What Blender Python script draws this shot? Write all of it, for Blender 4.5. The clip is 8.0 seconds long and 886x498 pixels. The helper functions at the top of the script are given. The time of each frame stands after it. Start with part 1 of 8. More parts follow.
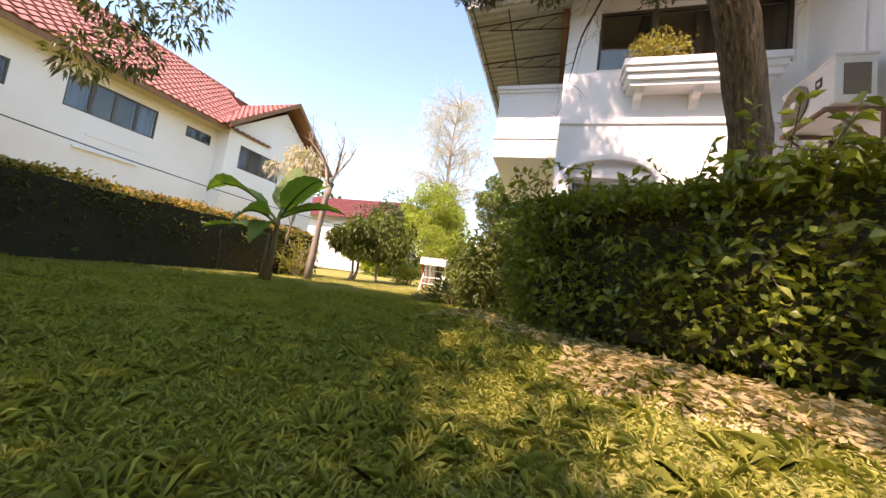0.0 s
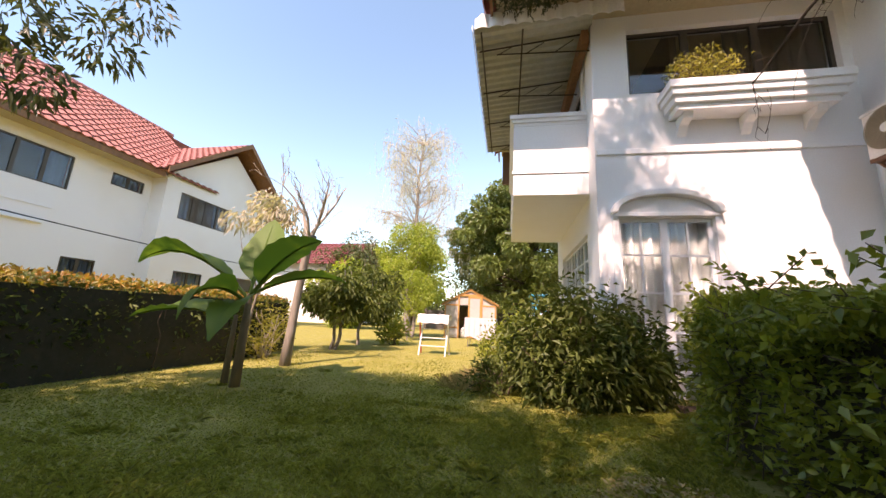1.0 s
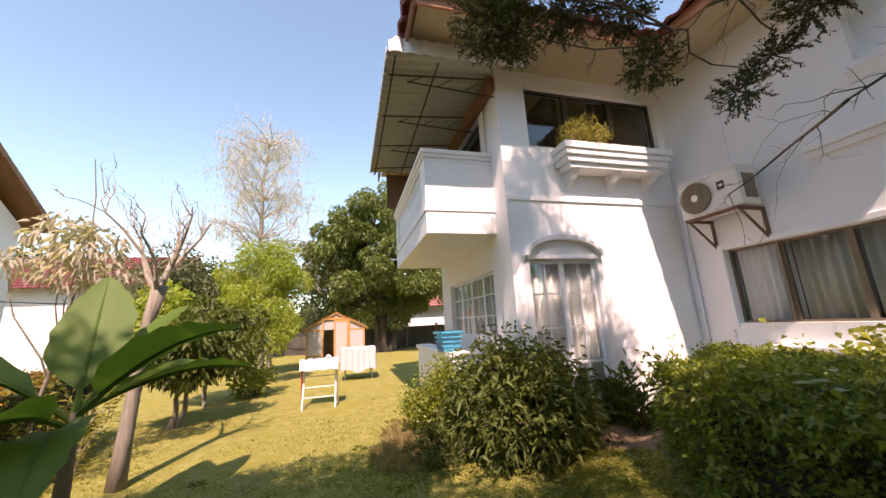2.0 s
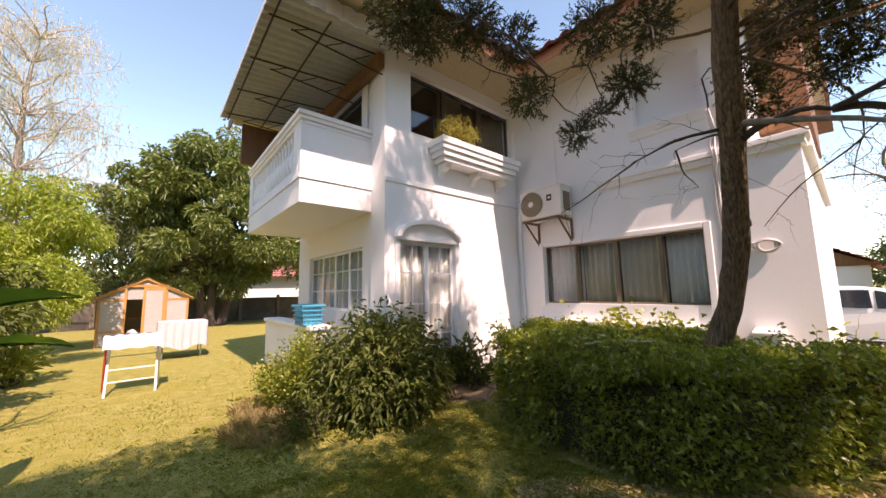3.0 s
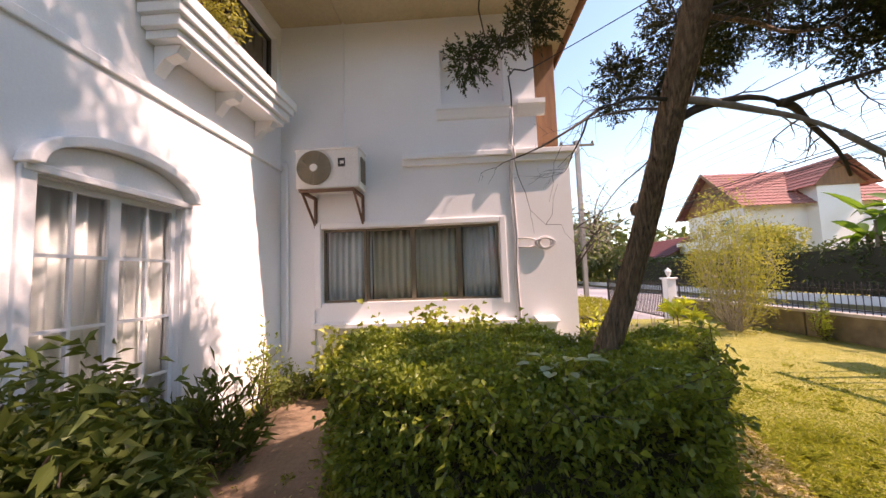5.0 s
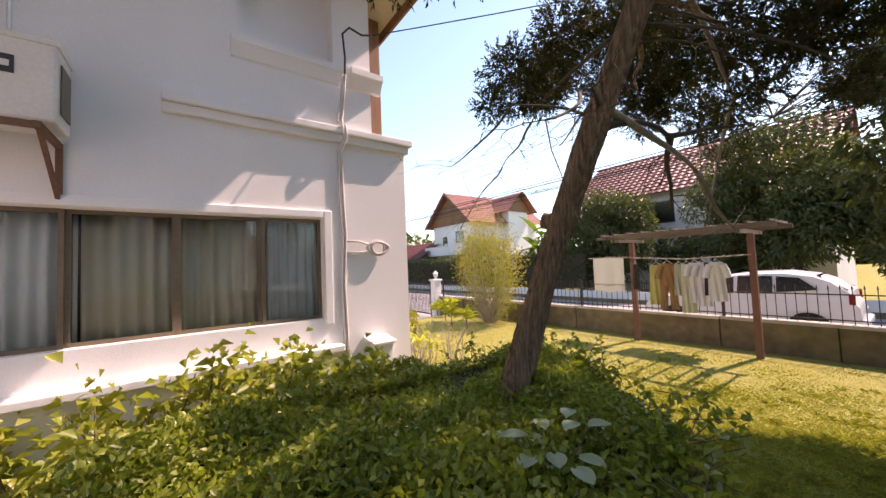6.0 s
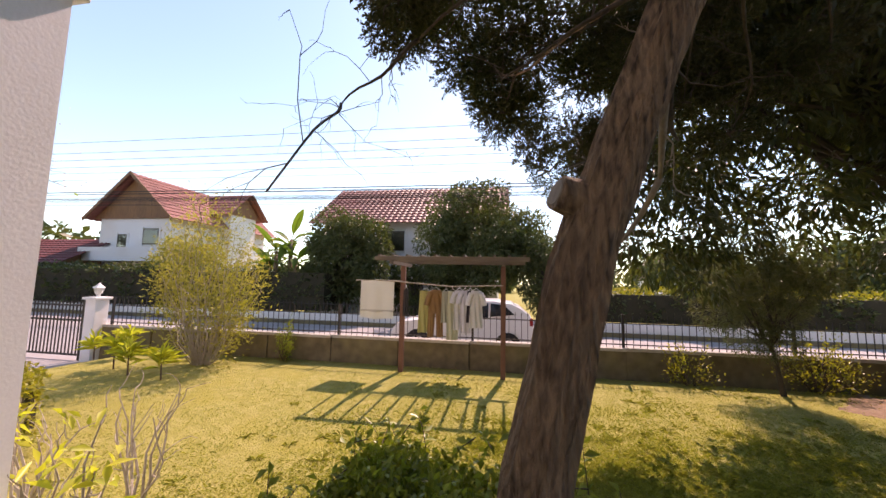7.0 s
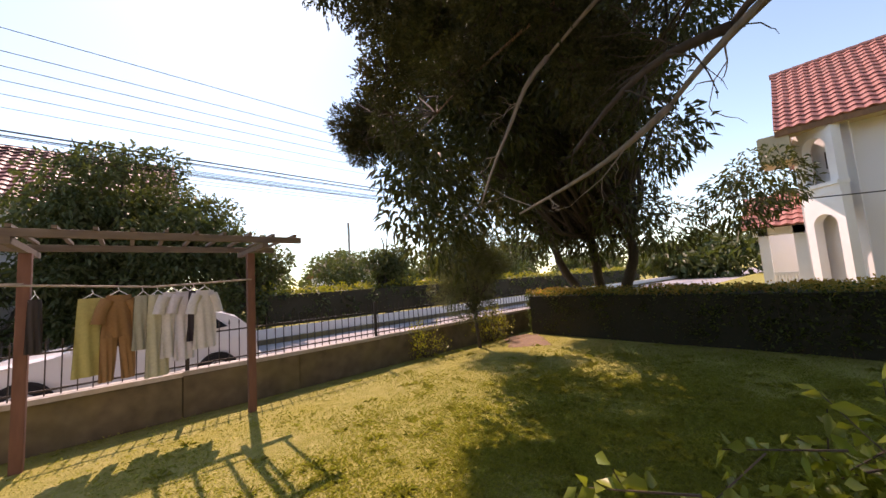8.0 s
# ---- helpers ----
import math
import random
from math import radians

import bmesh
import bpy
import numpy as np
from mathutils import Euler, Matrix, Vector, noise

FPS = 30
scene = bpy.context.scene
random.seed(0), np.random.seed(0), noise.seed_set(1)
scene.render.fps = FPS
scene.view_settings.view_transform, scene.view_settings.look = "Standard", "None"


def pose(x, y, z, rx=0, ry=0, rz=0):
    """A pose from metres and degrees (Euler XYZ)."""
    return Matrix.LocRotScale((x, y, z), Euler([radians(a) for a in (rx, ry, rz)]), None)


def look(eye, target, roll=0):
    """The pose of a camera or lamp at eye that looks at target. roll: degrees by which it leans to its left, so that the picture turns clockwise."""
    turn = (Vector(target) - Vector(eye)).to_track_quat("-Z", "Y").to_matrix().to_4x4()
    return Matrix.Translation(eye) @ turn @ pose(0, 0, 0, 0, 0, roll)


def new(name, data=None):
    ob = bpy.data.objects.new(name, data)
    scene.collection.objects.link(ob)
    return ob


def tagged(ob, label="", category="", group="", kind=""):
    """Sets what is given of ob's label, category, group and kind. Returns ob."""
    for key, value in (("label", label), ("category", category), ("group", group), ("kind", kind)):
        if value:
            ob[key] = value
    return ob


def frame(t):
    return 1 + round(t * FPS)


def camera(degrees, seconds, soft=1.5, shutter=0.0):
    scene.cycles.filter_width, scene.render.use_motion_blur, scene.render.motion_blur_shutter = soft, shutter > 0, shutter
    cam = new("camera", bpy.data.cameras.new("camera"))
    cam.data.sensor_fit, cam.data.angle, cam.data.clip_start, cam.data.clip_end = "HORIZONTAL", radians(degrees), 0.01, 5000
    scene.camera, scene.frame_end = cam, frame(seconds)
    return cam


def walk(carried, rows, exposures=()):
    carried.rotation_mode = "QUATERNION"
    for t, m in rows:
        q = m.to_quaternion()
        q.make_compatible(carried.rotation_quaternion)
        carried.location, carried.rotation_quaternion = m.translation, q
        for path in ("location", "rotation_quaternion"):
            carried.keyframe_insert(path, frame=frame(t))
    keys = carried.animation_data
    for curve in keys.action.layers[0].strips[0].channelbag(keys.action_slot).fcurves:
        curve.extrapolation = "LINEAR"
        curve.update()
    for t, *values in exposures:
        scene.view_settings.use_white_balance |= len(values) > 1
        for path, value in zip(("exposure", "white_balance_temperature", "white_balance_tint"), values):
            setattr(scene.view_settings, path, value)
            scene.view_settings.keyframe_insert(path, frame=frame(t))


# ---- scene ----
cam = camera(104.1, 8.0)
PATH = [
    (0, (0.796, 0.349, 0.387), (0.196, 2.249, 0.557), 7.7),
    (0.5, (0.152, 0.795, 0.505), (-0.46, 2.681, 0.77), 5.3),
    (1, (-0.531, 1.295, 0.836), (-0.902, 3.221, 1.224), 2.8),
    (2.3, (-1.809, 1.688, 1.582), (-1.011, 3.48, 1.971), -3.5),
    (2.5, (-1.901, 1.638, 1.619), (-0.935, 3.358, 1.95), -2.8),
    (3, (-2.012, 1.64, 1.493), (-0.731, 3.158, 1.732), -1.1),
    (3.5, (-1.988, 1.854, 1.383), (-0.48, 3.155, 1.564), 0.4),
    (4, (-1.793, 2.216, 1.35), (-0.094, 3.26, 1.511), 1.5),
    (4.2, (-1.595, 2.374, 1.362), (0.168, 3.302, 1.532), 1.7),
    (5.3, (-0.775, 3.97, 1.629), (1.196, 3.655, 1.765), -3.4),
    (5.5, (-0.51, 4.111, 1.654), (1.4, 3.532, 1.784), -3.8),
    (6, (0.121, 4.157, 1.734), (1.73, 2.973, 1.832), -2.4),
    (6.5, (0.884, 3.816, 1.816), (1.992, 2.154, 1.923), 0.5),
    (7, (1.746, 3.225, 1.756), (2.083, 1.263, 1.946), 1.2),
    (7.2, (2.047, 2.909, 1.756), (2.025, 0.921, 1.971), 0.0),
    (7.5, (2.542, 2.541, 1.761), (1.948, 0.643, 1.972), -1.9),
    (7.8, (2.848, 2.043, 1.572), (1.766, 0.375, 1.79), -3.6),
    (8, (2.918, 1.784, 1.516), (1.578, 0.311, 1.701), -3.8),
]
walk(cam, [(t, look(eye, target, roll)) for t, eye, target, roll in PATH], [(0.0, 1.7, 7900, 42), (1.0, 1.5, 7900, 42), (2.5, 1.24, 7900, 42), (3.0, 1.32, 7900, 42), (4.0, 1.43, 7900, 42), (5.5, 1.32, 7900, 44), (6.5, 1.33, 7900, 44), (7.0, 1.05, 7900, 46), (8.0, 0.9, 7900, 46)])

# ---- light ----
SUN = Vector((-0.16, -0.80, 1.0)).normalized()      # towards the sun
world = bpy.data.worlds.new("world")
scene.world = world
world.use_nodes = True
wn = world.node_tree.nodes
sky = wn.new("ShaderNodeTexSky")
sky.sky_type = 'NISHITA'
sky.sun_disc = False
sky.sun_elevation = radians(50.8)
sky.sun_rotation = radians(191)
sky.air_density, sky.dust_density, sky.ozone_density = 1.0, 0.25, 0.2
wn["Background"].inputs[1].default_value = 0.15
air = wn.new("ShaderNodeMix")          # a slightly greener, hazier air than the plain sky model
air.data_type, air.blend_type = 'RGBA', 'MULTIPLY'
air.inputs[0].default_value = 1.0
air.inputs[7].default_value = (0.80, 1.09, 1.0, 1)
world.node_tree.links.new(sky.outputs[0], air.inputs[6])
world.node_tree.links.new(air.outputs[2], wn["Background"].inputs[0])
sun = new("sun", bpy.data.lights.new("sun", 'SUN'))
sun.data.energy, sun.data.angle, sun.data.color = 3.5, radians(0.53), (1.0, 0.93, 0.82)
sun.matrix_world = look((0, 0, 30), tuple(Vector((0, 0, 30)) - SUN))

rng = np.random.default_rng(7)


# ---- materials ----
def nodes_of(name):
    m = bpy.data.materials.new(name)
    m.use_nodes = True
    nt = m.node_tree
    return m, nt, nt.nodes["Principled BSDF"], nt.links


def rgb(c):
    return (c[0], c[1], c[2], 1.0)


def noise_tex(nt, scale, detail=4, coord=None, stretch=None):
    n = nt.nodes.new("ShaderNodeTexNoise")
    n.inputs["Scale"].default_value = scale
    n.inputs["Detail"].default_value = detail
    tc = nt.nodes.new("ShaderNodeTexCoord")
    out = tc.outputs["Object"]
    if stretch:
        mp = nt.nodes.new("ShaderNodeMapping")
        mp.inputs["Scale"].default_value = stretch
        nt.links.new(out, mp.inputs[0])
        out = mp.outputs[0]
    nt.links.new(out, n.inputs["Vector"])
    return n


def mixed(nt, fac, a, b):
    m = nt.nodes.new("ShaderNodeMix")
    m.data_type = 'RGBA'
    for sock, v in ((m.inputs[0], fac), (m.inputs[6], a), (m.inputs[7], b)):
        if isinstance(v, (tuple, list)):
            sock.default_value = rgb(v)
        elif isinstance(v, float):
            sock.default_value = v
        else:
            nt.links.new(v, sock)
    return m.outputs[2]


def ramp(nt, value, lo, hi):
    r = nt.nodes.new("ShaderNodeMapRange")
    r.inputs["From Min"].default_value, r.inputs["From Max"].default_value = lo, hi
    nt.links.new(value, r.inputs["Value"])
    return r.outputs["Result"]


def surface(name, c1, c2, c3=None, rough=0.7, fine=30.0, coarse=1.5, bump=0.2, metal=0.0, stretch=None, stain=0.35, spec=0.4, depth=0.01):
    """Base colour from fine grain and coarse patches, with relief."""
    m, nt, b, L = nodes_of(name)
    n1, n2 = noise_tex(nt, fine, 5, stretch=stretch), noise_tex(nt, coarse, 4, stretch=stretch)
    col = mixed(nt, ramp(nt, n1.outputs[0], 0.3, 0.7), c1, c2)
    if c3 is not None:
        k = nt.nodes.new("ShaderNodeMath")
        k.operation = 'MULTIPLY'
        k.inputs[1].default_value = stain
        L.new(ramp(nt, n2.outputs[0], 0.45, 0.72), k.inputs[0])
        col = mixed(nt, k.outputs[0], col, c3)
    L.new(col, b.inputs["Base Color"])
    b.inputs["Roughness"].default_value = rough
    b.inputs["Metallic"].default_value = metal
    b.inputs["Specular IOR Level"].default_value = spec
    if bump:
        bp = nt.nodes.new("ShaderNodeBump")
        bp.inputs["Strength"].default_value = bump
        bp.inputs["Distance"].default_value = depth
        L.new(n1.outputs[0], bp.inputs["Height"])
        L.new(bp.outputs[0], b.inputs["Normal"])
    return m


def leafy(name, c1, c2, c3=None, rough=0.42, thin=0.35, glow=1.5, spec=0.4):
    """Leaves: colour varies from leaf to leaf, light passes through."""
    m, nt, b, L = nodes_of(name)
    g = nt.nodes.new("ShaderNodeNewGeometry")
    rnd = g.outputs["Random Per Island"]
    col = mixed(nt, rnd, c1, c2)
    big = noise_tex(nt, 1.3, 3)
    col = mixed(nt, ramp(nt, big.outputs[0], 0.35, 0.75), col, c3 if c3 is not None else tuple(0.5 * (p + q) for p, q in zip(c1, c2)))
    L.new(col, b.inputs["Base Color"])
    b.inputs["Roughness"].default_value = rough
    b.inputs["Specular IOR Level"].default_value = spec
    tr = nt.nodes.new("ShaderNodeBsdfTranslucent")
    br = nt.nodes.new("ShaderNodeMix")
    br.data_type, br.blend_type = 'RGBA', 'MULTIPLY'
    br.inputs[0].default_value = 1.0
    L.new(col, br.inputs[6])
    br.inputs[7].default_value = (glow * 1.1, glow * 1.15, glow * 0.5, 1)
    L.new(br.outputs[2], tr.inputs[0])
    mx = nt.nodes.new("ShaderNodeMixShader")
    mx.inputs[0].default_value = thin
    L.new(b.outputs[0], mx.inputs[1])
    L.new(tr.outputs[0], mx.inputs[2])
    L.new(mx.outputs[0], nt.nodes["Material Output"].inputs[0])
    return m


def plain(name, c, rough=0.5, metal=0.0, var=0.12, fine=40.0, bump=0.05, spec=0.4):
    d = tuple(x * (1 - var) for x in c)
    return surface(name, c, d, tuple(x * (1 - 2 * var) for x in c), rough, fine, 2.0, bump, metal, stain=0.5, spec=spec)


def glass_mat(name, tint=(0.85, 0.9, 0.9), rough=0.02):
    m, nt, b, L = nodes_of(name)
    b.inputs["Base Color"].default_value = rgb(tint)
    b.inputs["Roughness"].default_value = rough
    b.inputs["Transmission Weight"].default_value = 1.0
    b.inputs["IOR"].default_value = 1.45
    return m


WHITE = surface("white_render", (0.83, 0.82, 0.81), (0.78, 0.77, 0.76), (0.70, 0.67, 0.64), 0.75, 60, 0.9, 0.12, stain=0.35)
CREAM = surface("cream_render", (0.81, 0.80, 0.80), (0.77, 0.76, 0.76), (0.66, 0.58, 0.47), 0.8, 50, 0.3, 0.1, stain=0.4)
TILE = surface("red_roof_tile", (0.20, 0.05, 0.045), (0.15, 0.04, 0.037), (0.12, 0.055, 0.047), 0.6, 9, 1.3, 0.15, stain=0.6)
TILE_OLD = surface("weathered_roof_tile", (0.30, 0.075, 0.055), (0.20, 0.05, 0.045), (0.11, 0.06, 0.05), 0.6, 9, 1.1, 0.15, stain=0.7)
TILE_PINK = surface("pink_roof_tile", (0.38, 0.155, 0.125), (0.31, 0.115, 0.095), (0.23, 0.115, 0.095), 0.65, 9, 0.8, 0.12, stain=0.5)
WOOD_BROWN = surface("brown_stained_timber", (0.28, 0.13, 0.055), (0.19, 0.085, 0.04), (0.12, 0.06, 0.035), 0.6, 14, 1.0, 0.2, stretch=(1, 1, 0.15))
SOFFIT = surface("buff_soffit_board", (0.52, 0.43, 0.28), (0.46, 0.38, 0.25), (0.36, 0.28, 0.18), 0.75, 20, 1.0, 0.1)
FASCIA = surface("terracotta_fascia", (0.55, 0.24, 0.12), (0.46, 0.19, 0.10), (0.35, 0.16, 0.10), 0.6, 20, 1.2, 0.1)
ALU_DARK = plain("dark_bronze_aluminium", (0.085, 0.07, 0.055), 0.4, 0.4, 0.2)
ALU_WHITE = plain("white_painted_aluminium", (0.78, 0.79, 0.79), 0.35, 0.0, 0.05)
GLASS = glass_mat("window_glass")
CURTAIN = surface("pale_curtain", (0.88, 0.86, 0.82), (0.82, 0.80, 0.76), (0.72, 0.69, 0.64), 0.9, 60, 2.0, 0.1, stretch=(1, 1, 0.1))
CURTAIN_TAN = surface("tan_curtain", (0.70, 0.62, 0.46), (0.61, 0.54, 0.40), (0.50, 0.44, 0.33), 0.9, 60, 2.0, 0.1, stretch=(1, 1, 0.1))
CURTAIN_BROWN = surface("brown_curtain", (0.15, 0.10, 0.07), (0.10, 0.07, 0.05), (0.07, 0.05, 0.04), 0.9, 60, 2.0, 0.1, stretch=(1, 1, 0.1))
BRONZE = plain("bronze_aluminium", (0.21, 0.165, 0.11), 0.4, 0.3, 0.2)
# room dimness behind the glass is put into this dark colour
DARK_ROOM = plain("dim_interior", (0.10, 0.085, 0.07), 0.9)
SHEET = surface("corrugated_metal_sheet", (0.50, 0.50, 0.45), (0.42, 0.42, 0.37), (0.33, 0.32, 0.27), 0.45, 12, 1.0, 0.1, metal=0.0)
SHEET_WHITE = plain("white_coated_sheet", (0.80, 0.80, 0.80), 0.4)
STEEL_DARK = plain("rusty_dark_steel", (0.075, 0.05, 0.035), 0.6, 0.5, 0.3)
BARK = surface("red_brown_bark", (0.37, 0.245, 0.145), (0.06, 0.038, 0.024), (0.22, 0.14, 0.085), 0.9, 62, 2.4, 1.0, stretch=(1, 1, 0.05), stain=0.5, depth=0.04)
BARK_GREY = surface("grey_bark", (0.30, 0.26, 0.21), (0.20, 0.17, 0.135), (0.12, 0.10, 0.08), 0.9, 30, 2.0, 0.6, stretch=(1, 1, 0.2))
BARK_DARK = surface("dark_bark", (0.085, 0.065, 0.05), (0.05, 0.04, 0.03), (0.14, 0.12, 0.09), 0.9, 30, 2.0, 0.6, stretch=(1, 1, 0.2))
TWIG = surface("twig", (0.13, 0.09, 0.06), (0.08, 0.055, 0.04), None, 0.9, 20, 2, 0.1)
PALE_TWIG = surface("pale_twig", (0.42, 0.37, 0.30), (0.32, 0.27, 0.21), None, 0.9, 20, 2, 0.1)
CONIFER = leafy("conifer_sprays", (0.028, 0.045, 0.016), (0.065, 0.08, 0.03), (0.075, 0.065, 0.032), 0.7, 0.12, 1.1, 0.2)
HEDGE = leafy("hedge_leaves", (0.095, 0.14, 0.022), (0.32, 0.34, 0.05), (0.18, 0.22, 0.032), 0.35, 0.32)
# filler colour: the shade between hedge leaves is put into this dark tone
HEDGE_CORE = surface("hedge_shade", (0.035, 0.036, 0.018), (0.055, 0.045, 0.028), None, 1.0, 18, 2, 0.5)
HEDGE_GOLD = leafy("golden_hedge_leaves", (0.22, 0.24, 0.03), (0.34, 0.30, 0.04), (0.22, 0.20, 0.03), 0.4, 0.35)
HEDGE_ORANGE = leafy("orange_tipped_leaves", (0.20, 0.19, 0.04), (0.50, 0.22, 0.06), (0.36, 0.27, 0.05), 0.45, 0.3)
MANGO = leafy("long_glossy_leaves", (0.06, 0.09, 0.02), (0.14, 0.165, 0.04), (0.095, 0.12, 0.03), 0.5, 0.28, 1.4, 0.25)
MANGO_FAR = leafy("mango_leaves", (0.09, 0.14, 0.03), (0.18, 0.22, 0.06), (0.13, 0.165, 0.045), 0.38, 0.25, 1.4, 0.5)
DARK_LEAF = leafy("dark_tree_leaves", (0.04, 0.055, 0.018), (0.085, 0.10, 0.03), (0.065, 0.065, 0.028), 0.42, 0.3, 1.5, 0.4)
PALE_LEAF = leafy("pale_broad_leaf", (0.24, 0.30, 0.17), (0.34, 0.39, 0.24), (0.28, 0.34, 0.20), 0.5, 0.3)
LIME = leafy("lime_leaves", (0.20, 0.27, 0.04), (0.33, 0.37, 0.06), (0.24, 0.30, 0.05), 0.45, 0.4)
WILLOW = leafy("thin_grey_green_leaves", (0.34, 0.33, 0.24), (0.50, 0.45, 0.38), (0.46, 0.41, 0.38), 0.6, 0.35)
BROAD = leafy("broad_yellow_green_leaves", (0.17, 0.22, 0.04), (0.34, 0.33, 0.06), (0.20, 0.25, 0.04), 0.4, 0.35)
BANANA = leafy("banana_leaf", (0.085, 0.155, 0.025), (0.12, 0.20, 0.035), (0.10, 0.175, 0.03), 0.55, 0.4, 1.4, 0.3)
YELLOWISH = leafy("yellow_green_sprays", (0.24, 0.22, 0.05), (0.36, 0.31, 0.09), (0.24, 0.24, 0.05), 0.5, 0.4)
CROTON = leafy("yellow_croton_leaves", (0.50, 0.46, 0.05), (0.34, 0.38, 0.05), (0.40, 0.42, 0.06), 0.4, 0.4)
FAR_LEAF = leafy("far_leaves", (0.05, 0.075, 0.025), (0.12, 0.14, 0.05), (0.08, 0.10, 0.035), 0.5, 0.25)
LILAC = leafy("lilac_blossom", (0.36, 0.27, 0.36), (0.45, 0.33, 0.40), (0.38, 0.32, 0.36), 0.7, 0.4)
GRASS = leafy("grass_blades", (0.16, 0.185, 0.03), (0.40, 0.385, 0.09), (0.28, 0.28, 0.052), 0.5, 0.35)
YOUNG_PINE = leafy("young_pine_needles", (0.075, 0.095, 0.04), (0.13, 0.145, 0.065), (0.11, 0.11, 0.05), 0.6, 0.2)
DRY = leafy("dry_grass", (0.42, 0.33, 0.17), (0.30, 0.23, 0.11), (0.34, 0.27, 0.13), 0.7, 0.3)
CONCRETE = surface("road_concrete", (0.36, 0.335, 0.335), (0.30, 0.28, 0.28), (0.23, 0.21, 0.21), 0.85, 14, 0.35, 0.15)
WALL_OLD = surface("mossy_rendered_wall", (0.21, 0.165, 0.10), (0.11, 0.09, 0.055), (0.26, 0.21, 0.075), 0.9, 5, 1.2, 0.4, stain=0.6)
IRON = plain("dark_iron", (0.07, 0.06, 0.055), 0.5, 0.6, 0.2)
POST_RED = surface("faded_red_paint", (0.23, 0.105, 0.07), (0.17, 0.075, 0.05), (0.15, 0.10, 0.075), 0.7, 20, 2.5, 0.15, stretch=(1, 1, 0.2))
OLD_WOOD = surface("weathered_board", (0.21, 0.165, 0.12), (0.15, 0.115, 0.085), (0.095, 0.075, 0.055), 0.85, 22, 1.5, 0.3, stretch=(0.15, 1, 1))
LITTER = surface("dry_litter", (0.48, 0.38, 0.21), (0.33, 0.24, 0.14), (0.52, 0.44, 0.21), 0.95, 60, 4, 0.6)
SOIL = surface("bare_soil", (0.26, 0.165, 0.10), (0.19, 0.12, 0.075), (0.33, 0.24, 0.15), 0.95, 25, 3, 0.6)


def lawn_material():
    m, nt, b, L = nodes_of("lawn")
    n1, n2, n3 = noise_tex(nt, 55, 6), noise_tex(nt, 0.9, 5), noise_tex(nt, 6, 4)
    col = mixed(nt, ramp(nt, n1.outputs[0], 0.3, 0.72), (0.19, 0.185, 0.04), (0.345, 0.312, 0.085))
    col = mixed(nt, ramp(nt, n3.outputs[0], 0.42, 0.75), col, (0.375, 0.33, 0.115))
    col = mixed(nt, ramp(nt, n2.outputs[0], 0.5, 0.72), col, (0.29, 0.26, 0.055))
    L.new(col, b.inputs["Base Color"])
    b.inputs["Roughness"].default_value = 0.9
    b.inputs["Specular IOR Level"].default_value = 0.15
    bp = nt.nodes.new("ShaderNodeBump")
    bp.inputs["Strength"].default_value = 0.9
    bp.inputs["Distance"].default_value = 0.03
    L.new(n1.outputs[0], bp.inputs["Height"])
    L.new(bp.outputs[0], b.inputs["Normal"])
    return m


LAWN = lawn_material()


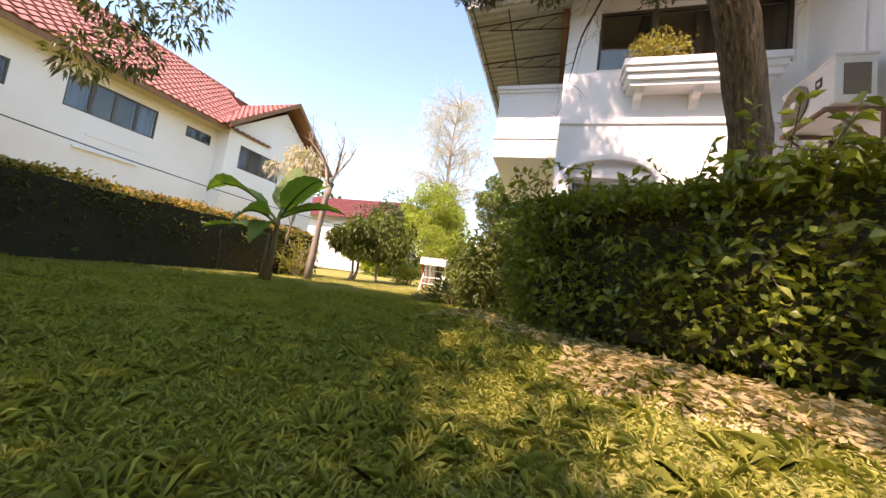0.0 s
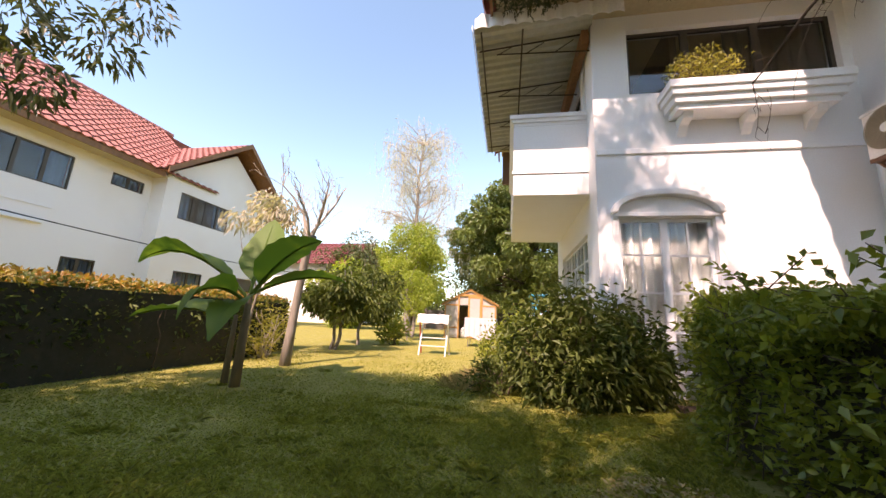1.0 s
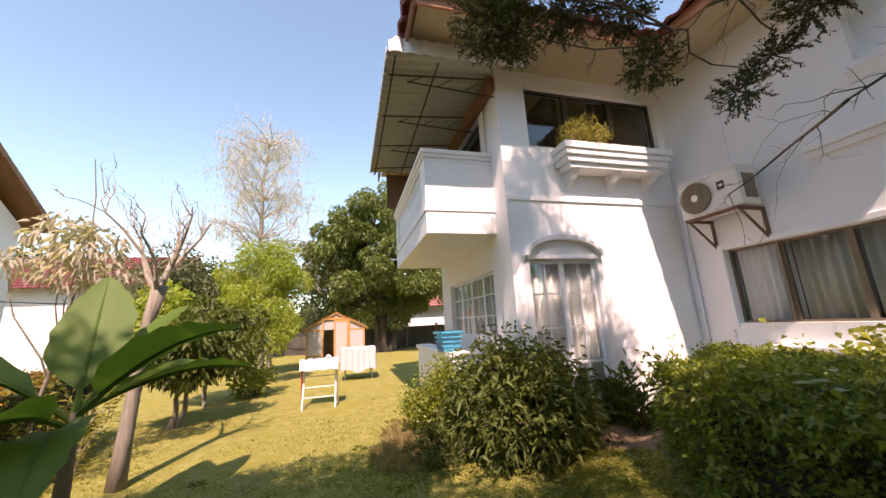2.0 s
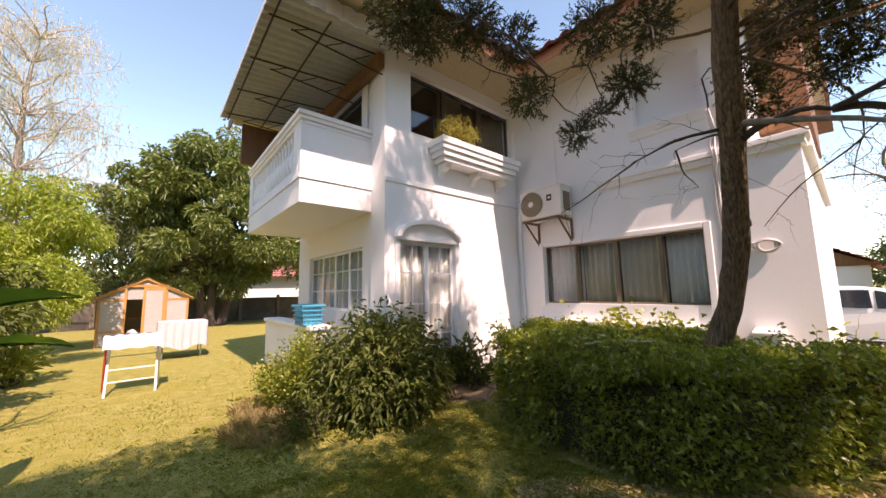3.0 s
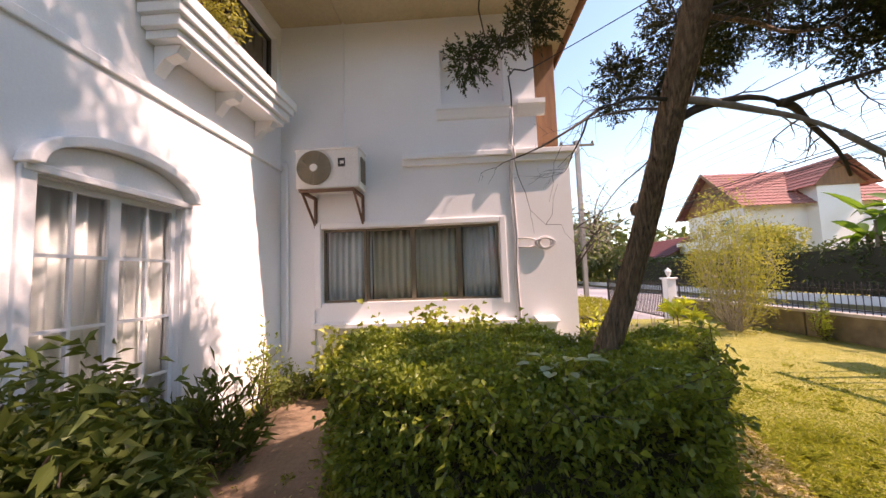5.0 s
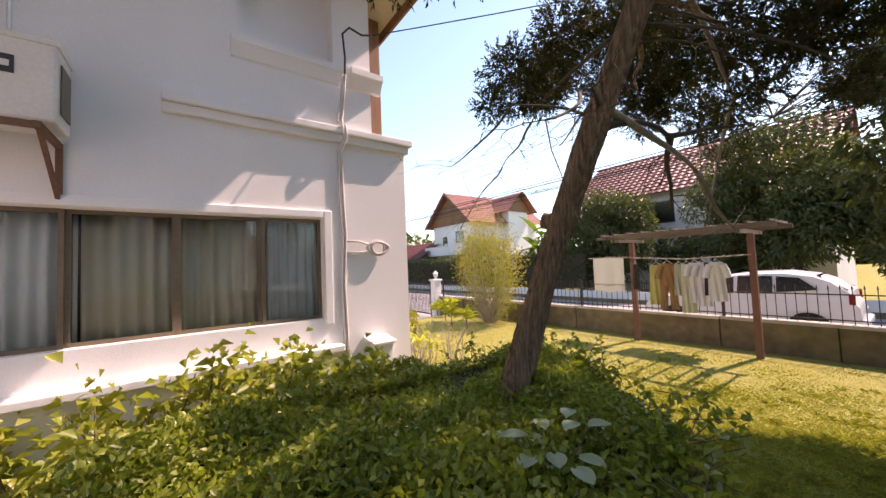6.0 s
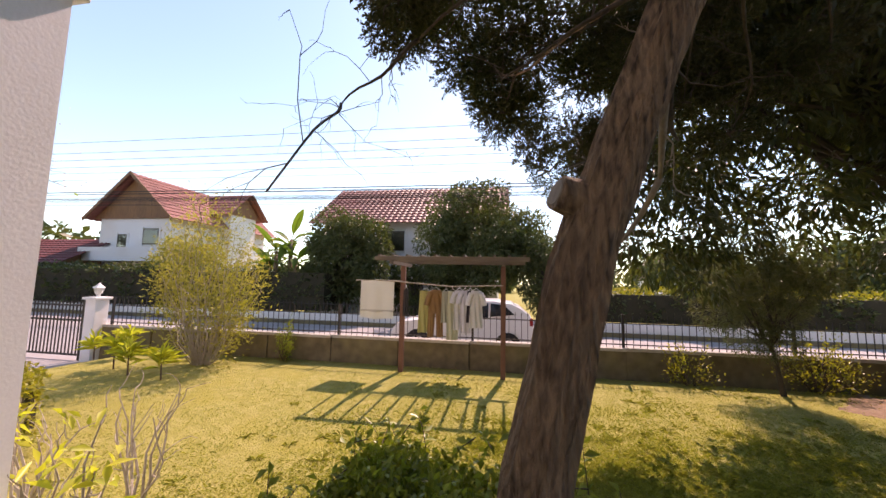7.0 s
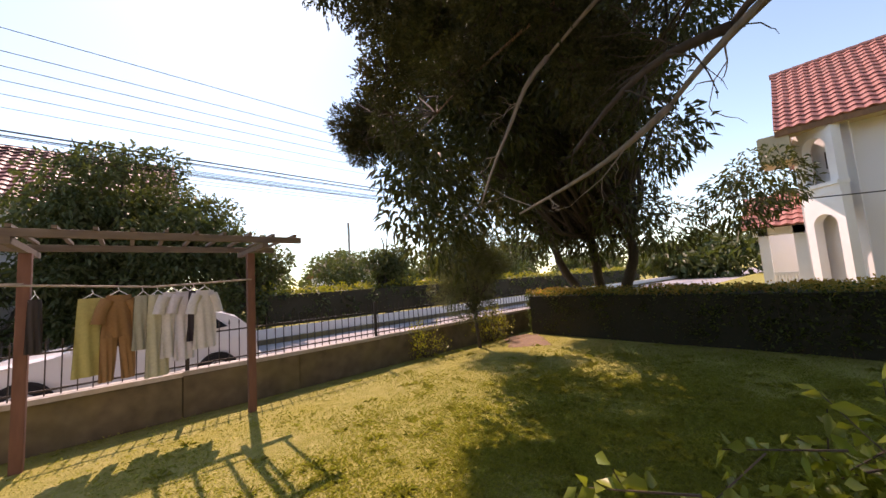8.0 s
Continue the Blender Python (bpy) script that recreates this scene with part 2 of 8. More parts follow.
# ---- building blocks ----
class Geo:
    """Collects faces of one mesh."""

    def __init__(self):
        self.v, self.f = [], []

    def box(self, x0, x1, y0, y1, z0, z1, m=None):
        n = len(self.v)
        c = [(x, y, z) for z in (z0, z1) for x, y in ((x0, y0), (x1, y0), (x1, y1), (x0, y1))]
        if m is not None:
            c = [tuple(m @ Vector(p)) for p in c]
        self.v += c
        self.f += [tuple(n + i for i in q) for q in ((3, 2, 1, 0), (4, 5, 6, 7), (0, 1, 5, 4), (1, 2, 6, 5), (2, 3, 7, 6), (3, 0, 4, 7))]
        return self

    def prism(self, outline, axis, a, b):
        """An outline in the two other axes, pulled along axis from a to b."""
        n, k = len(self.v), len(outline)
        for d in (a, b):
            for p, q in outline:
                self.v.append({'x': (d, p, q), 'y': (p, d, q), 'z': (p, q, d)}[axis])
        self.f += [tuple(range(n + k - 1, n - 1, -1)), tuple(range(n + k, n + 2 * k))]
        self.f += [(n + i, n + (i + 1) % k, n + k + (i + 1) % k, n + k + i) for i in range(k)]
        return self

    def tube(self, pts, radii, sides=8, cap=True, lump=0.0):
        n = len(self.v)
        pts = [Vector(p) for p in pts]
        side = None
        for i, p in enumerate(pts):
            d = (pts[min(i + 1, len(pts) - 1)] - pts[max(i - 1, 0)]).normalized()
            if side is None:
                side = d.orthogonal().normalized()
            side = (side - d * side.dot(d)).normalized()
            up = d.cross(side)
            for k in range(sides):
                a = 2 * math.pi * k / sides
                r = radii[i] * (1 + lump * math.sin(3 * a + i * 0.6) + lump * 0.7 * math.sin(5 * a - i * 0.4)) if lump else radii[i]
                self.v.append(tuple(p + (side * math.cos(a) + up * math.sin(a)) * r))
        for i in range(len(pts) - 1):
            for k in range(sides):
                a, b = n + i * sides + k, n + i * sides + (k + 1) % sides
                self.f.append((a, b, b + sides, a + sides))
        if cap:
            self.f += [tuple(range(n + sides - 1, n - 1, -1)), tuple(range(len(self.v) - sides, len(self.v)))]
        return self

    def lathe(self, x, y, profile, sides=12):
        """profile: (radius, z) from below to above."""
        n = len(self.v)
        for r, z in profile:
            for k in range(sides):
                a = 2 * math.pi * k / sides
                self.v.append((x + r * math.cos(a), y + r * math.sin(a), z))
        for i in range(len(profile) - 1):
            for k in range(sides):
                a, b = n + i * sides + k, n + i * sides + (k + 1) % sides
                self.f.append((a, b, b + sides, a + sides))
        self.f += [tuple(range(n + sides - 1, n - 1, -1)), tuple(range(len(self.v) - sides, len(self.v)))]
        return self

    def sheet(self, rows):
        """A grid of points, as rows of equal length."""
        n, w = len(self.v), len(rows[0])
        for r in rows:
            self.v += [tuple(p) for p in r]
        for i in range(len(rows) - 1):
            for j in range(w - 1):
                a = n + i * w + j
                self.f.append((a, a + 1, a + w + 1, a + w))
        return self

    def quad(self, *pts):
        n = len(self.v)
        self.v += [tuple(p) for p in pts]
        self.f.append(tuple(range(n, n + len(pts))))
        return self

    def mesh(self, name, smooth=False):
        me = bpy.data.meshes.new(name)
        me.from_pydata(self.v, [], self.f)
        if smooth:
            me.polygons.foreach_set("use_smooth", [True] * len(me.polygons))
        me.update()
        return me


def part(name, geo, material, parent=None, label="", smooth=False, bevel=0.0):
    """Links one mesh object, under a thing or part if one is given."""
    me = geo.mesh(name, smooth) if isinstance(geo, Geo) else geo
    if not me.materials:
        me.materials.append(material)
    ob = new(name, me)
    if parent is not None:
        ob.parent = parent
        ob.matrix_parent_inverse = Matrix.Translation(-parent.location)
    if bevel:
        md = ob.modifiers.new("edge", 'BEVEL')
        md.width, md.segments, md.limit_method = bevel, 2, 'ANGLE'
    return tagged(ob, label)


def thing(name, at, label, category, group="", kind=""):
    ob = new(name)
    ob.location = at
    ob.empty_display_size = 0.1
    return tagged(ob, label, category, group, kind)


def fast_mesh(name, verts, counts, smooth=False):
    """A mesh of separate polygons of equal corner count from an array (n, corners, 3)."""
    n, k = verts.shape[0], verts.shape[1]
    me = bpy.data.meshes.new(name)
    me.vertices.add(n * k)
    me.vertices.foreach_set("co", verts.reshape(-1).astype(np.float32))
    tri = np.array(counts)
    loops = (np.arange(n)[:, None, None] * k + tri[None]).reshape(-1)
    m = n * len(counts)
    me.loops.add(len(loops))
    me.loops.foreach_set("vertex_index", loops.astype(np.int32))
    me.polygons.add(m)
    c = tri.shape[1]
    me.polygons.foreach_set("loop_start", (np.arange(m) * c).astype(np.int32))
    me.polygons.foreach_set("loop_total", np.full(m, c, dtype=np.int32))
    me.update(calc_edges=True)
    return me


def lay_tiles(parent, origin, along, up, cols, rows, pitch, row, depth, material):
    """Single rolled tiles over the lowest rows of a slope, one object each on one mesh."""
    o, a, u = Vector(origin), Vector(along).normalized(), Vector(up).normalized()
    n = a.cross(u).normalized()
    if n.z < 0:
        n = -n
    g = Geo()
    line = [(pitch * (j / 6 - 0.02), depth * (0.5 + 0.5 * math.cos(2 * math.pi * j / 6))) for j in range(7)]
    g.sheet([[(x, -0.03, z + depth * 0.9 - 0.028) for x, z in line], [(x, -0.03, z + depth * 0.9) for x, z in line], [(x, row, z + 0.004) for x, z in line]])
    me = g.mesh("roof_tile")
    me.materials.append(material)
    for r in range(rows):
        for c in range(cols):
            ob = new("tile", me)
            ob.parent = parent
            ob.matrix_parent_inverse = Matrix.Translation(-parent.location) if parent.parent is None else Matrix.Translation(-parent.parent.location)
            at = o + a * (pitch * c) + u * (row * r - 0.02 + 0.006 * math.sin(c * 2.3 + r)) + n * (0.007 + 0.003 * math.sin(c * 1.7 + r * 2.1))
            m = Matrix((a, u, n)).transposed().to_4x4()
            ob.matrix_basis = Matrix.Translation(at) @ m @ Matrix.Rotation(0.012 * math.sin(c * 3.1 + r * 1.3), 4, 'Z')


def unit(a):
    return a / np.maximum(np.linalg.norm(a, axis=1, keepdims=True), 1e-9)


def leaf_mesh(name, pos, way, length, width, droop=0.15, fold=0.25, mid=0.45):
    """Pointed leaves, folded along the midrib: pos, way (n, 3), length and width as numbers or (n)."""
    n = len(pos)
    way = unit(way)
    rnd = rng.normal(size=(n, 3))
    rnd[:, 2] += 0.9
    side = unit(np.cross(way, rnd))
    nor = np.cross(side, way)
    ln = (np.ones(n) * length * rng.uniform(0.7, 1.25, n))[:, None]
    wd = (np.ones(n) * width * rng.uniform(0.75, 1.2, n))[:, None]
    v = np.empty((n, 4, 3))
    m = pos + way * ln * mid
    v[:, 0] = pos
    v[:, 1] = m - side * wd * 0.5 + nor * wd * fold
    v[:, 2] = pos + way * ln - np.array([0, 0, 1.0]) * ln * droop
    v[:, 3] = m + side * wd * 0.5 + nor * wd * fold
    return fast_mesh(name, v, ((0, 1, 2), (0, 2, 3)))


def ball(n):
    return unit(rng.normal(size=(n, 3)))


def crown_points(n, lobes, shell=0.55):
    """Points and outward ways over a crown made of lobes (x, y, z, rx, ry, rz)."""
    lobes = np.array(lobes)
    w = (lobes[:, 3] * lobes[:, 5])
    pick = rng.choice(len(lobes), n, p=w / w.sum())
    d = ball(n)
    r = shell + (1 - shell) * rng.uniform(0, 1, n) ** 0.6
    L = lobes[pick]
    return L[:, :3] + d * L[:, 3:6] * r[:, None], d


def lobes_in(n, centre, radii, size, flat=0.75, top=True):
    """Random lobes spread over an ellipsoid."""
    out = []
    for d, s, u in zip(ball(n), rng.uniform(0.7, 1.3, n), rng.uniform(0.45, 1.0, n)):
        out.append([centre[i] + d[i] * radii[i] * u for i in range(3)] + [size * s, size * s, size * s * flat])
    return out


def limb(a, b, sag=0.0, wander=0.08, n=6):
    """A crooked way from a to b."""
    a, b = np.array(a, float), np.array(b, float)
    t = np.linspace(0, 1, n)[:, None]
    p = a + (b - a) * t
    L = np.linalg.norm(b - a)
    for k in (1, 2, 3):
        p += rng.normal(size=3) * np.sin(k * math.pi * t) * wander * L * 0.55 / k
    p[:, 2] += sag * L * 4 * (t[:, 0] * (1 - t[:, 0]))
    return [tuple(q) for q in p]


def taper(r0, r1, n):
    return list(np.linspace(r0, r1, n))


def twigs(geo, pts, r, count, length, spread=0.8, down=0.0, levels=2, sides=4):
    """Side twigs along a limb, forking again."""
    for _ in range(count):
        i = rng.integers(1, len(pts))
        p = np.array(pts[i])
        base = unit(np.array([np.array(pts[i]) - np.array(pts[i - 1])]))[0]
        d = unit(np.array([base * 0.6 + rng.normal(size=3) * spread + np.array([0, 0, -down])]))[0]
        ln = length * rng.uniform(0.5, 1.2)
        q = limb(p, p + d * ln, rng.uniform(-0.05, 0.1), 0.12, 5)
        geo.tube(q, taper(r, r * 0.3, 5), sides, False)
        if levels > 1:
            twigs(geo, q, r * 0.6, 3, ln * 0.5, spread, down, levels - 1, sides)


# ---- ground, road, walls of the plot ----
def fence_y(x):
    return -4.08 + 0.022 * (x - 2.0)


FRONT_HEDGE = [(1.2, 4.45), (0.8, 4.1), (0.52, 3.5), (0.52, 2.95), (0.6, 2.5), (0.95, 2.12), (1.35, 1.90), (1.7, 1.72), (2.1, 1.46), (2.36, 1.48), (2.45, 1.9), (2.55, 2.4), (2.6, 3.0), (2.6, 3.6), (2.5, 4.3), (2.0, 4.55)]


def lawn_z(x, y):
    """Height of the lawn: gentle unevenness, and the raised bed of the hedge."""
    best = 9.0
    for (ax, ay), (bx, by) in zip(FRONT_HEDGE, FRONT_HEDGE[1:] + FRONT_HEDGE[:1]):
        ex, ey = bx - ax, by - ay
        t = min(1.0, max(0.0, ((x - ax) * ex + (y - ay) * ey) / (ex * ex + ey * ey)))
        best = min(best, math.hypot(x - ax - t * ex, y - ay - t * ey))
    if 0.5 < x < 2.4 and 2.4 < y < 4.2:
        best = 0.0
    s = max(0.0, 1 - max(0.0, best - 0.12) / 0.85)
    return 0.03 * noise.noise((x * 0.35, y * 0.35, 0)) + 0.15 * s * s * (3 - 2 * s)


def ground_sheet():
    g = Geo()
    xs = [-600, -200, -80, -40, -20, -12] + [-10 + 0.5 * k for k in range(18)] + [-1 + 0.15 * k for k in range(34)] + [4.5 + 0.5 * k for k in range(20)] + [18, 30, 60, 200, 600]
    ys = [-600, -200, -80, -40, -20, -10, -6, -4.2] + [-3.9 + 0.4 * k for k in range(0, 11)] + [0.5 + 0.15 * k for k in range(34)] + [6 + 0.5 * k for k in range(13)] + [14, 18, 30, 60, 200, 600]
    rows = []
    for y in ys:
        row = []
        for x in xs:
            z = lawn_z(x, y) if -10 < x < 14 and -3.4 < y < 13 else 0.0
            if y < -4.1 or (x > 10.2 and y < 40):
                z = -0.36
            row.append((x, y, z))
        rows.append(row)
    g.sheet(rows)
    return tagged(part("ground", g, LAWN, smooth=True), "sunlit yellow-green lawn with worn patches", "lawn", kind="structure")


ground_sheet()
tagged(part("road", Geo().box(-120, 120, -11.7, -4.6, -0.5, -0.30), CONCRETE), "pale grey concrete residential road", "road", kind="structure")
tagged(part("drive", Geo().box(10.6, 15.5, -4.59, 9.0, -0.5, -0.302), CONCRETE), "pale concrete driveway inside the gate", "driveway", kind="structure")


def plot_wall():
    g = Geo()
    n = len(g.v)
    for x0, x1 in [(-6.6 + 1.5 * k, -6.6 + 1.5 * (k + 1)) for k in range(12)]:
        y0, y1 = fence_y(x0), fence_y(x1)
        a = 0.5 * (y0 + y1)
        g.box(x0, x1 - 0.004, a - 0.09, a + 0.09, -0.36, 0.50)
    w = part("garden_wall", g, WALL_OLD, bevel=0.012)
    c = Geo()
    for x0, x1 in [(-6.6 + 3 * k, -6.6 + 3 * (k + 1)) for k in range(6)]:
        a = 0.5 * (fence_y(x0) + fence_y(x1))
        c.box(x0, x1 - 0.006, a - 0.11, a + 0.11, 0.504, 0.56)
    part("coping", c, surface("pale_coping", (0.50, 0.46, 0.42), (0.42, 0.38, 0.33), (0.22, 0.19, 0.15), 0.85, 20, 2, 0.3), w, "pale concrete coping")
    return tagged(w, "low mossy rendered garden wall along the road", "wall", kind="structure")


plot_wall()


def iron_fence():
    f = thing("iron_fence", (2.0, fence_y(2.0), 0.56), "dark iron railing with spear tips on the garden wall", "fence")
    bar = Geo().box(-0.0055, 0.0055, -0.0055, 0.0055, 0, 0.55)
    bar.prism([(-0.012, 0.55), (0.012, 0.55), (0.0, 0.62)], 'y', -0.005, 0.005)
    me = bar.mesh("fence_bar")
    me.materials.append(IRON)
    x = -6.4
    while x < 11.1:
        b = new("bar", me)
        b.parent = f
        b.matrix_parent_inverse = Matrix.Translation(-f.location)
        b.location = (x, fence_y(x), 0.56)
        x += 0.125
    for z in (0.62, 1.02):
        for k in range(6):
            x0, x1 = -6.45 + 2.93 * k, -6.45 + 2.93 * (k + 1)
            g = Geo().tube([(x0, fence_y(x0), z), (x1, fence_y(x1), z)], [0.014, 0.014], 4)
            part("rail", g, IRON, f)
    for k in range(7):
        x0 = -6.45 + 2.93 * k
        part("post", Geo().box(x0 - 0.022, x0 + 0.022, fence_y(x0) - 0.022, fence_y(x0) + 0.022, 0.56, 1.2), IRON, f)


iron_fence()


def gate():
    p = thing("gate_pillar", (11.45, -3.75, -0.3), "white gate pillar with a lantern on top", "pillar")
    part("shaft", Geo().box(11.30, 11.60, -3.90, -3.60, -0.36, 1.16), WHITE, p, bevel=0.012)
    part("cap", Geo().box(11.25, 11.65, -3.95, -3.55, 1.16, 1.22), WHITE, p, bevel=0.012)
    lantern = part("lantern", Geo().lathe(11.45, -3.75, [(0.05, 1.22), (0.035, 1.27), (0.075, 1.32), (0.10, 1.44), (0.03, 1.46)], 6), plain("lantern_glass", (0.6, 0.6, 0.55), 0.3), p, "small glass lantern")
    part("lantern_roof", Geo().lathe(11.45, -3.75, [(0.12, 1.44), (0.05, 1.51), (0.012, 1.56)], 6), WHITE, lantern)
    d = thing("sliding_gate", (13.7, -3.73, -0.3), "dark iron sliding gate with upright bars", "gate")
    for z in (-0.2, 0.62, 0.98):
        part("rail", Geo().box(11.75, 16.4, -3.75, -3.71, z, z + 0.045), IRON, d)
    bar = Geo().box(-0.011, 0.011, -0.011, 0.011, -0.2, 1.1)
    me = bar.mesh("gate_bar")
    me.materials.append(IRON)
    x = 11.8
    while x < 16.4:
        b = new("bar", me)
        b.parent = d
        b.matrix_parent_inverse = Matrix.Translation(-d.location)
        b.location = (x, -3.73, 0)
        x += 0.11
    part("stile", Geo().box(11.72, 11.80, -3.77, -3.69, -0.3, 1.12), IRON, d)
    part("stile", Geo().box(16.36, 16.44, -3.77, -3.69, -0.3, 1.12), IRON, d)


gate()


# ---- the white house ----
def wall_boxes(g, axis, face, depth, u0, u1, z0, z1, holes):
    """A wall in the plane axis = face, behind it by depth, from u0 to u1, with rectangular holes (u0, u1, z0, z1)."""
    us = sorted({u0, u1, *[h[0] for h in holes], *[h[1] for h in holes]})
    for a, b in zip(us, us[1:]):
        cuts = sorted((h[2], h[3]) for h in holes if h[0] <= a + 1e-6 and h[1] >= b - 1e-6)
        z = z0
        for c, d in cuts + [(z1, z1)]:
            if c > z + 1e-6:
                if axis == 'y':
                    g.box(a, b, min(face, face + depth), max(face, face + depth), z, c)
                else:
                    g.box(min(face, face + depth), max(face, face + depth), a, b, z, c)
            z = d
    return g


YA, XB, XC = 6.215, 3.97, 0.716
WIN_A = (1.19, 3.85, 4.17, 5.26)
ARCH = (0.95, 2.11, 0.28, 2.29)
WIN_B = (2.965, 5.597, 1.213, 2.312)
WIN_C = (7.01, 9.57, 1.16, 2.264)
DOOR_C = (7.02, 9.5, 3.16, 5.18)
NICHE = (2.80, 3.75, 4.14, 5.0)


def house():
    t = "white rendered two-storey house"
    a = tagged(part("wall_front", wall_boxes(Geo(), 'y', YA, 0.22, XC, XB, 0, 5.85, [WIN_A, ARCH]), WHITE), "white rendered wall with an arched tall window", "wall", kind="structure")
    part("band", Geo().box(XC - 0.02, XB, YA - 0.03, YA + 0.02, 3.22, 3.30), WHITE, a, bevel=0.01)
    # hood over the tall window
    mid, r = 1.53, 0.64
    arc = [(math.cos(k * math.pi / 18), math.sin(k * math.pi / 18)) for k in range(19)]
    part("tympanum", Geo().prism([(mid + (r - 0.06) * c, 2.36 + 0.22 * q) for c, q in arc], 'y', YA - 0.02, YA + 0.05), WHITE, a)
    part("arch_hood", Geo().prism([(mid + (r + 0.05) * c, 2.34 + 0.33 * q) for c, q in arc] + [(mid + (r - 0.03) * c, 2.34 + 0.25 * q) for c, q in arc[::-1]], 'y', YA - 0.12, YA + 0.05), WHITE, a, bevel=0.01)
    part("hood_sill", Geo().box(mid - r - 0.02, mid + r + 0.02, YA - 0.05, YA + 0.02, 2.30, 2.355), WHITE, a, bevel=0.008)
    for x0, x1 in ((0.86, 0.945), (2.115, 2.20)):
        part("reveal_trim", Geo().box(x0, x1, YA - 0.035, YA + 0.02, 0.25, 2.33), WHITE, a, bevel=0.008)
    c = tagged(part("wall_side", wall_boxes(Geo(), 'x', XC, 0.22, YA + 0.22, 10.3, 0, 5.85, [WIN_C, DOOR_C]), WHITE), "white rendered side wall under a balcony", "wall", kind="structure")
    part("pilaster", Geo().box(XC - 0.03, XC + 0.1, YA + 0.005, YA + 0.44, 0, 5.85), WHITE, c)
    part("door_surround", Geo().box(XC - 0.045, XC, 6.80, 7.0, 3.16, 5.36).box(XC - 0.045, XC, 7.0, 9.5, 5.20, 5.36), WHITE, c, bevel=0.01)
    b = tagged(part("wall_east", wall_boxes(Geo(), 'x', XB, 0.25, 2.34, YA, 3.2, 5.85, [NICHE, (2.92, 3.60, 5.0, 5.24)]), WHITE), "white rendered wall with a shallow niche", "wall", kind="structure")
    g = wall_boxes(Geo(), 'x', XB, 0.25, 1.90, YA, 0, 3.2, [WIN_B])
    part("lower_wall", g, WHITE, b)
    part("lower_cornice", Geo().box(XB - 0.05, XB + 0.2, 1.85, 4.35, 3.20, 3.29).box(XB - 0.09, XB + 0.2, 1.81, 4.35, 3.29, 3.37), WHITE, b, bevel=0.012)
    o = [(0, 3.88), (0.02, 3.90), (0.035, 3.95), (0.06, 4.01), (0.075, 4.03), (0.075, 4.10), (0, 4.10)]
    part("upper_cornice", Geo().prism([(XB - p, q) for p, q in o], 'y', 2.62, 3.82), WHITE, b)
    part("upper_cornice", Geo().prism([(XB - 1.5 * p, q + 0.002) for p, q in o], 'y', 2.22, 2.62), WHITE, b)
    part("niche_back", Geo().box(XB + 0.17, XB + 0.34, 2.7, 3.85, 4.05, 5.3), CREAM, b, "cream back of the niche")
    arc = [(3.26 + 0.34 * math.cos(a), 5.02 + 0.20 * math.sin(a)) for a in np.linspace(0, math.pi, 13)]
    part("niche_arch", Geo().prism([(2.92, 5.242), (2.92, 5.02)] + arc[::-1][1:-1] + [(3.60, 5.02), (3.60, 5.242)], 'x', XB + 0.002, XB + 0.2), WHITE, b)
    part("window_surround", Geo().box(XB - 0.035, XB + 0.02, 2.87, 2.96, 1.15, 2.40).box(XB - 0.035, XB + 0.02, 5.60, 5.69, 1.15, 2.40).box(XB - 0.035, XB + 0.02, 2.965, 5.595, 2.316, 2.40), WHITE, b, bevel=0.01)
    part("sill", Geo().box(XB - 0.16, XB + 0.02, 2.80, 5.70, 0.86, 0.93), WHITE, b, bevel=0.012)
    part("plinth", Geo().box(XB - 0.06, XB, 1.84, 6.2, 0, 0.28), WHITE, b, bevel=0.01)
    s = tagged(part("wall_south", Geo().box(XB + 0.25, 9.5, 1.90, 2.15, 0, 3.2).box(XB + 0.25, 9.5, 2.34, 2.56, 3.2, 5.85), WHITE), "white rendered gable wall facing the road", "wall", kind="structure")
    part("timber_bay", Geo().box(4.75, 7.0, 1.80, 2.335, 3.70, 5.51), WOOD_BROWN, s, "brown timber-clad upper bay", bevel=0.01)
    part("south_cornice", Geo().box(XB + 0.2, 9.5, 1.81, 1.9, 3.20, 3.37), WHITE, s, bevel=0.01)
    tagged(part("wall_back", Geo().box(XC + 0.22, 12, 10.08, 10.3, 0, 5.85).box(9.5, 9.7, 1.9, 10.08, 0, 5.85), WHITE), "plain white back wall of the house", "wall", kind="structure")
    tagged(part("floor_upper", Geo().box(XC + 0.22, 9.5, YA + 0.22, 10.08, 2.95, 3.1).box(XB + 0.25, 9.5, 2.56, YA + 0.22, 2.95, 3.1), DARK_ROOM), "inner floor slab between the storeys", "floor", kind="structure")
    tagged(part("ceiling", Geo().box(-0.75, 9.6, YA - 0.96, 10.8, 5.52, 5.56).box(3.02, 9.6, 1.66, YA - 0.97, 5.52, 5.56), SOFFIT), "buff boarded soffit under the eaves", "ceiling", kind="structure")
    # unseen inner walls, added in a dark colour so the rooms look unlit
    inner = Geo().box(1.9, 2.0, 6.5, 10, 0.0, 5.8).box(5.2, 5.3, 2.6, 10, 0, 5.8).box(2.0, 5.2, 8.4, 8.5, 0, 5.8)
    tagged(part("wall_inner", inner, DARK_ROOM), "added dark-coloured inner walls that make the rooms look unlit", "wall", kind="structure")
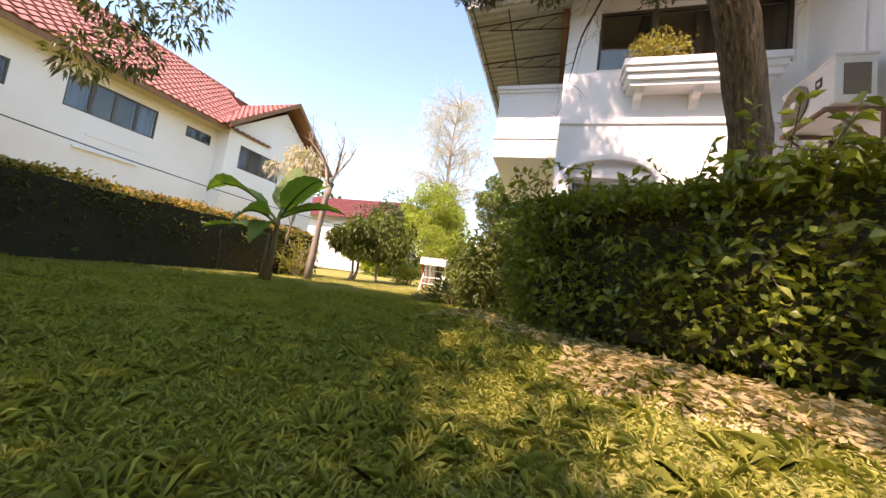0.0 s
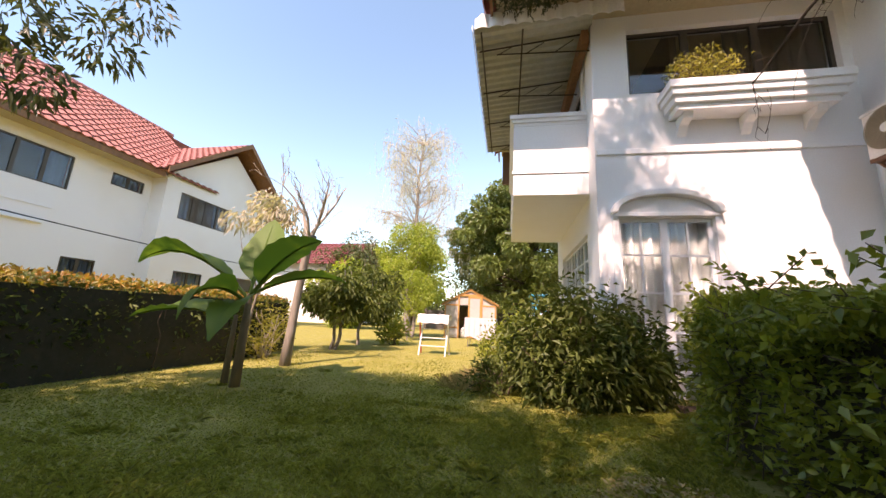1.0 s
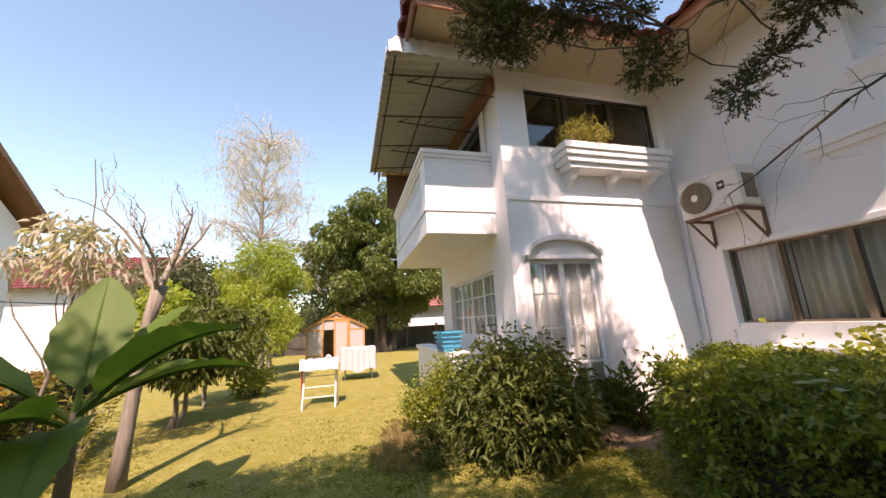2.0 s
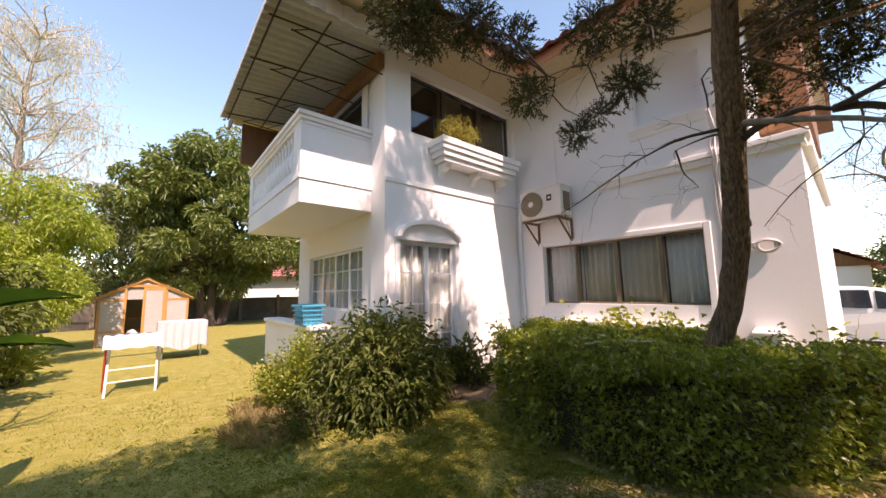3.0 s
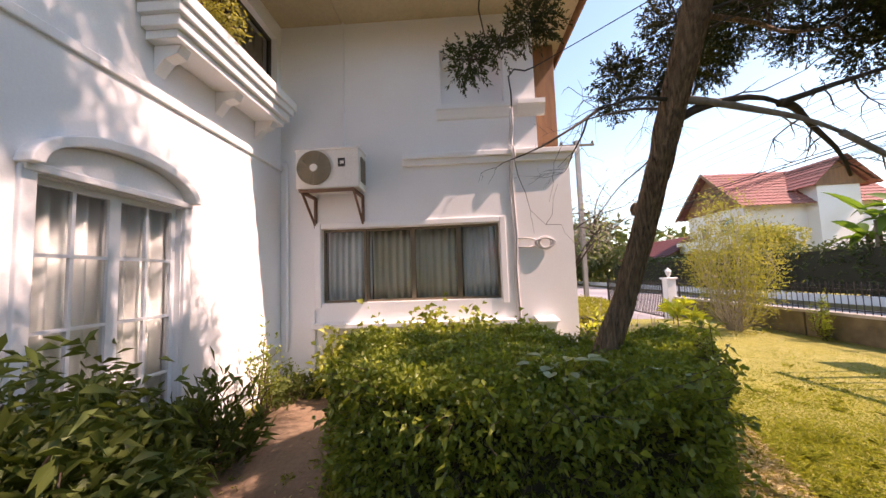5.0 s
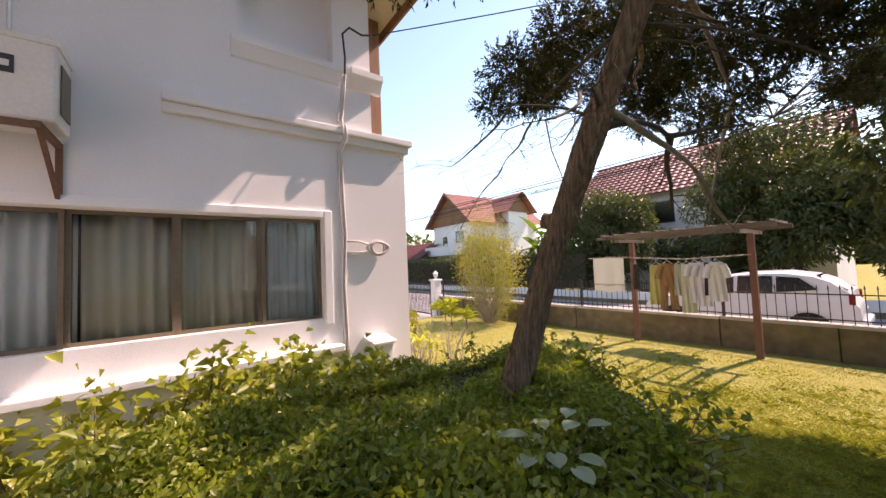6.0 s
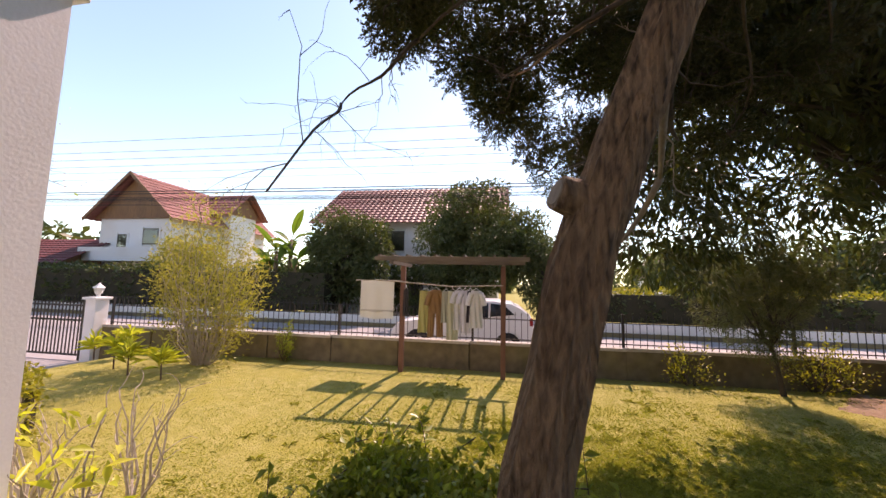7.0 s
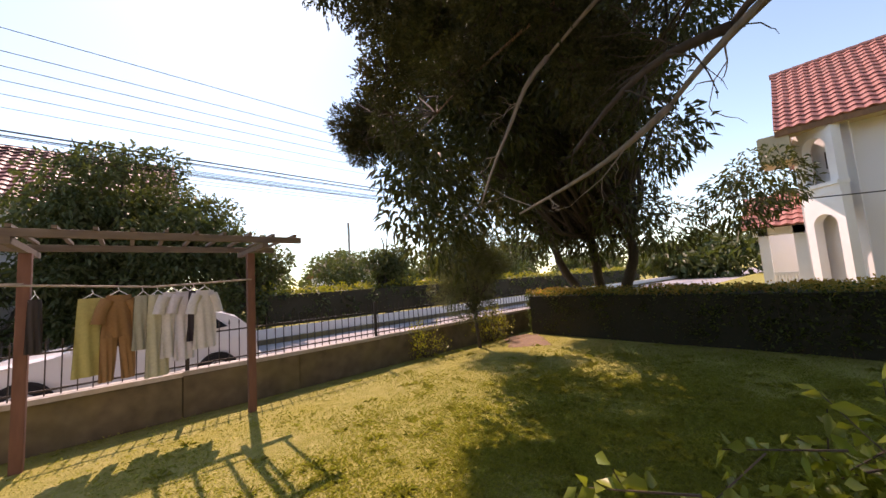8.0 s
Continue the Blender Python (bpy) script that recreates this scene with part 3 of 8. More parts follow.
    for name, g, m in (("fascia", Geo().box(-0.8, 3.06, YA - 1.02, YA - 0.98, 5.40, 5.59), FASCIA), ("fascia", Geo().box(2.96, 3.0, 1.64, YA - 0.98, 5.40, 5.59), FASCIA),
                       ("fascia", Geo().box(-0.84, -0.80, YA - 0.98, 10.9, 5.40, 5.59), WOOD_BROWN), ("fascia", Geo().box(3.0, 9.7, 1.60, 1.64, 5.40, 5.59), WOOD_BROWN)):
        tagged(part("trim_eaves", g, m, bevel=0.006), "terracotta painted eaves board", "fascia", kind="structure")


house()


def tiled_slope(name, origin, along, up, width, length, material, parent=None, label="", pitch=0.30, row=0.36, depth=0.05, keep=None):
    """A slope of rolled tiles: rows that step, with a wave across; keep(x, y) cuts it at a hip."""
    o, a, u = Vector(origin), Vector(along).normalized(), Vector(up).normalized()
    n = a.cross(u).normalized()
    if n.z < 0:
        n = -n
    cols = max(2, int(width / pitch * 4))
    g = Geo()
    rows = max(1, int(round(length / row)))
    r = length / rows
    whole = []
    for k in range(rows):
        lines = []
        for s, lift in ((k * r - 0.02, depth * 0.85), (k * r + r, 0.0)):
            line = []
            for j in range(cols + 1):
                x = width * j / cols
                w = 0.5 + 0.5 * math.cos(2 * math.pi * x / pitch)
                line.append(o + a * x + u * s + n * (lift + depth * w))
            lines.append(line)
        low = [p - n * depth * 0.9 for p in lines[0]]
        whole += [low, lines[0], lines[1]]
    g.sheet(whole)
    if keep:
        g.f = [f for f in g.f if all(keep(g.v[i][0], g.v[i][1]) for i in f)]
    return part(name, g, material, parent, label)


def house_roof():
    r = thing("house_roof", (3.3, 6, 5.9), "red rolled-tile roof of the white house", "roof", kind="structure")
    ry = YA - 1.07
    k = math.tan(radians(33))
    tiled_slope("tile_slope", (-0.9, ry, 5.54), (1, 0, 0), (0, 1, k), 4.0, 3.4, TILE_OLD, r, keep=lambda x, y: x + 0.95 > y - ry)
    tiled_slope("tile_slope", (2.90, 1.55, 5.54), (0, 1, 0), (1, 0, k), 9.3, 5.5, TILE_OLD, r)
    tiled_slope("tile_slope", (-0.9, ry, 5.54), (0, 1, 0), (1, 0, k), 5.7, 2.4, TILE_OLD, r, keep=lambda x, y: x + 0.85 < y - ry)
    g = Geo()
    g.quad((-0.85, ry + 0.05, 5.61), (3.3, ry + 0.05, 5.61), (3.3, 8.0, 5.61 + 2.8 * k), (1.6, 8.0, 5.61 + 2.5 * k))
    g.quad((2.93, 1.6, 5.61), (3.25, 10.8, 5.61), (7.6, 10.8, 5.61 + 4.65 * k), (7.6, 1.6, 5.61 + 4.65 * k))
    g.quad((12, 1.6, 5.61), (12, 10.8, 5.61), (7.6, 10.8, 5.61 + 4.65 * k), (7.6, 1.6, 5.61 + 4.65 * k))
    part("roof_deck", g, WOOD_BROWN, r)
    part("gable", Geo().prism([(3.6, 5.57), (11.6, 5.57), (7.6, 5.55 + 4.0 * k)], 'y', 2.2, 2.3), WOOD_BROWN, r, "brown boarded gable")
    cap = Geo()
    foot, peak = Vector((-0.85, ry + 0.05, 5.58)), Vector((1.05, ry + 1.95, 5.58 + 1.9 * k))
    for i in range(9):
        p, q = foot.lerp(peak, i / 9), foot.lerp(peak, (i + 1.15) / 9)
        cap.tube([p, q], [0.12, 0.10], 8)
    part("hip_caps", cap, TILE_OLD, r, smooth=True)


house_roof()


def sash(parent, axis, face, u0, u1, z0, z1, material, bars_u=0, bars_z=0, frame_w=0.05, deep=0.05, glass_m=None):
    """One framed leaf of a window with glazing bars and its pane."""
    def bx(g, a, b, c, d, t0, t1):
        if axis == 'y':
            g.box(a, b, face + t0, face + t1, c, d)
        else:
            g.box(face + t0, face + t1, a, b, c, d)
        return g
    g = Geo()
    bx(g, u0, u0 + frame_w, z0, z1, 0, deep)
    bx(g, u1 - frame_w, u1, z0, z1, 0, deep)
    bx(g, u0 + frame_w, u1 - frame_w, z0, z0 + frame_w, 0, deep)
    bx(g, u0 + frame_w, u1 - frame_w, z1 - frame_w, z1, 0, deep)
    f = part("sash", g, material, parent)
    for k in range(1, bars_u + 1):
        u = u0 + (u1 - u0) * k / (bars_u + 1)
        part("glazing_bar", bx(Geo(), u - 0.012, u + 0.012, z0 + frame_w, z1 - frame_w, 0.006, deep - 0.012), material, f)
    for k in range(1, bars_z + 1):
        z = z0 + (z1 - z0) * k / (bars_z + 1)
        part("glazing_bar", bx(Geo(), u0 + frame_w, u1 - frame_w, z - 0.012, z + 0.012, 0.003, deep - 0.015), material, f)
    pane = part("pane", bx(Geo(), u0 + frame_w, u1 - frame_w, z0 + frame_w, z1 - frame_w, deep * 0.5, deep * 0.5 + 0.005), glass_m or GLASS, f, "clear glass pane")
    pane.visible_shadow = False
    return f


def curtain(name, axis, at, u0, u1, z0, z1, material, label, folds=9, amp=0.03):
    n = folds * 8
    rows = []
    for z in (z1, 0.5 * (z0 + z1), z0):
        row = []
        for k in range(n + 1):
            u = u0 + (u1 - u0) * k / n
            d = amp * math.sin(2 * math.pi * folds * k / n + 0.6 * math.sin(k * 0.13)) + amp * 0.4 * math.sin(k * 0.37)
            row.append((u, at + d, z) if axis == 'y' else (at + d, u, z))
        rows.append(row)
    me = Geo().sheet(rows)
    ob = part(name, me, material, smooth=True)
    md = ob.modifiers.new("cloth", 'SOLIDIFY')
    md.thickness = 0.004
    return tagged(ob, label, "curtain")


def windows():
    w = thing("window_1", (2.5, YA, 4.17), "wide dark-framed upper window", "window", kind="structure")
    for a, b in ((1.19, 2.02), (2.02, 2.94), (2.94, 3.85)):
        sash(w, 'y', YA + 0.09, a, b, 4.17, 5.26, ALU_DARK, frame_w=0.05)
    w = thing("window_2", (1.53, YA, 0.28), "tall white window with glazing bars under an arched hood", "window", kind="structure")
    for a, b in ((0.95, 1.53), (1.53, 2.11)):
        sash(w, 'y', YA + 0.06, a, b, 0.28, 2.29, ALU_WHITE, 1, 3, 0.045)
    w = thing("window_3", (XB, 4.3, 1.2), "wide bronze-framed sliding window with four leaves", "window", kind="structure")
    for a, b, off in ((2.965, 3.56, 0.09), (3.56, 4.25, 0.12), (4.25, 4.95, 0.12), (4.95, 5.597, 0.09)):
        sash(w, 'x', XB + off, a, b, 1.213, 2.312, BRONZE, frame_w=0.034)
    w = thing("window_4", (XC, 8.3, 1.16), "white window with small panes under the balcony", "window", kind="structure")
    for k in range(4):
        a = 7.01 + 0.64 * k
        sash(w, 'x', XC + 0.07, a, a + 0.64, 1.16, 2.264, ALU_WHITE, 1, 2, 0.04)
    w = thing("door_1", (XC, 8.2, 3.16), "dark sliding balcony door", "door", kind="structure")
    for a, b in ((7.02, 8.26), (8.26, 9.5)):
        sash(w, 'x', XC + 0.09, a, b, 3.16, 5.18, ALU_DARK, frame_w=0.06)
    curtain("curtain", 'y', YA + 0.19, 0.96, 2.10, 0.3, 2.28, CURTAIN, "pale floor-length curtain behind the tall window", 10)
    curtain("curtain", 'x', XB + 0.22, 4.90, 5.58, 1.1, 2.38, CURTAIN, "pale gathered curtain behind the sliding window", 7)
    curtain("curtain", 'x', XB + 0.24, 4.25, 4.88, 1.1, 2.38, CURTAIN_TAN, "tan gathered curtain behind the sliding window", 6)
    curtain("curtain", 'x', XB + 0.25, 3.55, 4.22, 1.1, 2.38, CURTAIN_TAN, "tan gathered curtain behind the sliding window", 6)
    curtain("curtain", 'x', XB + 0.22, 2.98, 3.50, 1.1, 2.38, CURTAIN, "pale gathered curtain behind the sliding window", 6)
    curtain("curtain", 'x', XC + 0.20, 7.05, 9.5, 1.1, 2.28, CURTAIN, "pale curtain behind the small-paned window", 9)
    curtain("curtain", 'y', YA + 0.24, 2.6, 3.84, 4.1, 5.3, CURTAIN_BROWN, "dark brown curtain behind the upper window", 6)


windows()


def balcony():
    b = thing("balcony", (0.1, 8.4, 2.8), "white balcony with bottle balusters and a moulded rail", "balcony")
    x0, x1, y0, y1 = -0.465, XC, 6.655, 10.08
    part("slab", Geo().box(x0, x1, y0, y1, 2.80, 3.16), WHITE, b, bevel=0.01)
    part("slab_band", Geo().box(x0 - 0.02, x1, y0 - 0.02, y0 + 0.002, 3.16, 3.22).box(x0 - 0.02, x0 + 0.002, y0 + 0.002, y1, 3.16, 3.22), WHITE, b, bevel=0.006)
    part("side_parapet", Geo().box(x0, x1, y0, y0 + 0.12, 3.165, 4.0), WHITE, b, bevel=0.008)
    part("corner_pier", Geo().box(x0, x0 + 0.16, y0 + 0.125, y0 + 0.36, 3.165, 4.0), WHITE, b, bevel=0.008)
    part("corner_pier", Geo().box(x0, x0 + 0.16, y1 - 0.24, y1, 3.165, 4.0), WHITE, b, bevel=0.008)
    part("low_kerb", Geo().box(x0, x0 + 0.16, y0 + 0.365, y1 - 0.245, 3.165, 3.34), WHITE, b, bevel=0.008)
    for d, z0, z1 in ((0.0, 4.0, 4.06), (0.03, 4.06, 4.12), (0.06, 4.12, 4.19)):
        part("rail_moulding", Geo().box(x0 - d, x1, y0 - d, y0 + 0.13 + d, z0, z1).box(x0 - d, x0 + 0.17 + d, y0 + 0.131 + d, y1, z0, z1), WHITE, b, bevel=0.006)
    prof = [(0.05, 0), (0.05, 0.04), (0.028, 0.06), (0.034, 0.12), (0.062, 0.22), (0.056, 0.30), (0.03, 0.42), (0.024, 0.50), (0.034, 0.55), (0.05, 0.60), (0.05, 0.66)]
    me = Geo().lathe(0, 0, prof, 10).mesh("baluster", True)
    me.materials.append(WHITE)
    for k in range(16):
        o = new("baluster", me)
        o.parent = b
        o.matrix_parent_inverse = Matrix.Translation(-b.location)
        o.location = (x0 + 0.08, 7.10 + 0.178 * k, 3.34)
    part("spout", Geo().tube([(x0 + 0.02, 9.9, 3.0), (x0 - 0.16, 9.9, 3.0)], [0.02, 0.02], 8), ALU_WHITE, b, "white drain spout")


balcony()


def canopy():
    c = thing("balcony_canopy", (-0.2, 8.2, 5.5), "corrugated metal awning on a thin steel truss over the balcony", "awning")
    x0, x1, y0, y1 = -1.1, 0.70, 5.85, 9.95
    n = 96
    rows = []
    for x, z in ((x0, 5.24), (x1, 5.40)):
        rows.append([(x, y0 + (y1 - y0) * k / n, z + (0.0, 0.045, 0.045, 0.0)[k % 4]) for k in range(n + 1)])
    ob = part("sheet", Geo().sheet(rows), SHEET, c)
    md = ob.modifiers.new("gauge", 'SOLIDIFY')
    md.thickness = 0.006
    m = 40
    rows = []
    for z in (5.22, 5.46):
        rows.append([(x0 + 0.02 + (x1 + 0.35 - x0) * k / m, y0 - 0.035 * abs(math.sin(math.pi * k / 4.0)), z + 0.04 * k / m - (0.05 if z > 5.4 and k < 2 else 0)) for k in range(m + 1)])
    ob = part("end_valance", Geo().sheet(rows), SHEET_WHITE, c, "white ribbed end valance")
    md = ob.modifiers.new("gauge", 'SOLIDIFY')
    md.thickness = 0.006
    for y in (6.3, 7.4, 8.5, 9.6):
        part("truss_chord", Geo().tube([(x0 + 0.06, y, 5.20), (x1, y, 5.36)], [0.014, 0.014], 5), STEEL_DARK, c)
        part("truss_chord", Geo().tube([(x0 + 0.35, y, 5.12), (x1, y, 5.04)], [0.012, 0.012], 5), STEEL_DARK, c)
        for a in (0.35, 0.8, 1.25):
            part("truss_web", Geo().tube([(x0 + a, y, 5.12 - 0.045 * a), (x0 + a + 0.3, y, 5.27)], [0.008, 0.008], 4), STEEL_DARK, c)
    for x, z in ((x0 + 0.12, 5.20), (x0 + 0.75, 5.18)):
        part("purlin", Geo().tube([(x, y0 + 0.05, z), (x, y1 - 0.05, z)], [0.014, 0.014], 5), STEEL_DARK, c)
    rows = [[(x0 - 0.012, y0 + (y1 - y0) * k / 240, z + (0.03 * abs(math.sin(math.pi * k / 6)) if z < 5.25 else 0)) for k in range(241)] for z in (5.195, 5.295)]
    ob = part("edge_trim", Geo().sheet(rows), SHEET_WHITE, c, "white scalloped edge strip")
    md = ob.modifiers.new("gauge", 'SOLIDIFY')
    md.thickness = 0.006
    part("end_screen", Geo().box(-0.7, 0.7, 9.90, 9.95, 4.3, 5.2), WOOD_BROWN, c, "brown timber end screen")
    part("wall_plate", Geo().box(0.55, 0.66, 6.2, 9.9, 5.10, 5.34), WOOD_BROWN, c)


canopy()


def flower_box():
    p = thing("window_planter", (2.55, 6.0, 3.7), "white moulded window planter on brackets", "planter")
    x0, x1 = 1.55, 3.62
    y0 = 5.80
    for d, z0, z1 in ((0.12, 3.70, 3.78), (0.07, 3.78, 3.88), (0.03, 3.88, 3.97), (0.0, 3.97, 4.08)):
        part("moulding", Geo().box(x0 + d, x1 - d, y0 + d, YA - 0.001, z0, z1), WHITE, p, bevel=0.008)
    for x in (1.82, 2.60, 3.34):
        o = [(YA, 3.45), (YA, 3.70), (y0 + 0.16, 3.70), (y0 + 0.20, 3.62), (YA - 0.10, 3.58)]
        part("bracket", Geo().prism(o, 'x', x - 0.06, x + 0.06), WHITE, p, bevel=0.006)
    b = thing("planter_bush", (2.0, 5.98, 4.06), "yellow-green bushy plant in the window planter", "plant")
    g = Geo()
    tips = []
    for d in ball(60):
        d[2] = abs(d[2]) * 0.9 + 0.2
        q = limb((2.05 + rng.uniform(-.2, .2), 5.98, 4.07), (2.05 + d[0] * 0.42, 5.98 + d[1] * 0.28, 4.08 + d[2] * 0.42), 0.05, 0.1, 4)
        g.tube(q, taper(0.006, 0.002, 4), 4, False)
        tips += q[1:]
    tagged(part("stem_thicket", g, TWIG, b), kind="stuff")
    t = np.array(tips)
    pos = t[rng.integers(0, len(t), 2200)] + rng.normal(size=(2200, 3)) * 0.05
    pos[:, 2] = np.maximum(pos[:, 2], 4.07)
    part("leaves", leaf_mesh("leaves", pos, ball(2200) + np.array([0, 0, 0.4]), 0.05, 0.022), YELLOWISH, b)


flower_box()


def air_conditioner():
    a = thing("air_conditioner", (3.62, 5.25, 2.8), "off-white outdoor air-conditioner unit with a round fan grille", "air conditioner")
    grey = plain("aged_white_plastic", (0.70, 0.68, 0.63), 0.5)
    # shade of the fan opening and side louvre, painted on solid pieces
    dark = plain("fan_shadow", (0.16, 0.13, 0.09), 0.6)
    y0, y1, z0, z1 = 4.88, 5.76, 2.81, 3.37
    part("casing", Geo().box(3.50, 3.85, y0, y1, z0, z1), grey, a, bevel=0.018)
    part("lid", Geo().box(3.49, 3.86, y0 - 0.01, y1 + 0.01, z1 - 0.03, z1 + 0.008), grey, a, bevel=0.008)
    yc, zc = 5.50, 3.095
    ring = Geo().tube([(3.502, yc, zc), (3.482, yc, zc)], [0.235, 0.235], 40)
    fan = part("fan_recess", ring, dark, a, "dark fan opening")
    for r in np.linspace(0.04, 0.235, 13):
        o = Geo()
        pts = [(3.474, yc + r * math.cos(t), zc + r * math.sin(t)) for t in np.linspace(0, 2 * math.pi, 41)]
        o.tube(pts, [0.0035] * 41, 4, False)
        part("grille_ring", o, plain("tan_grille", (0.36, 0.30, 0.20), 0.5) if r == 0.04 else bpy.data.materials["tan_grille"], fan)
    for t in np.linspace(0, 2 * math.pi, 17)[:-1]:
        part("grille_spoke", Geo().tube([(3.474, yc, zc), (3.474, yc + 0.235 * math.cos(t), zc + 0.235 * math.sin(t))], [0.003, 0.003], 4), bpy.data.materials["tan_grille"], fan)
    part("fan_hub", Geo().tube([(3.476, yc, zc), (3.462, yc, zc)], [0.055, 0.05], 20), grey, fan, "pale hub")
    part("badge", Geo().box(3.494, 3.50, 5.07, 5.17, 3.10, 3.22), plain("badge_black", (0.03, 0.03, 0.03), 0.4), a, "dark square badge")
    part("badge_mark", Geo().box(3.490, 3.4945, 5.09, 5.14, 3.14, 3.18), grey, a)
    part("grille_side", Geo().box(3.57, 3.79, y0 - 0.012, y0 - 0.003, 2.9, 3.25), dark, a, "dark side louvre")
    b = thing("wall_bracket", (3.7, 5.25, 2.45), "rusty angle-iron wall bracket under the air conditioner", "bracket")
    rust = plain("rusted_iron", (0.22, 0.12, 0.075), 0.8, 0.3, 0.3)
    for y in (4.96, 5.68):
        part("arm", Geo().box(3.45, 3.967, y - 0.02, y + 0.02, 2.755, 2.795), rust, b)
        part("strut", Geo().tube([(3.52, y, 2.76), (3.955, y, 2.36)], [0.018, 0.018], 4), rust, b)
        part("upright", Geo().box(3.945, 3.967, y - 0.02, y + 0.02, 2.33, 2.754), rust, b)
    part("rail", Geo().box(3.45, 3.49, 4.98, 5.66, 2.75, 2.79), rust, b)
    p = thing("pipe_run", (3.95, 5.2, 3.3), "thin painted pipes running up the wall", "pipe")
    part("pipe", Geo().tube([(3.948, 5.22, 5.8), (3.948, 5.22, 3.38)], [0.012, 0.012], 6), ALU_WHITE, p)
    part("pipe", Geo().tube([(3.93, 6.10, 3.30), (3.93, 6.10, 0.62), (3.93, 6.12, 0.55)], [0.022] * 3, 8), ALU_WHITE, p)
    part("pipe", Geo().tube([(3.95, 5.70, 1.12), (3.95, 5.70, 0.03)], [0.014, 0.014], 6), ALU_WHITE, p)
    part("pipe", Geo().tube([(3.2, 6.19, 0.62), (3.9, 6.19, 0.66)], [0.014, 0.014], 6), ALU_WHITE, p)
    part("elbow", Geo().tube([(3.93, 6.10, 3.22), (3.90, 6.10, 3.31), (3.93, 6.14, 3.36)], [0.03] * 3, 8), ALU_WHITE, p)


air_conditioner()


def wall_fittings():
    c = thing("cable_bundle", (3.93, 2.7, 2.0), "grey cables drooping down the wall from the service line", "cable")
    grey = plain("painted_cable", (0.62, 0.58, 0.56), 0.7)
    blk = plain("black_cable", (0.03, 0.03, 0.03), 0.6)
    for off, r, m in ((0.0, 0.014, grey), (0.035, 0.011, grey), (0.02, 0.008, grey)):
        pts = [(3.80, 2.72 + off, 3.95), (3.93, 2.70 + off, 3.7), (3.95, 2.72 + off * 1.5, 3.45), (3.86, 2.71 + off, 3.38), (3.86, 2.70 + off, 3.24), (3.95, 2.74 + off, 3.1), (3.95, 2.73 + off * 1.3, 2.6), (3.95, 2.71 + off, 2.1), (3.95, 2.74 + off, 1.6), (3.95, 2.72 + off, 1.0), (3.95, 2.73 + off, 0.55)]
        part("cable", Geo().tube(pts, [r] * len(pts), 6), m, c, smooth=True)
    pts = [(3.83, 2.72, 3.9), (3.80, 2.72, 4.15), (3.78, 2.75, 4.4), (3.80, 2.66, 4.52), (3.82, 2.5, 4.5), (3.82, 2.36, 4.55)]
    part("drip_loop", Geo().tube(pts, [0.012] * 6, 6), blk, c, "black drip loop", smooth=True)
    h = thing("coiled_cable", (3.93, 2.44, 1.98), "grey cable coil hung on the wall", "cable")
    for k in range(4):
        pts = []
        for t in np.linspace(0, 2 * math.pi, 25):
            x = 0.155 * math.sin(t) * (1 + 0.05 * k)
            pts.append((3.94 - 0.006 * k, 2.40 - (0.11 * math.cos(t) + 0.05) * (1 + 0.12 * math.sin(k * 2.1)) - 0.02 * k, 1.985 + x * 0.55 * (1 - 0.1 * k) + 0.012 * math.sin(2 * t + k)))
        part("loop", Geo().tube(pts, [0.011] * 25, 6, False), grey, h, smooth=True)
    for dz in (0.07, -0.06):
        part("tail", Geo().tube([(3.95, 2.70, 1.99 + dz), (3.94, 2.55, 1.99 + dz), (3.94, 2.42, 1.985 + dz * 0.5)], [0.011] * 3, 6), grey, h, smooth=True)
    m = thing("meter_box", (3.83, 2.38, 0.7), "white wall box with a sloping lid", "meter box")
    part("box", Geo().box(3.72, XB, 2.27, 2.50, 0.55, 0.88), WHITE, m, bevel=0.01)
    part("lid", Geo().prism([(3.68, 0.885), (XB, 0.885), (XB, 0.95), (3.68, 0.915)], 'y', 2.24, 2.53), WHITE, m, bevel=0.006)
    l = thing("niche_lamp", (3.93, 3.66, 4.75), "small dark wall lamp with a glass globe in the niche", "wall lamp")
    part("arm", Geo().tube([(4.20, 3.70, 4.86), (4.0, 3.68, 4.89), (3.93, 3.66, 4.83)], [0.02] * 3, 6), IRON, l)
    part("globe", Geo().lathe(3.93, 3.66, [(0.02, 4.62), (0.05, 4.66), (0.06, 4.72), (0.04, 4.79)], 10), plain("opal_glass", (0.62, 0.6, 0.55), 0.3), l, smooth=True)


wall_fittings()


# ---- garden: hedges ----
def inside(poly, p):
    x, y = p[:, 0], p[:, 1]
    hit = np.zeros(len(p), bool)
    for (ax, ay), (bx, by) in zip(poly, poly[1:] + poly[:1]):
        if ay != by:
            c = ((ay > y) != (by > y)) & (x < (bx - ax) * (y - ay) / (by - ay) + ax)
            hit ^= c
    return hit


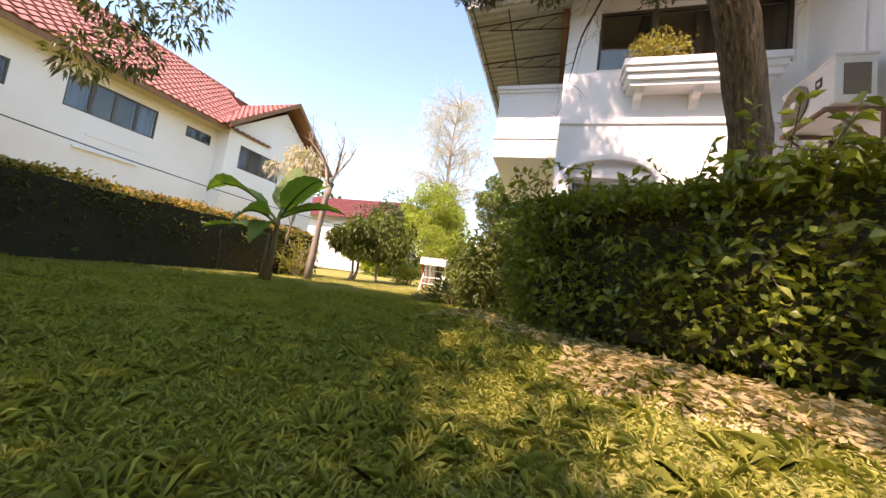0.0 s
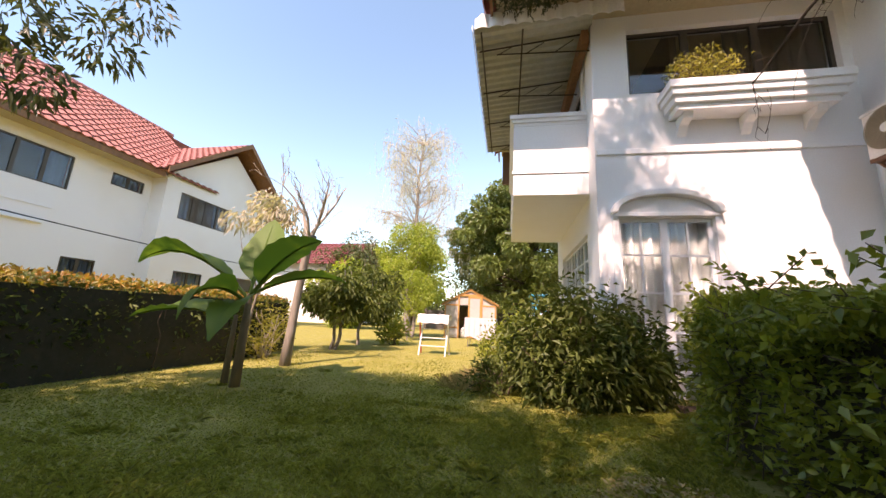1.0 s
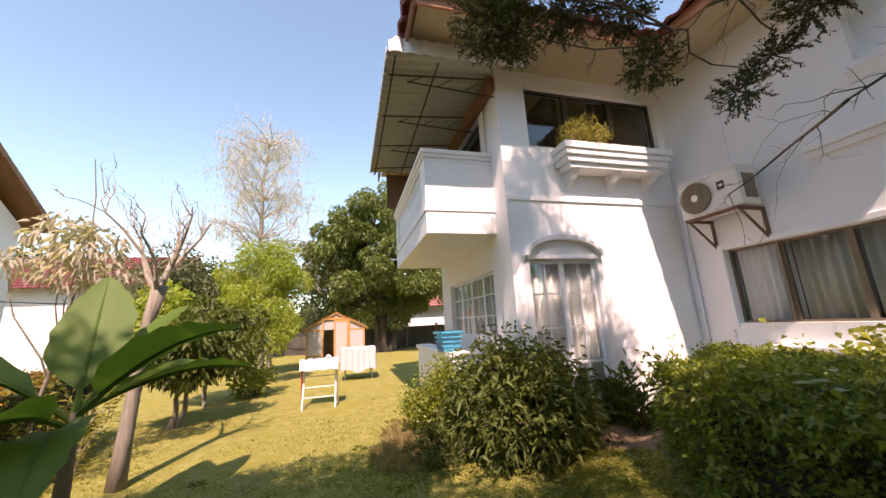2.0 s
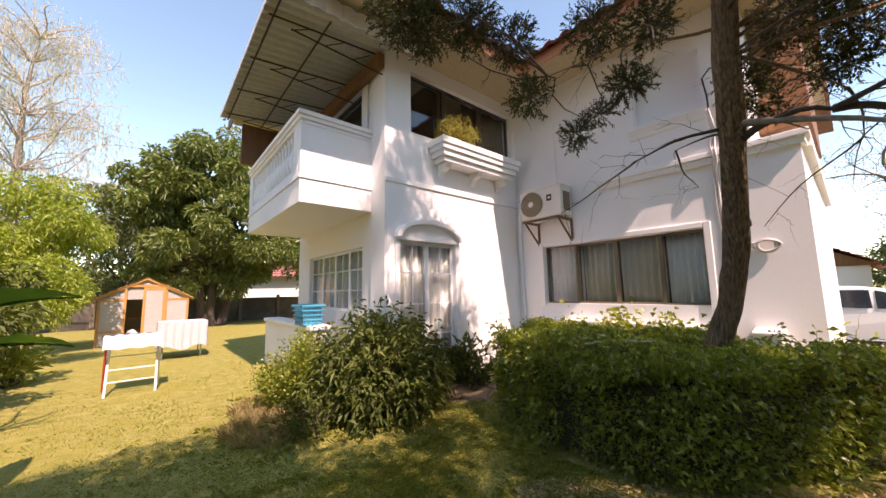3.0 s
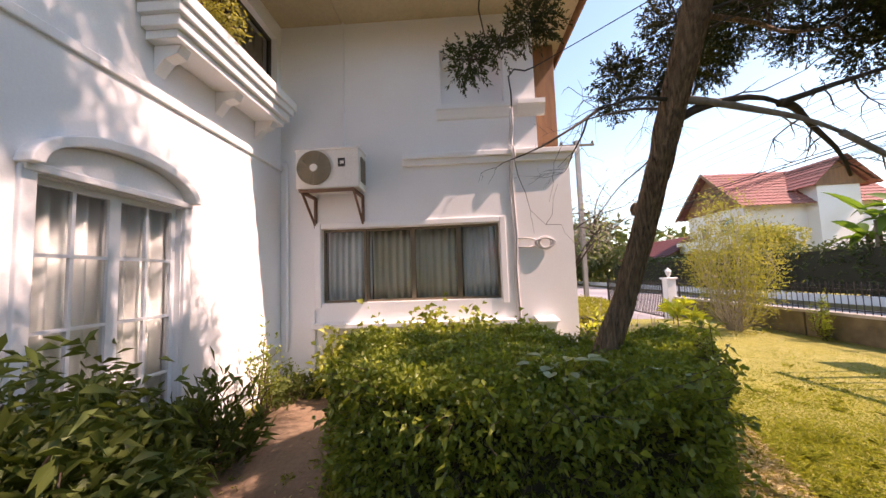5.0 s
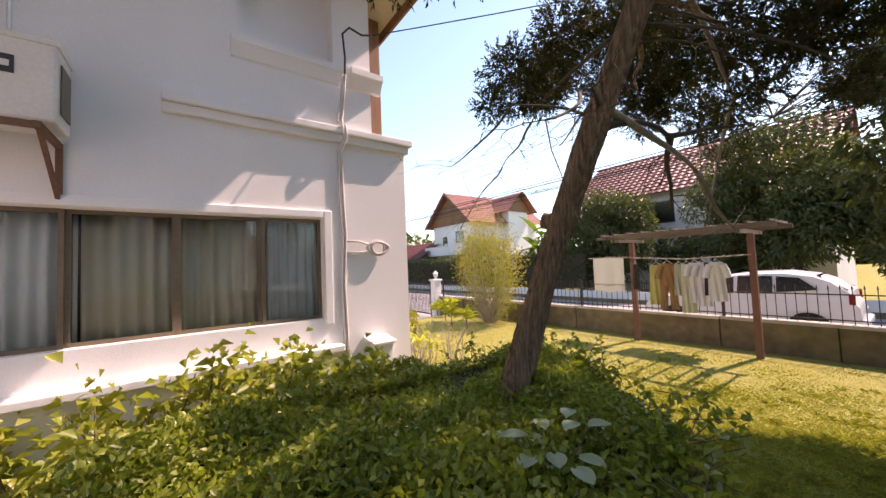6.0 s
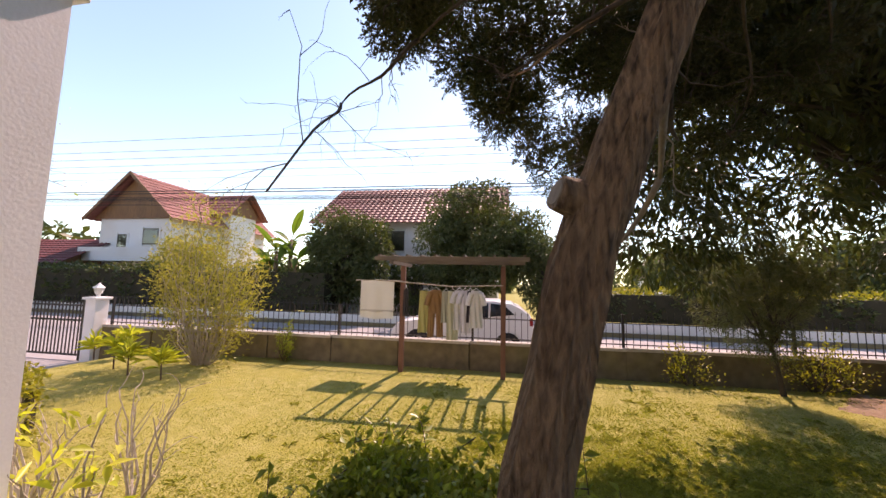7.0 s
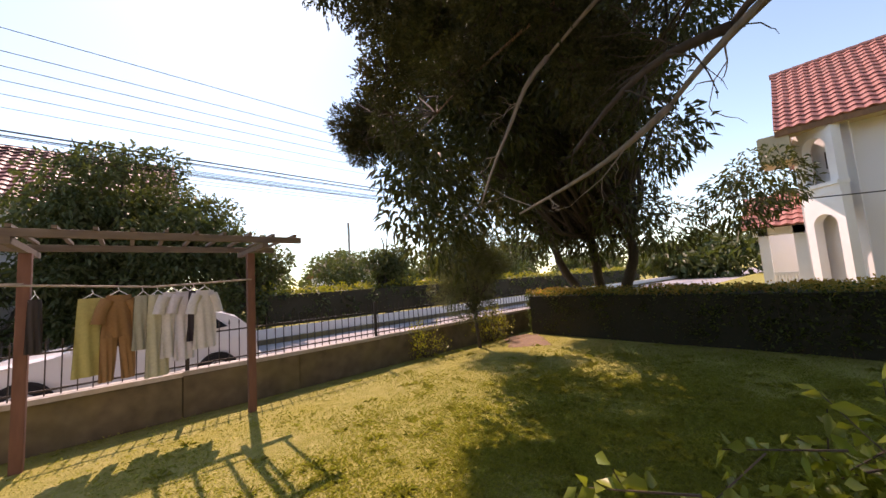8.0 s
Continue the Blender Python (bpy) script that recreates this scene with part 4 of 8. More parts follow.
def hedge(name, poly, top, label, n_side, n_top, side_m, top_m, length, width, inset=0.14, lump=0.06, low=0.05, stems=40, category="hedge", core_low=0.22):
    h = thing(name, (sum(p[0] for p in poly) / len(poly), sum(p[1] for p in poly) / len(poly), 0), label, category)
    P = np.array(poly)
    c = P.mean(0)
    core = [tuple(c + (q - c) * (1 - inset / np.linalg.norm(q - c))) for q in P]
    # solid prism behind the leaves, its dark colour painted as inner shade
    part("shaded_core", Geo().prism(core, 'z', core_low, top - 0.12), HEDGE_CORE, h, "dark solid core coloured as the shade inside the hedge")
    E = np.roll(P, -1, 0) - P
    ln = np.linalg.norm(E, axis=1)
    k = rng.choice(len(P), n_side, p=ln / ln.sum())
    t = rng.uniform(0, 1, n_side)
    pos = np.zeros((n_side, 3))
    pos[:, :2] = P[k] + E[k] * t[:, None]
    out = np.stack([E[k][:, 1], -E[k][:, 0]], 1) / ln[k][:, None]
    area = np.sum(P[:, 0] * np.roll(P[:, 1], -1) - np.roll(P[:, 0], -1) * P[:, 1])
    out = out * (1 if area > 0 else -1)
    pos[:, 2] = low + (top - low) * rng.uniform(0, 1, n_side) ** 0.75
    bulge = np.array([noise.noise((p[0] * 2.2, p[1] * 2.2, p[2] * 2.2)) for p in pos]) * lump * 2
    pull = -0.10 + bulge + rng.normal(size=n_side) * 0.045 - 0.14 * np.clip((pos[:, 2] - top + 0.16) / 0.16, 0, 1) ** 2
    pos[:, :2] += out * pull[:, None]
    way = np.concatenate([out, np.zeros((n_side, 1))], 1) + rng.normal(size=(n_side, 3)) * 0.8 + np.array([0, 0, 0.25])
    part("side_leaves", leaf_mesh("side_leaves", pos, way, length, width), side_m, h)
    lo, hi = P.min(0), P.max(0)
    q = np.zeros((0, 2))
    while len(q) < n_top:
        r = rng.uniform(lo, hi, (n_top, 2))
        q = np.concatenate([q, r[inside(poly, r)]])
    q = q[:n_top]
    pos = np.concatenate([q, np.zeros((n_top, 1))], 1)
    pos[:, 2] = top - 0.06 + np.array([noise.noise((p[0] * 1.8, p[1] * 1.8, 3.3)) for p in pos]) * lump * 2 + rng.normal(size=n_top) * 0.03
    way = rng.normal(size=(n_top, 3)) * 0.8 + np.array([0, 0, 0.6])
    part("top_leaves", leaf_mesh("top_leaves", pos, way, length, width), top_m, h)
    g = Geo()
    for i in range(stems):
        k = rng.choice(len(P), p=ln / ln.sum())
        b = P[k] + E[k] * rng.uniform(0, 1)
        b = c + (b - c) * rng.uniform(0.78, 0.88)
        q = limb((b[0], b[1], 0.0), (b[0] + rng.normal() * 0.08, b[1] + rng.normal() * 0.08, top * 0.7), 0, 0.1, 5)
        g.tube(q, taper(0.012, 0.005, 5), 5, False)
    tagged(part("stem_thicket", g, TWIG, h), kind="stuff")
    return h


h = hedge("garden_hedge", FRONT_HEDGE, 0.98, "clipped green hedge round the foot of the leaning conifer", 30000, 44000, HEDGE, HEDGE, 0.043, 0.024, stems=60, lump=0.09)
# loose leafy shoots that stand out of the clipped faces
n = 230
P = np.array(FRONT_HEDGE)
k = rng.integers(0, 11, n)
ang = rng.uniform(0, 1, n)
base = P[k] + (np.roll(P, -1, 0)[k] - P[k]) * ang[:, None]
base = np.concatenate([base, (0.25 + 0.83 * rng.uniform(0, 1, n) ** 0.8)[:, None]], 1)
out = unit(base[:, :2] - np.array([1.5, 3.0]))
ax = unit(np.concatenate([out * 0.7, np.full((n, 1), 0.35)], 1) + rng.normal(size=(n, 3)) * 0.55)
g = Geo()
for b, a in zip(base, ax):
    g.tube([b - a * 0.12, b + a * 0.10], [0.003, 0.0015], 4, False)
tagged(part("shoot_thicket", g, TWIG, h), kind="stuff")
per = 9
s = np.linspace(-0.05, 0.11, per)
pos = (base[:, None, :] + ax[:, None, :] * s[None, :, None]).reshape(-1, 3)
tagged(part("shoot_foliage", leaf_mesh("shoot_foliage", pos, np.repeat(ax, per, 0) * 0.5 + ball(n * per), 0.055, 0.03), HEDGE, h, "looser pale shoots"), kind="stuff")

w = thing("broad_leaf_sprig", (1.0, 3.0, 0.9), "sprig of broad pale grey-green leaves growing out of the hedge", "plant")
for k in range(11):
    a, d = 2.4 * k, 0.05 + 0.012 * k
    x, y, z = 1.0 + d * math.cos(a), 3.02 + d * 1.3 * math.sin(a), 1.0 + 0.02 * (k % 4)
    part("stalk", Geo().tube([(1.0, 3.02, 0.82), (0.5 * (1.0 + x), 0.5 * (3.02 + y), 0.95), (x, y, z)], [0.004, 0.003, 0.002], 5), TWIG, w)
    rows = []
    for i in range(7):
        u = i / 6
        hw = 0.036 * math.sin(math.pi * min(1, 0.06 + u * 0.94)) ** 0.7
        rows.append([(x + math.cos(a) * 0.10 * u - math.sin(a) * hw * v, y + math.sin(a) * 0.10 * u + math.cos(a) * hw * v, z + 0.03 * u - 0.035 * u * u + 0.012 * abs(v)) for v in (-1, -0.5, 0, 0.5, 1)])
    part("leaf", Geo().sheet(rows), PALE_LEAF, w, smooth=True)

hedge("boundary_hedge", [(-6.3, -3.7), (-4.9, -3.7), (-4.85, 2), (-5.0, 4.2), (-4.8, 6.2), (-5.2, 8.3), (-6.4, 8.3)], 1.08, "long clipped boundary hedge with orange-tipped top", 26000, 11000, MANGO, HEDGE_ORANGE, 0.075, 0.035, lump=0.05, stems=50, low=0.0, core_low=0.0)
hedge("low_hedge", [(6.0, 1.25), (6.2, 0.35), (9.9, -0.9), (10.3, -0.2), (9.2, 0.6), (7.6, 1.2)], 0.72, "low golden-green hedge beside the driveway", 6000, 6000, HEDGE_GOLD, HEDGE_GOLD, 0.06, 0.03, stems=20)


# ---- garden: shrubs ----
def shrub(name, at, size, label, leaves, leaf_m, length, width, stems=26, droop=0.2, hang=0.0, twig_m=None, category="shrub", low=0.25, up=0.5):
    s = thing(name, at, label, category)
    g = Geo()
    tips = []
    for d in ball(stems):
        d[2] = abs(d[2]) * 0.75 + low
        e = (at[0] + d[0] * size[0], at[1] + d[1] * size[1], at[2] + d[2] * size[2])
        q = limb((at[0] + d[0] * size[0] * 0.15, at[1] + d[1] * size[1] * 0.15, at[2] - 0.02), e, 0.06, 0.12, 6)
        g.tube(q, taper(0.012, 0.004, 6), 5, False)
        tips += q[2:]
    tagged(part("stem_thicket", g, twig_m or TWIG, s), kind="stuff")
    t = np.array(tips)
    pos = t[rng.integers(0, len(t), leaves)] + rng.normal(size=(leaves, 3)) * np.array(size) * 0.13
    pos[:, 2] = np.maximum(pos[:, 2], at[2] + 0.03)
    way = unit(pos - np.array(at)) * 0.6 + ball(leaves) * 0.8 + np.array([0, 0, up - hang])
    part("leaves", leaf_mesh("leaves", pos, way, length, width, droop), leaf_m, s)
    return s


shrub("window_shrub", (0.16, 5.45, 0), (0.74, 0.58, 1.12), "dark long-leaved shrub in front of the tall window", 9500, MANGO, 0.11, 0.036, 60, 0.3, 0.7)
shrub("window_shrub", (0.62, 5.62, 0), (0.55, 0.45, 1.1), "dark long-leaved shrub in front of the tall window", 4600, MANGO, 0.11, 0.036, 36, 0.3, 0.7)
shrub("pale_shrub", (-0.38, 6.55, 0), (0.52, 0.48, 0.85), "yellow-green leafy shrub at the corner of the terrace", 7500, HEDGE, 0.055, 0.028, 30)
shrub("dark_shrub", (1.95, 5.75, 0), (0.40, 0.32, 0.62), "low dark rosette shrub against the white wall", 900, MANGO, 0.17, 0.04, 18, 0.2, 0.0)
shrub("dark_shrub", (-0.55, 5.55, 0), (0.45, 0.40, 0.35), "low shaded shrub with thin leaves on the lawn edge", 900, MANGO, 0.10, 0.02, 18, 0.2, 0.0)
shrub("thin_shrub", (2.9, 5.85, 0), (0.22, 0.18, 0.95), "thin upright shrub beside the house corner", 420, HEDGE, 0.06, 0.03, 8, 0.1, 0.0)
for x, y, s in ((3.55, 5.15, 0.70), (3.30, 4.6, 0.86), (3.45, 4.1, 0.88), (3.15, 3.75, 0.90), (3.50, 3.45, 0.92), (3.10, 3.1, 0.90), (3.45, 2.85, 0.90), (3.05, 2.6, 0.55)):
    tagged(shrub("border_plant", (x, y, 0), (0.36, 0.36, s), "broad-leaved yellow-green plant along the white wall", 620, BROAD, 0.12, 0.066, 14, 0.4, 0.3, low=0.4), group="plants along the wall")
shrub("border_fern", (3.62, 5.95, 0), (0.22, 0.2, 0.5), "trailing green fern at the wall corner", 500, HEDGE, 0.06, 0.03, 10, 0.3, 0.5)
shrub("corner_bush", (3.45, 5.72, 0), (0.35, 0.3, 0.28), "low dark bush by the drain pipe", 700, MANGO, 0.09, 0.035, 14, 0.2, 0.2)


def bare_shrub(at, height, spread, n, label, leaf_m=None, leaves=0):
    s = thing("bare_shrub", at, label, "shrub")
    g = Geo()
    tips = []
    for k in range(n):
        a = rng.uniform(0, 6.28)
        r = spread * rng.uniform(0.3, 1)
        q = limb((at[0] + 0.05 * math.cos(a), at[1] + 0.05 * math.sin(a), at[2] - 0.02), (at[0] + r * math.cos(a), at[1] + r * math.sin(a), at[2] + height * rng.uniform(0.6, 1)), 0.0, 0.1, 6)
        g.tube(q, taper(0.012, 0.004, 6), 5, False)
        twigs(g, q, 0.005, 3, 0.25, 0.5, -0.5, 1)
        tips.append(q[-1])
    tagged(part("stem_thicket", g, PALE_TWIG, s), kind="stuff")
    if leaves:
        t = np.array(tips)
        pos = t[rng.integers(0, len(t), leaves)] + rng.normal(size=(leaves, 3)) * 0.06
        part("leaves", leaf_mesh("leaves", pos, ball(leaves) + np.array([0, 0, 0.5]), 0.13, 0.04), leaf_m, s)
    return s


bare_shrub((3.92, 1.70, 0), 1.0, 0.26, 9, "nearly bare thin shrub by the house corner", CROTON, 40)
bare_shrub((4.55, 0.80, 0), 0.9, 0.3, 9, "nearly bare thin shrub by the house corner")
bare_shrub((5.38, 0.92, 0), 0.8, 0.3, 7, "nearly bare thin shrub by the house corner", CROTON, 30)
for x, y, z in ((8.2, -2.0, 0.35), (8.9, -2.3, 0.4), (7.4, -1.9, 0.35), (10.2, -2.9, 0.3), (9.6, -3.1, 0.45)):
    c = thing("croton_plant", (x, y, 0), "yellow strappy ornamental plant on the lawn edge", "plant", "yellow plants by the drive")
    part("stem", Geo().tube([(x, y, -0.02), (x + 0.02, y, z)], [0.014, 0.010], 6), TWIG, c)
    m = 46
    way = ball(m)
    way[:, 2] = np.abs(way[:, 2]) * 0.8 + 0.25
    pos = np.tile((x + 0.02, y, z), (m, 1)) + rng.normal(size=(m, 3)) * np.array([0.02, 0.02, 0.06])
    part("leaves", leaf_mesh("leaves", pos, way, 0.34, 0.05, 0.25), CROTON, c)
shrub("feathery_bush", (7.7, -3.0, 0.0), (1.1, 0.8, 2.35), "tall feathery yellow-green bush by the garden wall", 7000, YELLOWISH, 0.10, 0.026, 52, 0.25, 0.2, PALE_TWIG, low=0.55)
shrub("wall_vine", (6.3, -3.7, 0.0), (0.2, 0.2, 0.85), "thin climbing plant against the garden wall", 600, HEDGE, 0.055, 0.03, 10)
shrub("roadside_shrub", (-1.6, -3.85, 0.0), (0.55, 0.3, 0.75), "pale leafy shrub growing through the railing", 500, HEDGE_GOLD, 0.06, 0.03, 12)
shrub("roadside_shrub", (-3.6, -3.9, 0.0), (0.7, 0.4, 0.9), "pale leafy shrub growing through the railing", 900, HEDGE_GOLD, 0.06, 0.03, 14)


def dry_patch(x, y, r, n):
    a, d = rng.uniform(0, 6.28, n), r * np.sqrt(rng.uniform(0, 1, n))
    pos = np.stack([x + d * np.cos(a), y + d * np.sin(a) * 1.3, np.zeros(n)], 1)
    t = thing("dry_grass_tuft", (x, y, 0), "tuft of dry straw-coloured grass at the shrub's foot", "grass", kind="stuff")
    part("straw", leaf_mesh("straw", pos, rng.normal(size=(n, 3)) * 0.6 + np.array([0, 0, 0.8]), 0.16, 0.008), DRY, t)


dry_patch(-0.95, 6.0, 0.42, 1600)
dry_patch(-0.75, 6.75, 0.40, 1200)


# ---- garden: the leaning conifer ----
TRUNK = [(1.77, 2.70, -0.05), (1.76, 2.64, 0.3), (1.72, 2.52, 0.8), (1.66, 2.33, 1.3), (1.53, 2.22, 1.8), (1.37, 2.16, 2.25), (1.23, 2.12, 2.6), (1.01, 2.07, 3.1), (0.81, 2.0, 3.6), (0.64, 1.92, 4.1), (0.38, 1.85, 5.0), (0.22, 1.82, 6.0), (0.15, 1.76, 7.4), (0.12, 1.72, 9.4)]


def conifer():
    t = thing("leaning_conifer", (1.6, 2.48, 0), "tall leaning conifer with red-brown furrowed bark and dead lower branches", "tree")
    g = Geo()
    pts = [Vector(p) for p in TRUNK]
    fine, rad = [], []
    R = [0.115, 0.098, 0.088, 0.081, 0.078, 0.077, 0.076, 0.074, 0.071, 0.067, 0.06, 0.05, 0.036, 0.02]
    for i in range(len(pts) - 1):
        for s in range(8):
            fine.append(pts[i].lerp(pts[i + 1], s / 8))
            rad.append(R[i] + (R[i + 1] - R[i]) * s / 8)
    fine.append(pts[-1])
    rad.append(R[-1])
    # furrowed bark: ridges that wander round the stem
    sides = 72
    side = Vector((1, 0, 0))
    rows = []
    for i, p in enumerate(fine):
        d = (fine[min(i + 1, len(fine) - 1)] - fine[max(i - 1, 0)]).normalized()
        side = (side - d * side.dot(d)).normalized()
        up = d.cross(side)
        row = []
        for k in range(sides + 1):
            a = 2 * math.pi * (k % sides) / sides
            q = (math.cos(a + 0.25 * p.z) * 4.2, math.sin(a + 0.25 * p.z) * 4.2, p.z * 1.3)
            ridge = abs(noise.noise(q)) * 0.34 + abs(noise.noise((q[0] * 2.3, q[1] * 2.3, p.z * 2.4 + 9))) * 0.22 + noise.noise((math.cos(a) * 1.2, math.sin(a) * 1.2, p.z * 0.8)) * 0.09
            row.append(p + (side * math.cos(a) + up * math.sin(a)) * rad[i] * (0.88 + ridge))
        rows.append(row)
    g.sheet(rows)
    part("trunk", g, BARK, t, "red-brown furrowed bark", smooth=True)
    tips = []

    def bough(a, b, r, sag, tw, label="", dead=False, n=9, wander=0.09):
        pale = label.startswith("long pale")
        near = min(fine, key=lambda q: (q - Vector(a)).length)
        if (near - Vector(a)).length < 0.3:
            a = tuple(near)
        q = limb(a, b, sag, wander, n)
        s = Geo().tube(q, taper(r, r * 0.35, n), 8, True, 0.05)
        w = Geo()
        twigs(w, q, min(r * 0.25, 0.006), tw, 0.4, 0.6, 0.1, 2)
        tagged(part("twig_mass", w, BARK_GREY if pale else BARK_DARK, t), kind="stuff")
        part("branch", s, BARK_GREY if pale else (BARK_DARK if dead else BARK), t, label, smooth=True)
        return q

    ways = []
    ways.append(bough((1.24, 2.11, 2.70), (0.96, 1.36, 2.30), 0.030, 0.04, 1, "long pale bare branch", True, wander=0.02))
    ways.append(bough((0.96, 1.36, 2.30), (0.99, 0.45, 1.93), 0.019, -0.04, 3, "long pale bare branch", True, wander=0.02))
    ways.append(bough((0.84, 2.03, 3.50), (0.88, 0.70, 2.95), 0.026, 0.06, 1, "long pale bare branch", True, wander=0.03))
    ways.append(bough((0.88, 0.70, 2.95), (1.22, 0.32, 2.0), 0.018, 0.06, 3, "long pale bare branch", True, wander=0.03))
    bough((1.30, 2.12, 2.50), (1.02, 1.62, 2.52), 0.034, 0.14, 1, "thick crooked dead branch", True, wander=0.03)
    bough((1.02, 1.62, 2.52), (1.27, 1.00, 2.12), 0.026, 0.10, 5, "thick crooked dead branch", True, wander=0.04)
    bough((1.02, 1.62, 2.52), (0.72, 1.05, 2.62), 0.020, 0.05, 4, "thin dead dark branch", True, wander=0.05)
    bough((1.20, 2.03, 2.62), (0.98, 2.70, 2.52), 0.016, 0.06, 4, "thin dead dark branch", True, wander=0.03)
    bough((0.98, 2.70, 2.52), (0.78, 3.25, 2.18), 0.010, 0.02, 7, "thin dead dark branch", True, wander=0.05)
    bough((1.28, 2.13, 2.62), (1.52, 2.56, 2.70), 0.012, 0.10, 2, "thin dead dark branch", True, wander=0.04)
    bough((1.52, 2.56, 2.70), (2.15, 2.56, 2.48), 0.009, -0.12, 4, "thin dead dark branch", True, wander=0.04)
    bough((1.02, 1.96, 3.06), (2.20, 1.52, 3.06), 0.018, 0.05, 4, "thin dead dark branch", True, wander=0.04)
    bough((2.20, 1.52, 3.06), (2.66, 1.46, 2.76), 0.013, 0.04, 4, "thin dead dark branch", True, wander=0.04)
    bough((2.66, 1.46, 2.76), (2.56, 2.16, 2.06), 0.010, 0.05, 9, "thin dead dark branch", True, wander=0.05)
    for a, b, r in (((1.02, 1.96, 3.06), (0.26, 0.75, 2.80), 0.011), ((0.98, 1.94, 3.14), (0.48, 0.55, 3.25), 0.011), ((0.90, 1.91, 3.30), (-0.25, 0.80, 3.10), 0.011), ((0.84, 1.89, 3.45), (0.75, 0.35, 3.45), 0.012), ((1.06, 1.97, 2.96), (0.62, 0.92, 2.92), 0.008)):
        ways.append(bough(a, b, r, 0.05, 9, "sweeping twiggy branch", True, wander=0.05))
    bough((1.16, 2.10, 2.85), (1.75, 1.75, 2.66), 0.012, -0.08, 4, "thin dead dark branch", True, wander=0.05)
    ways.append(bough((1.05, 2.10, 3.10), (1.75, 0.35, 3.55), 0.018, -0.05, 4, wander=0.06))
    ways.append(bough((1.00, 2.08, 3.25), (0.85, -0.45, 3.05), 0.020, 0.08, 4, wander=0.06))
    ways.append(bough((0.85, 1.98, 3.70), (2.1, 1.5, 3.55), 0.016, 0.05, 4, wander=0.06))
    ways.append(bough((0.98, 2.06, 3.30), (0.55, 3.2, 3.35), 0.013, 0.04, 4, wander=0.07))
    ways.append(bough((0.80, 1.95, 3.85), (-0.35, 1.35, 3.8), 0.015, 0.06, 3, wander=0.07))
    ways.append(bough((0.70, 1.92, 4.15), (1.1, 0.2, 4.6), 0.03, 0.02, 3, wander=0.06))
    ways.append(bough((0.45, 1.85, 5.0), (-0.8, 0.9, 5.5), 0.028, 0.02, 3, wander=0.06))
    ways.append(bough((0.40, 1.83, 5.3), (1.7, 1.9, 5.7), 0.028, 0.02, 3, wander=0.06))
    stub = part("sawn_stub", Geo().tube([(1.48, 2.18, 1.97), (1.55, 2.205, 2.0), (1.595, 2.22, 2.015)], [0.075, 0.056, 0.050], 14, True, 0.05), BARK, t, "short sawn branch stub")
    part("cut_face", Geo().tube([(1.595, 2.22, 2.015), (1.599, 2.2215, 2.0163)], [0.040, 0.036], 14, True, 0.04), BARK_GREY, stub, "pale weathered cut face")
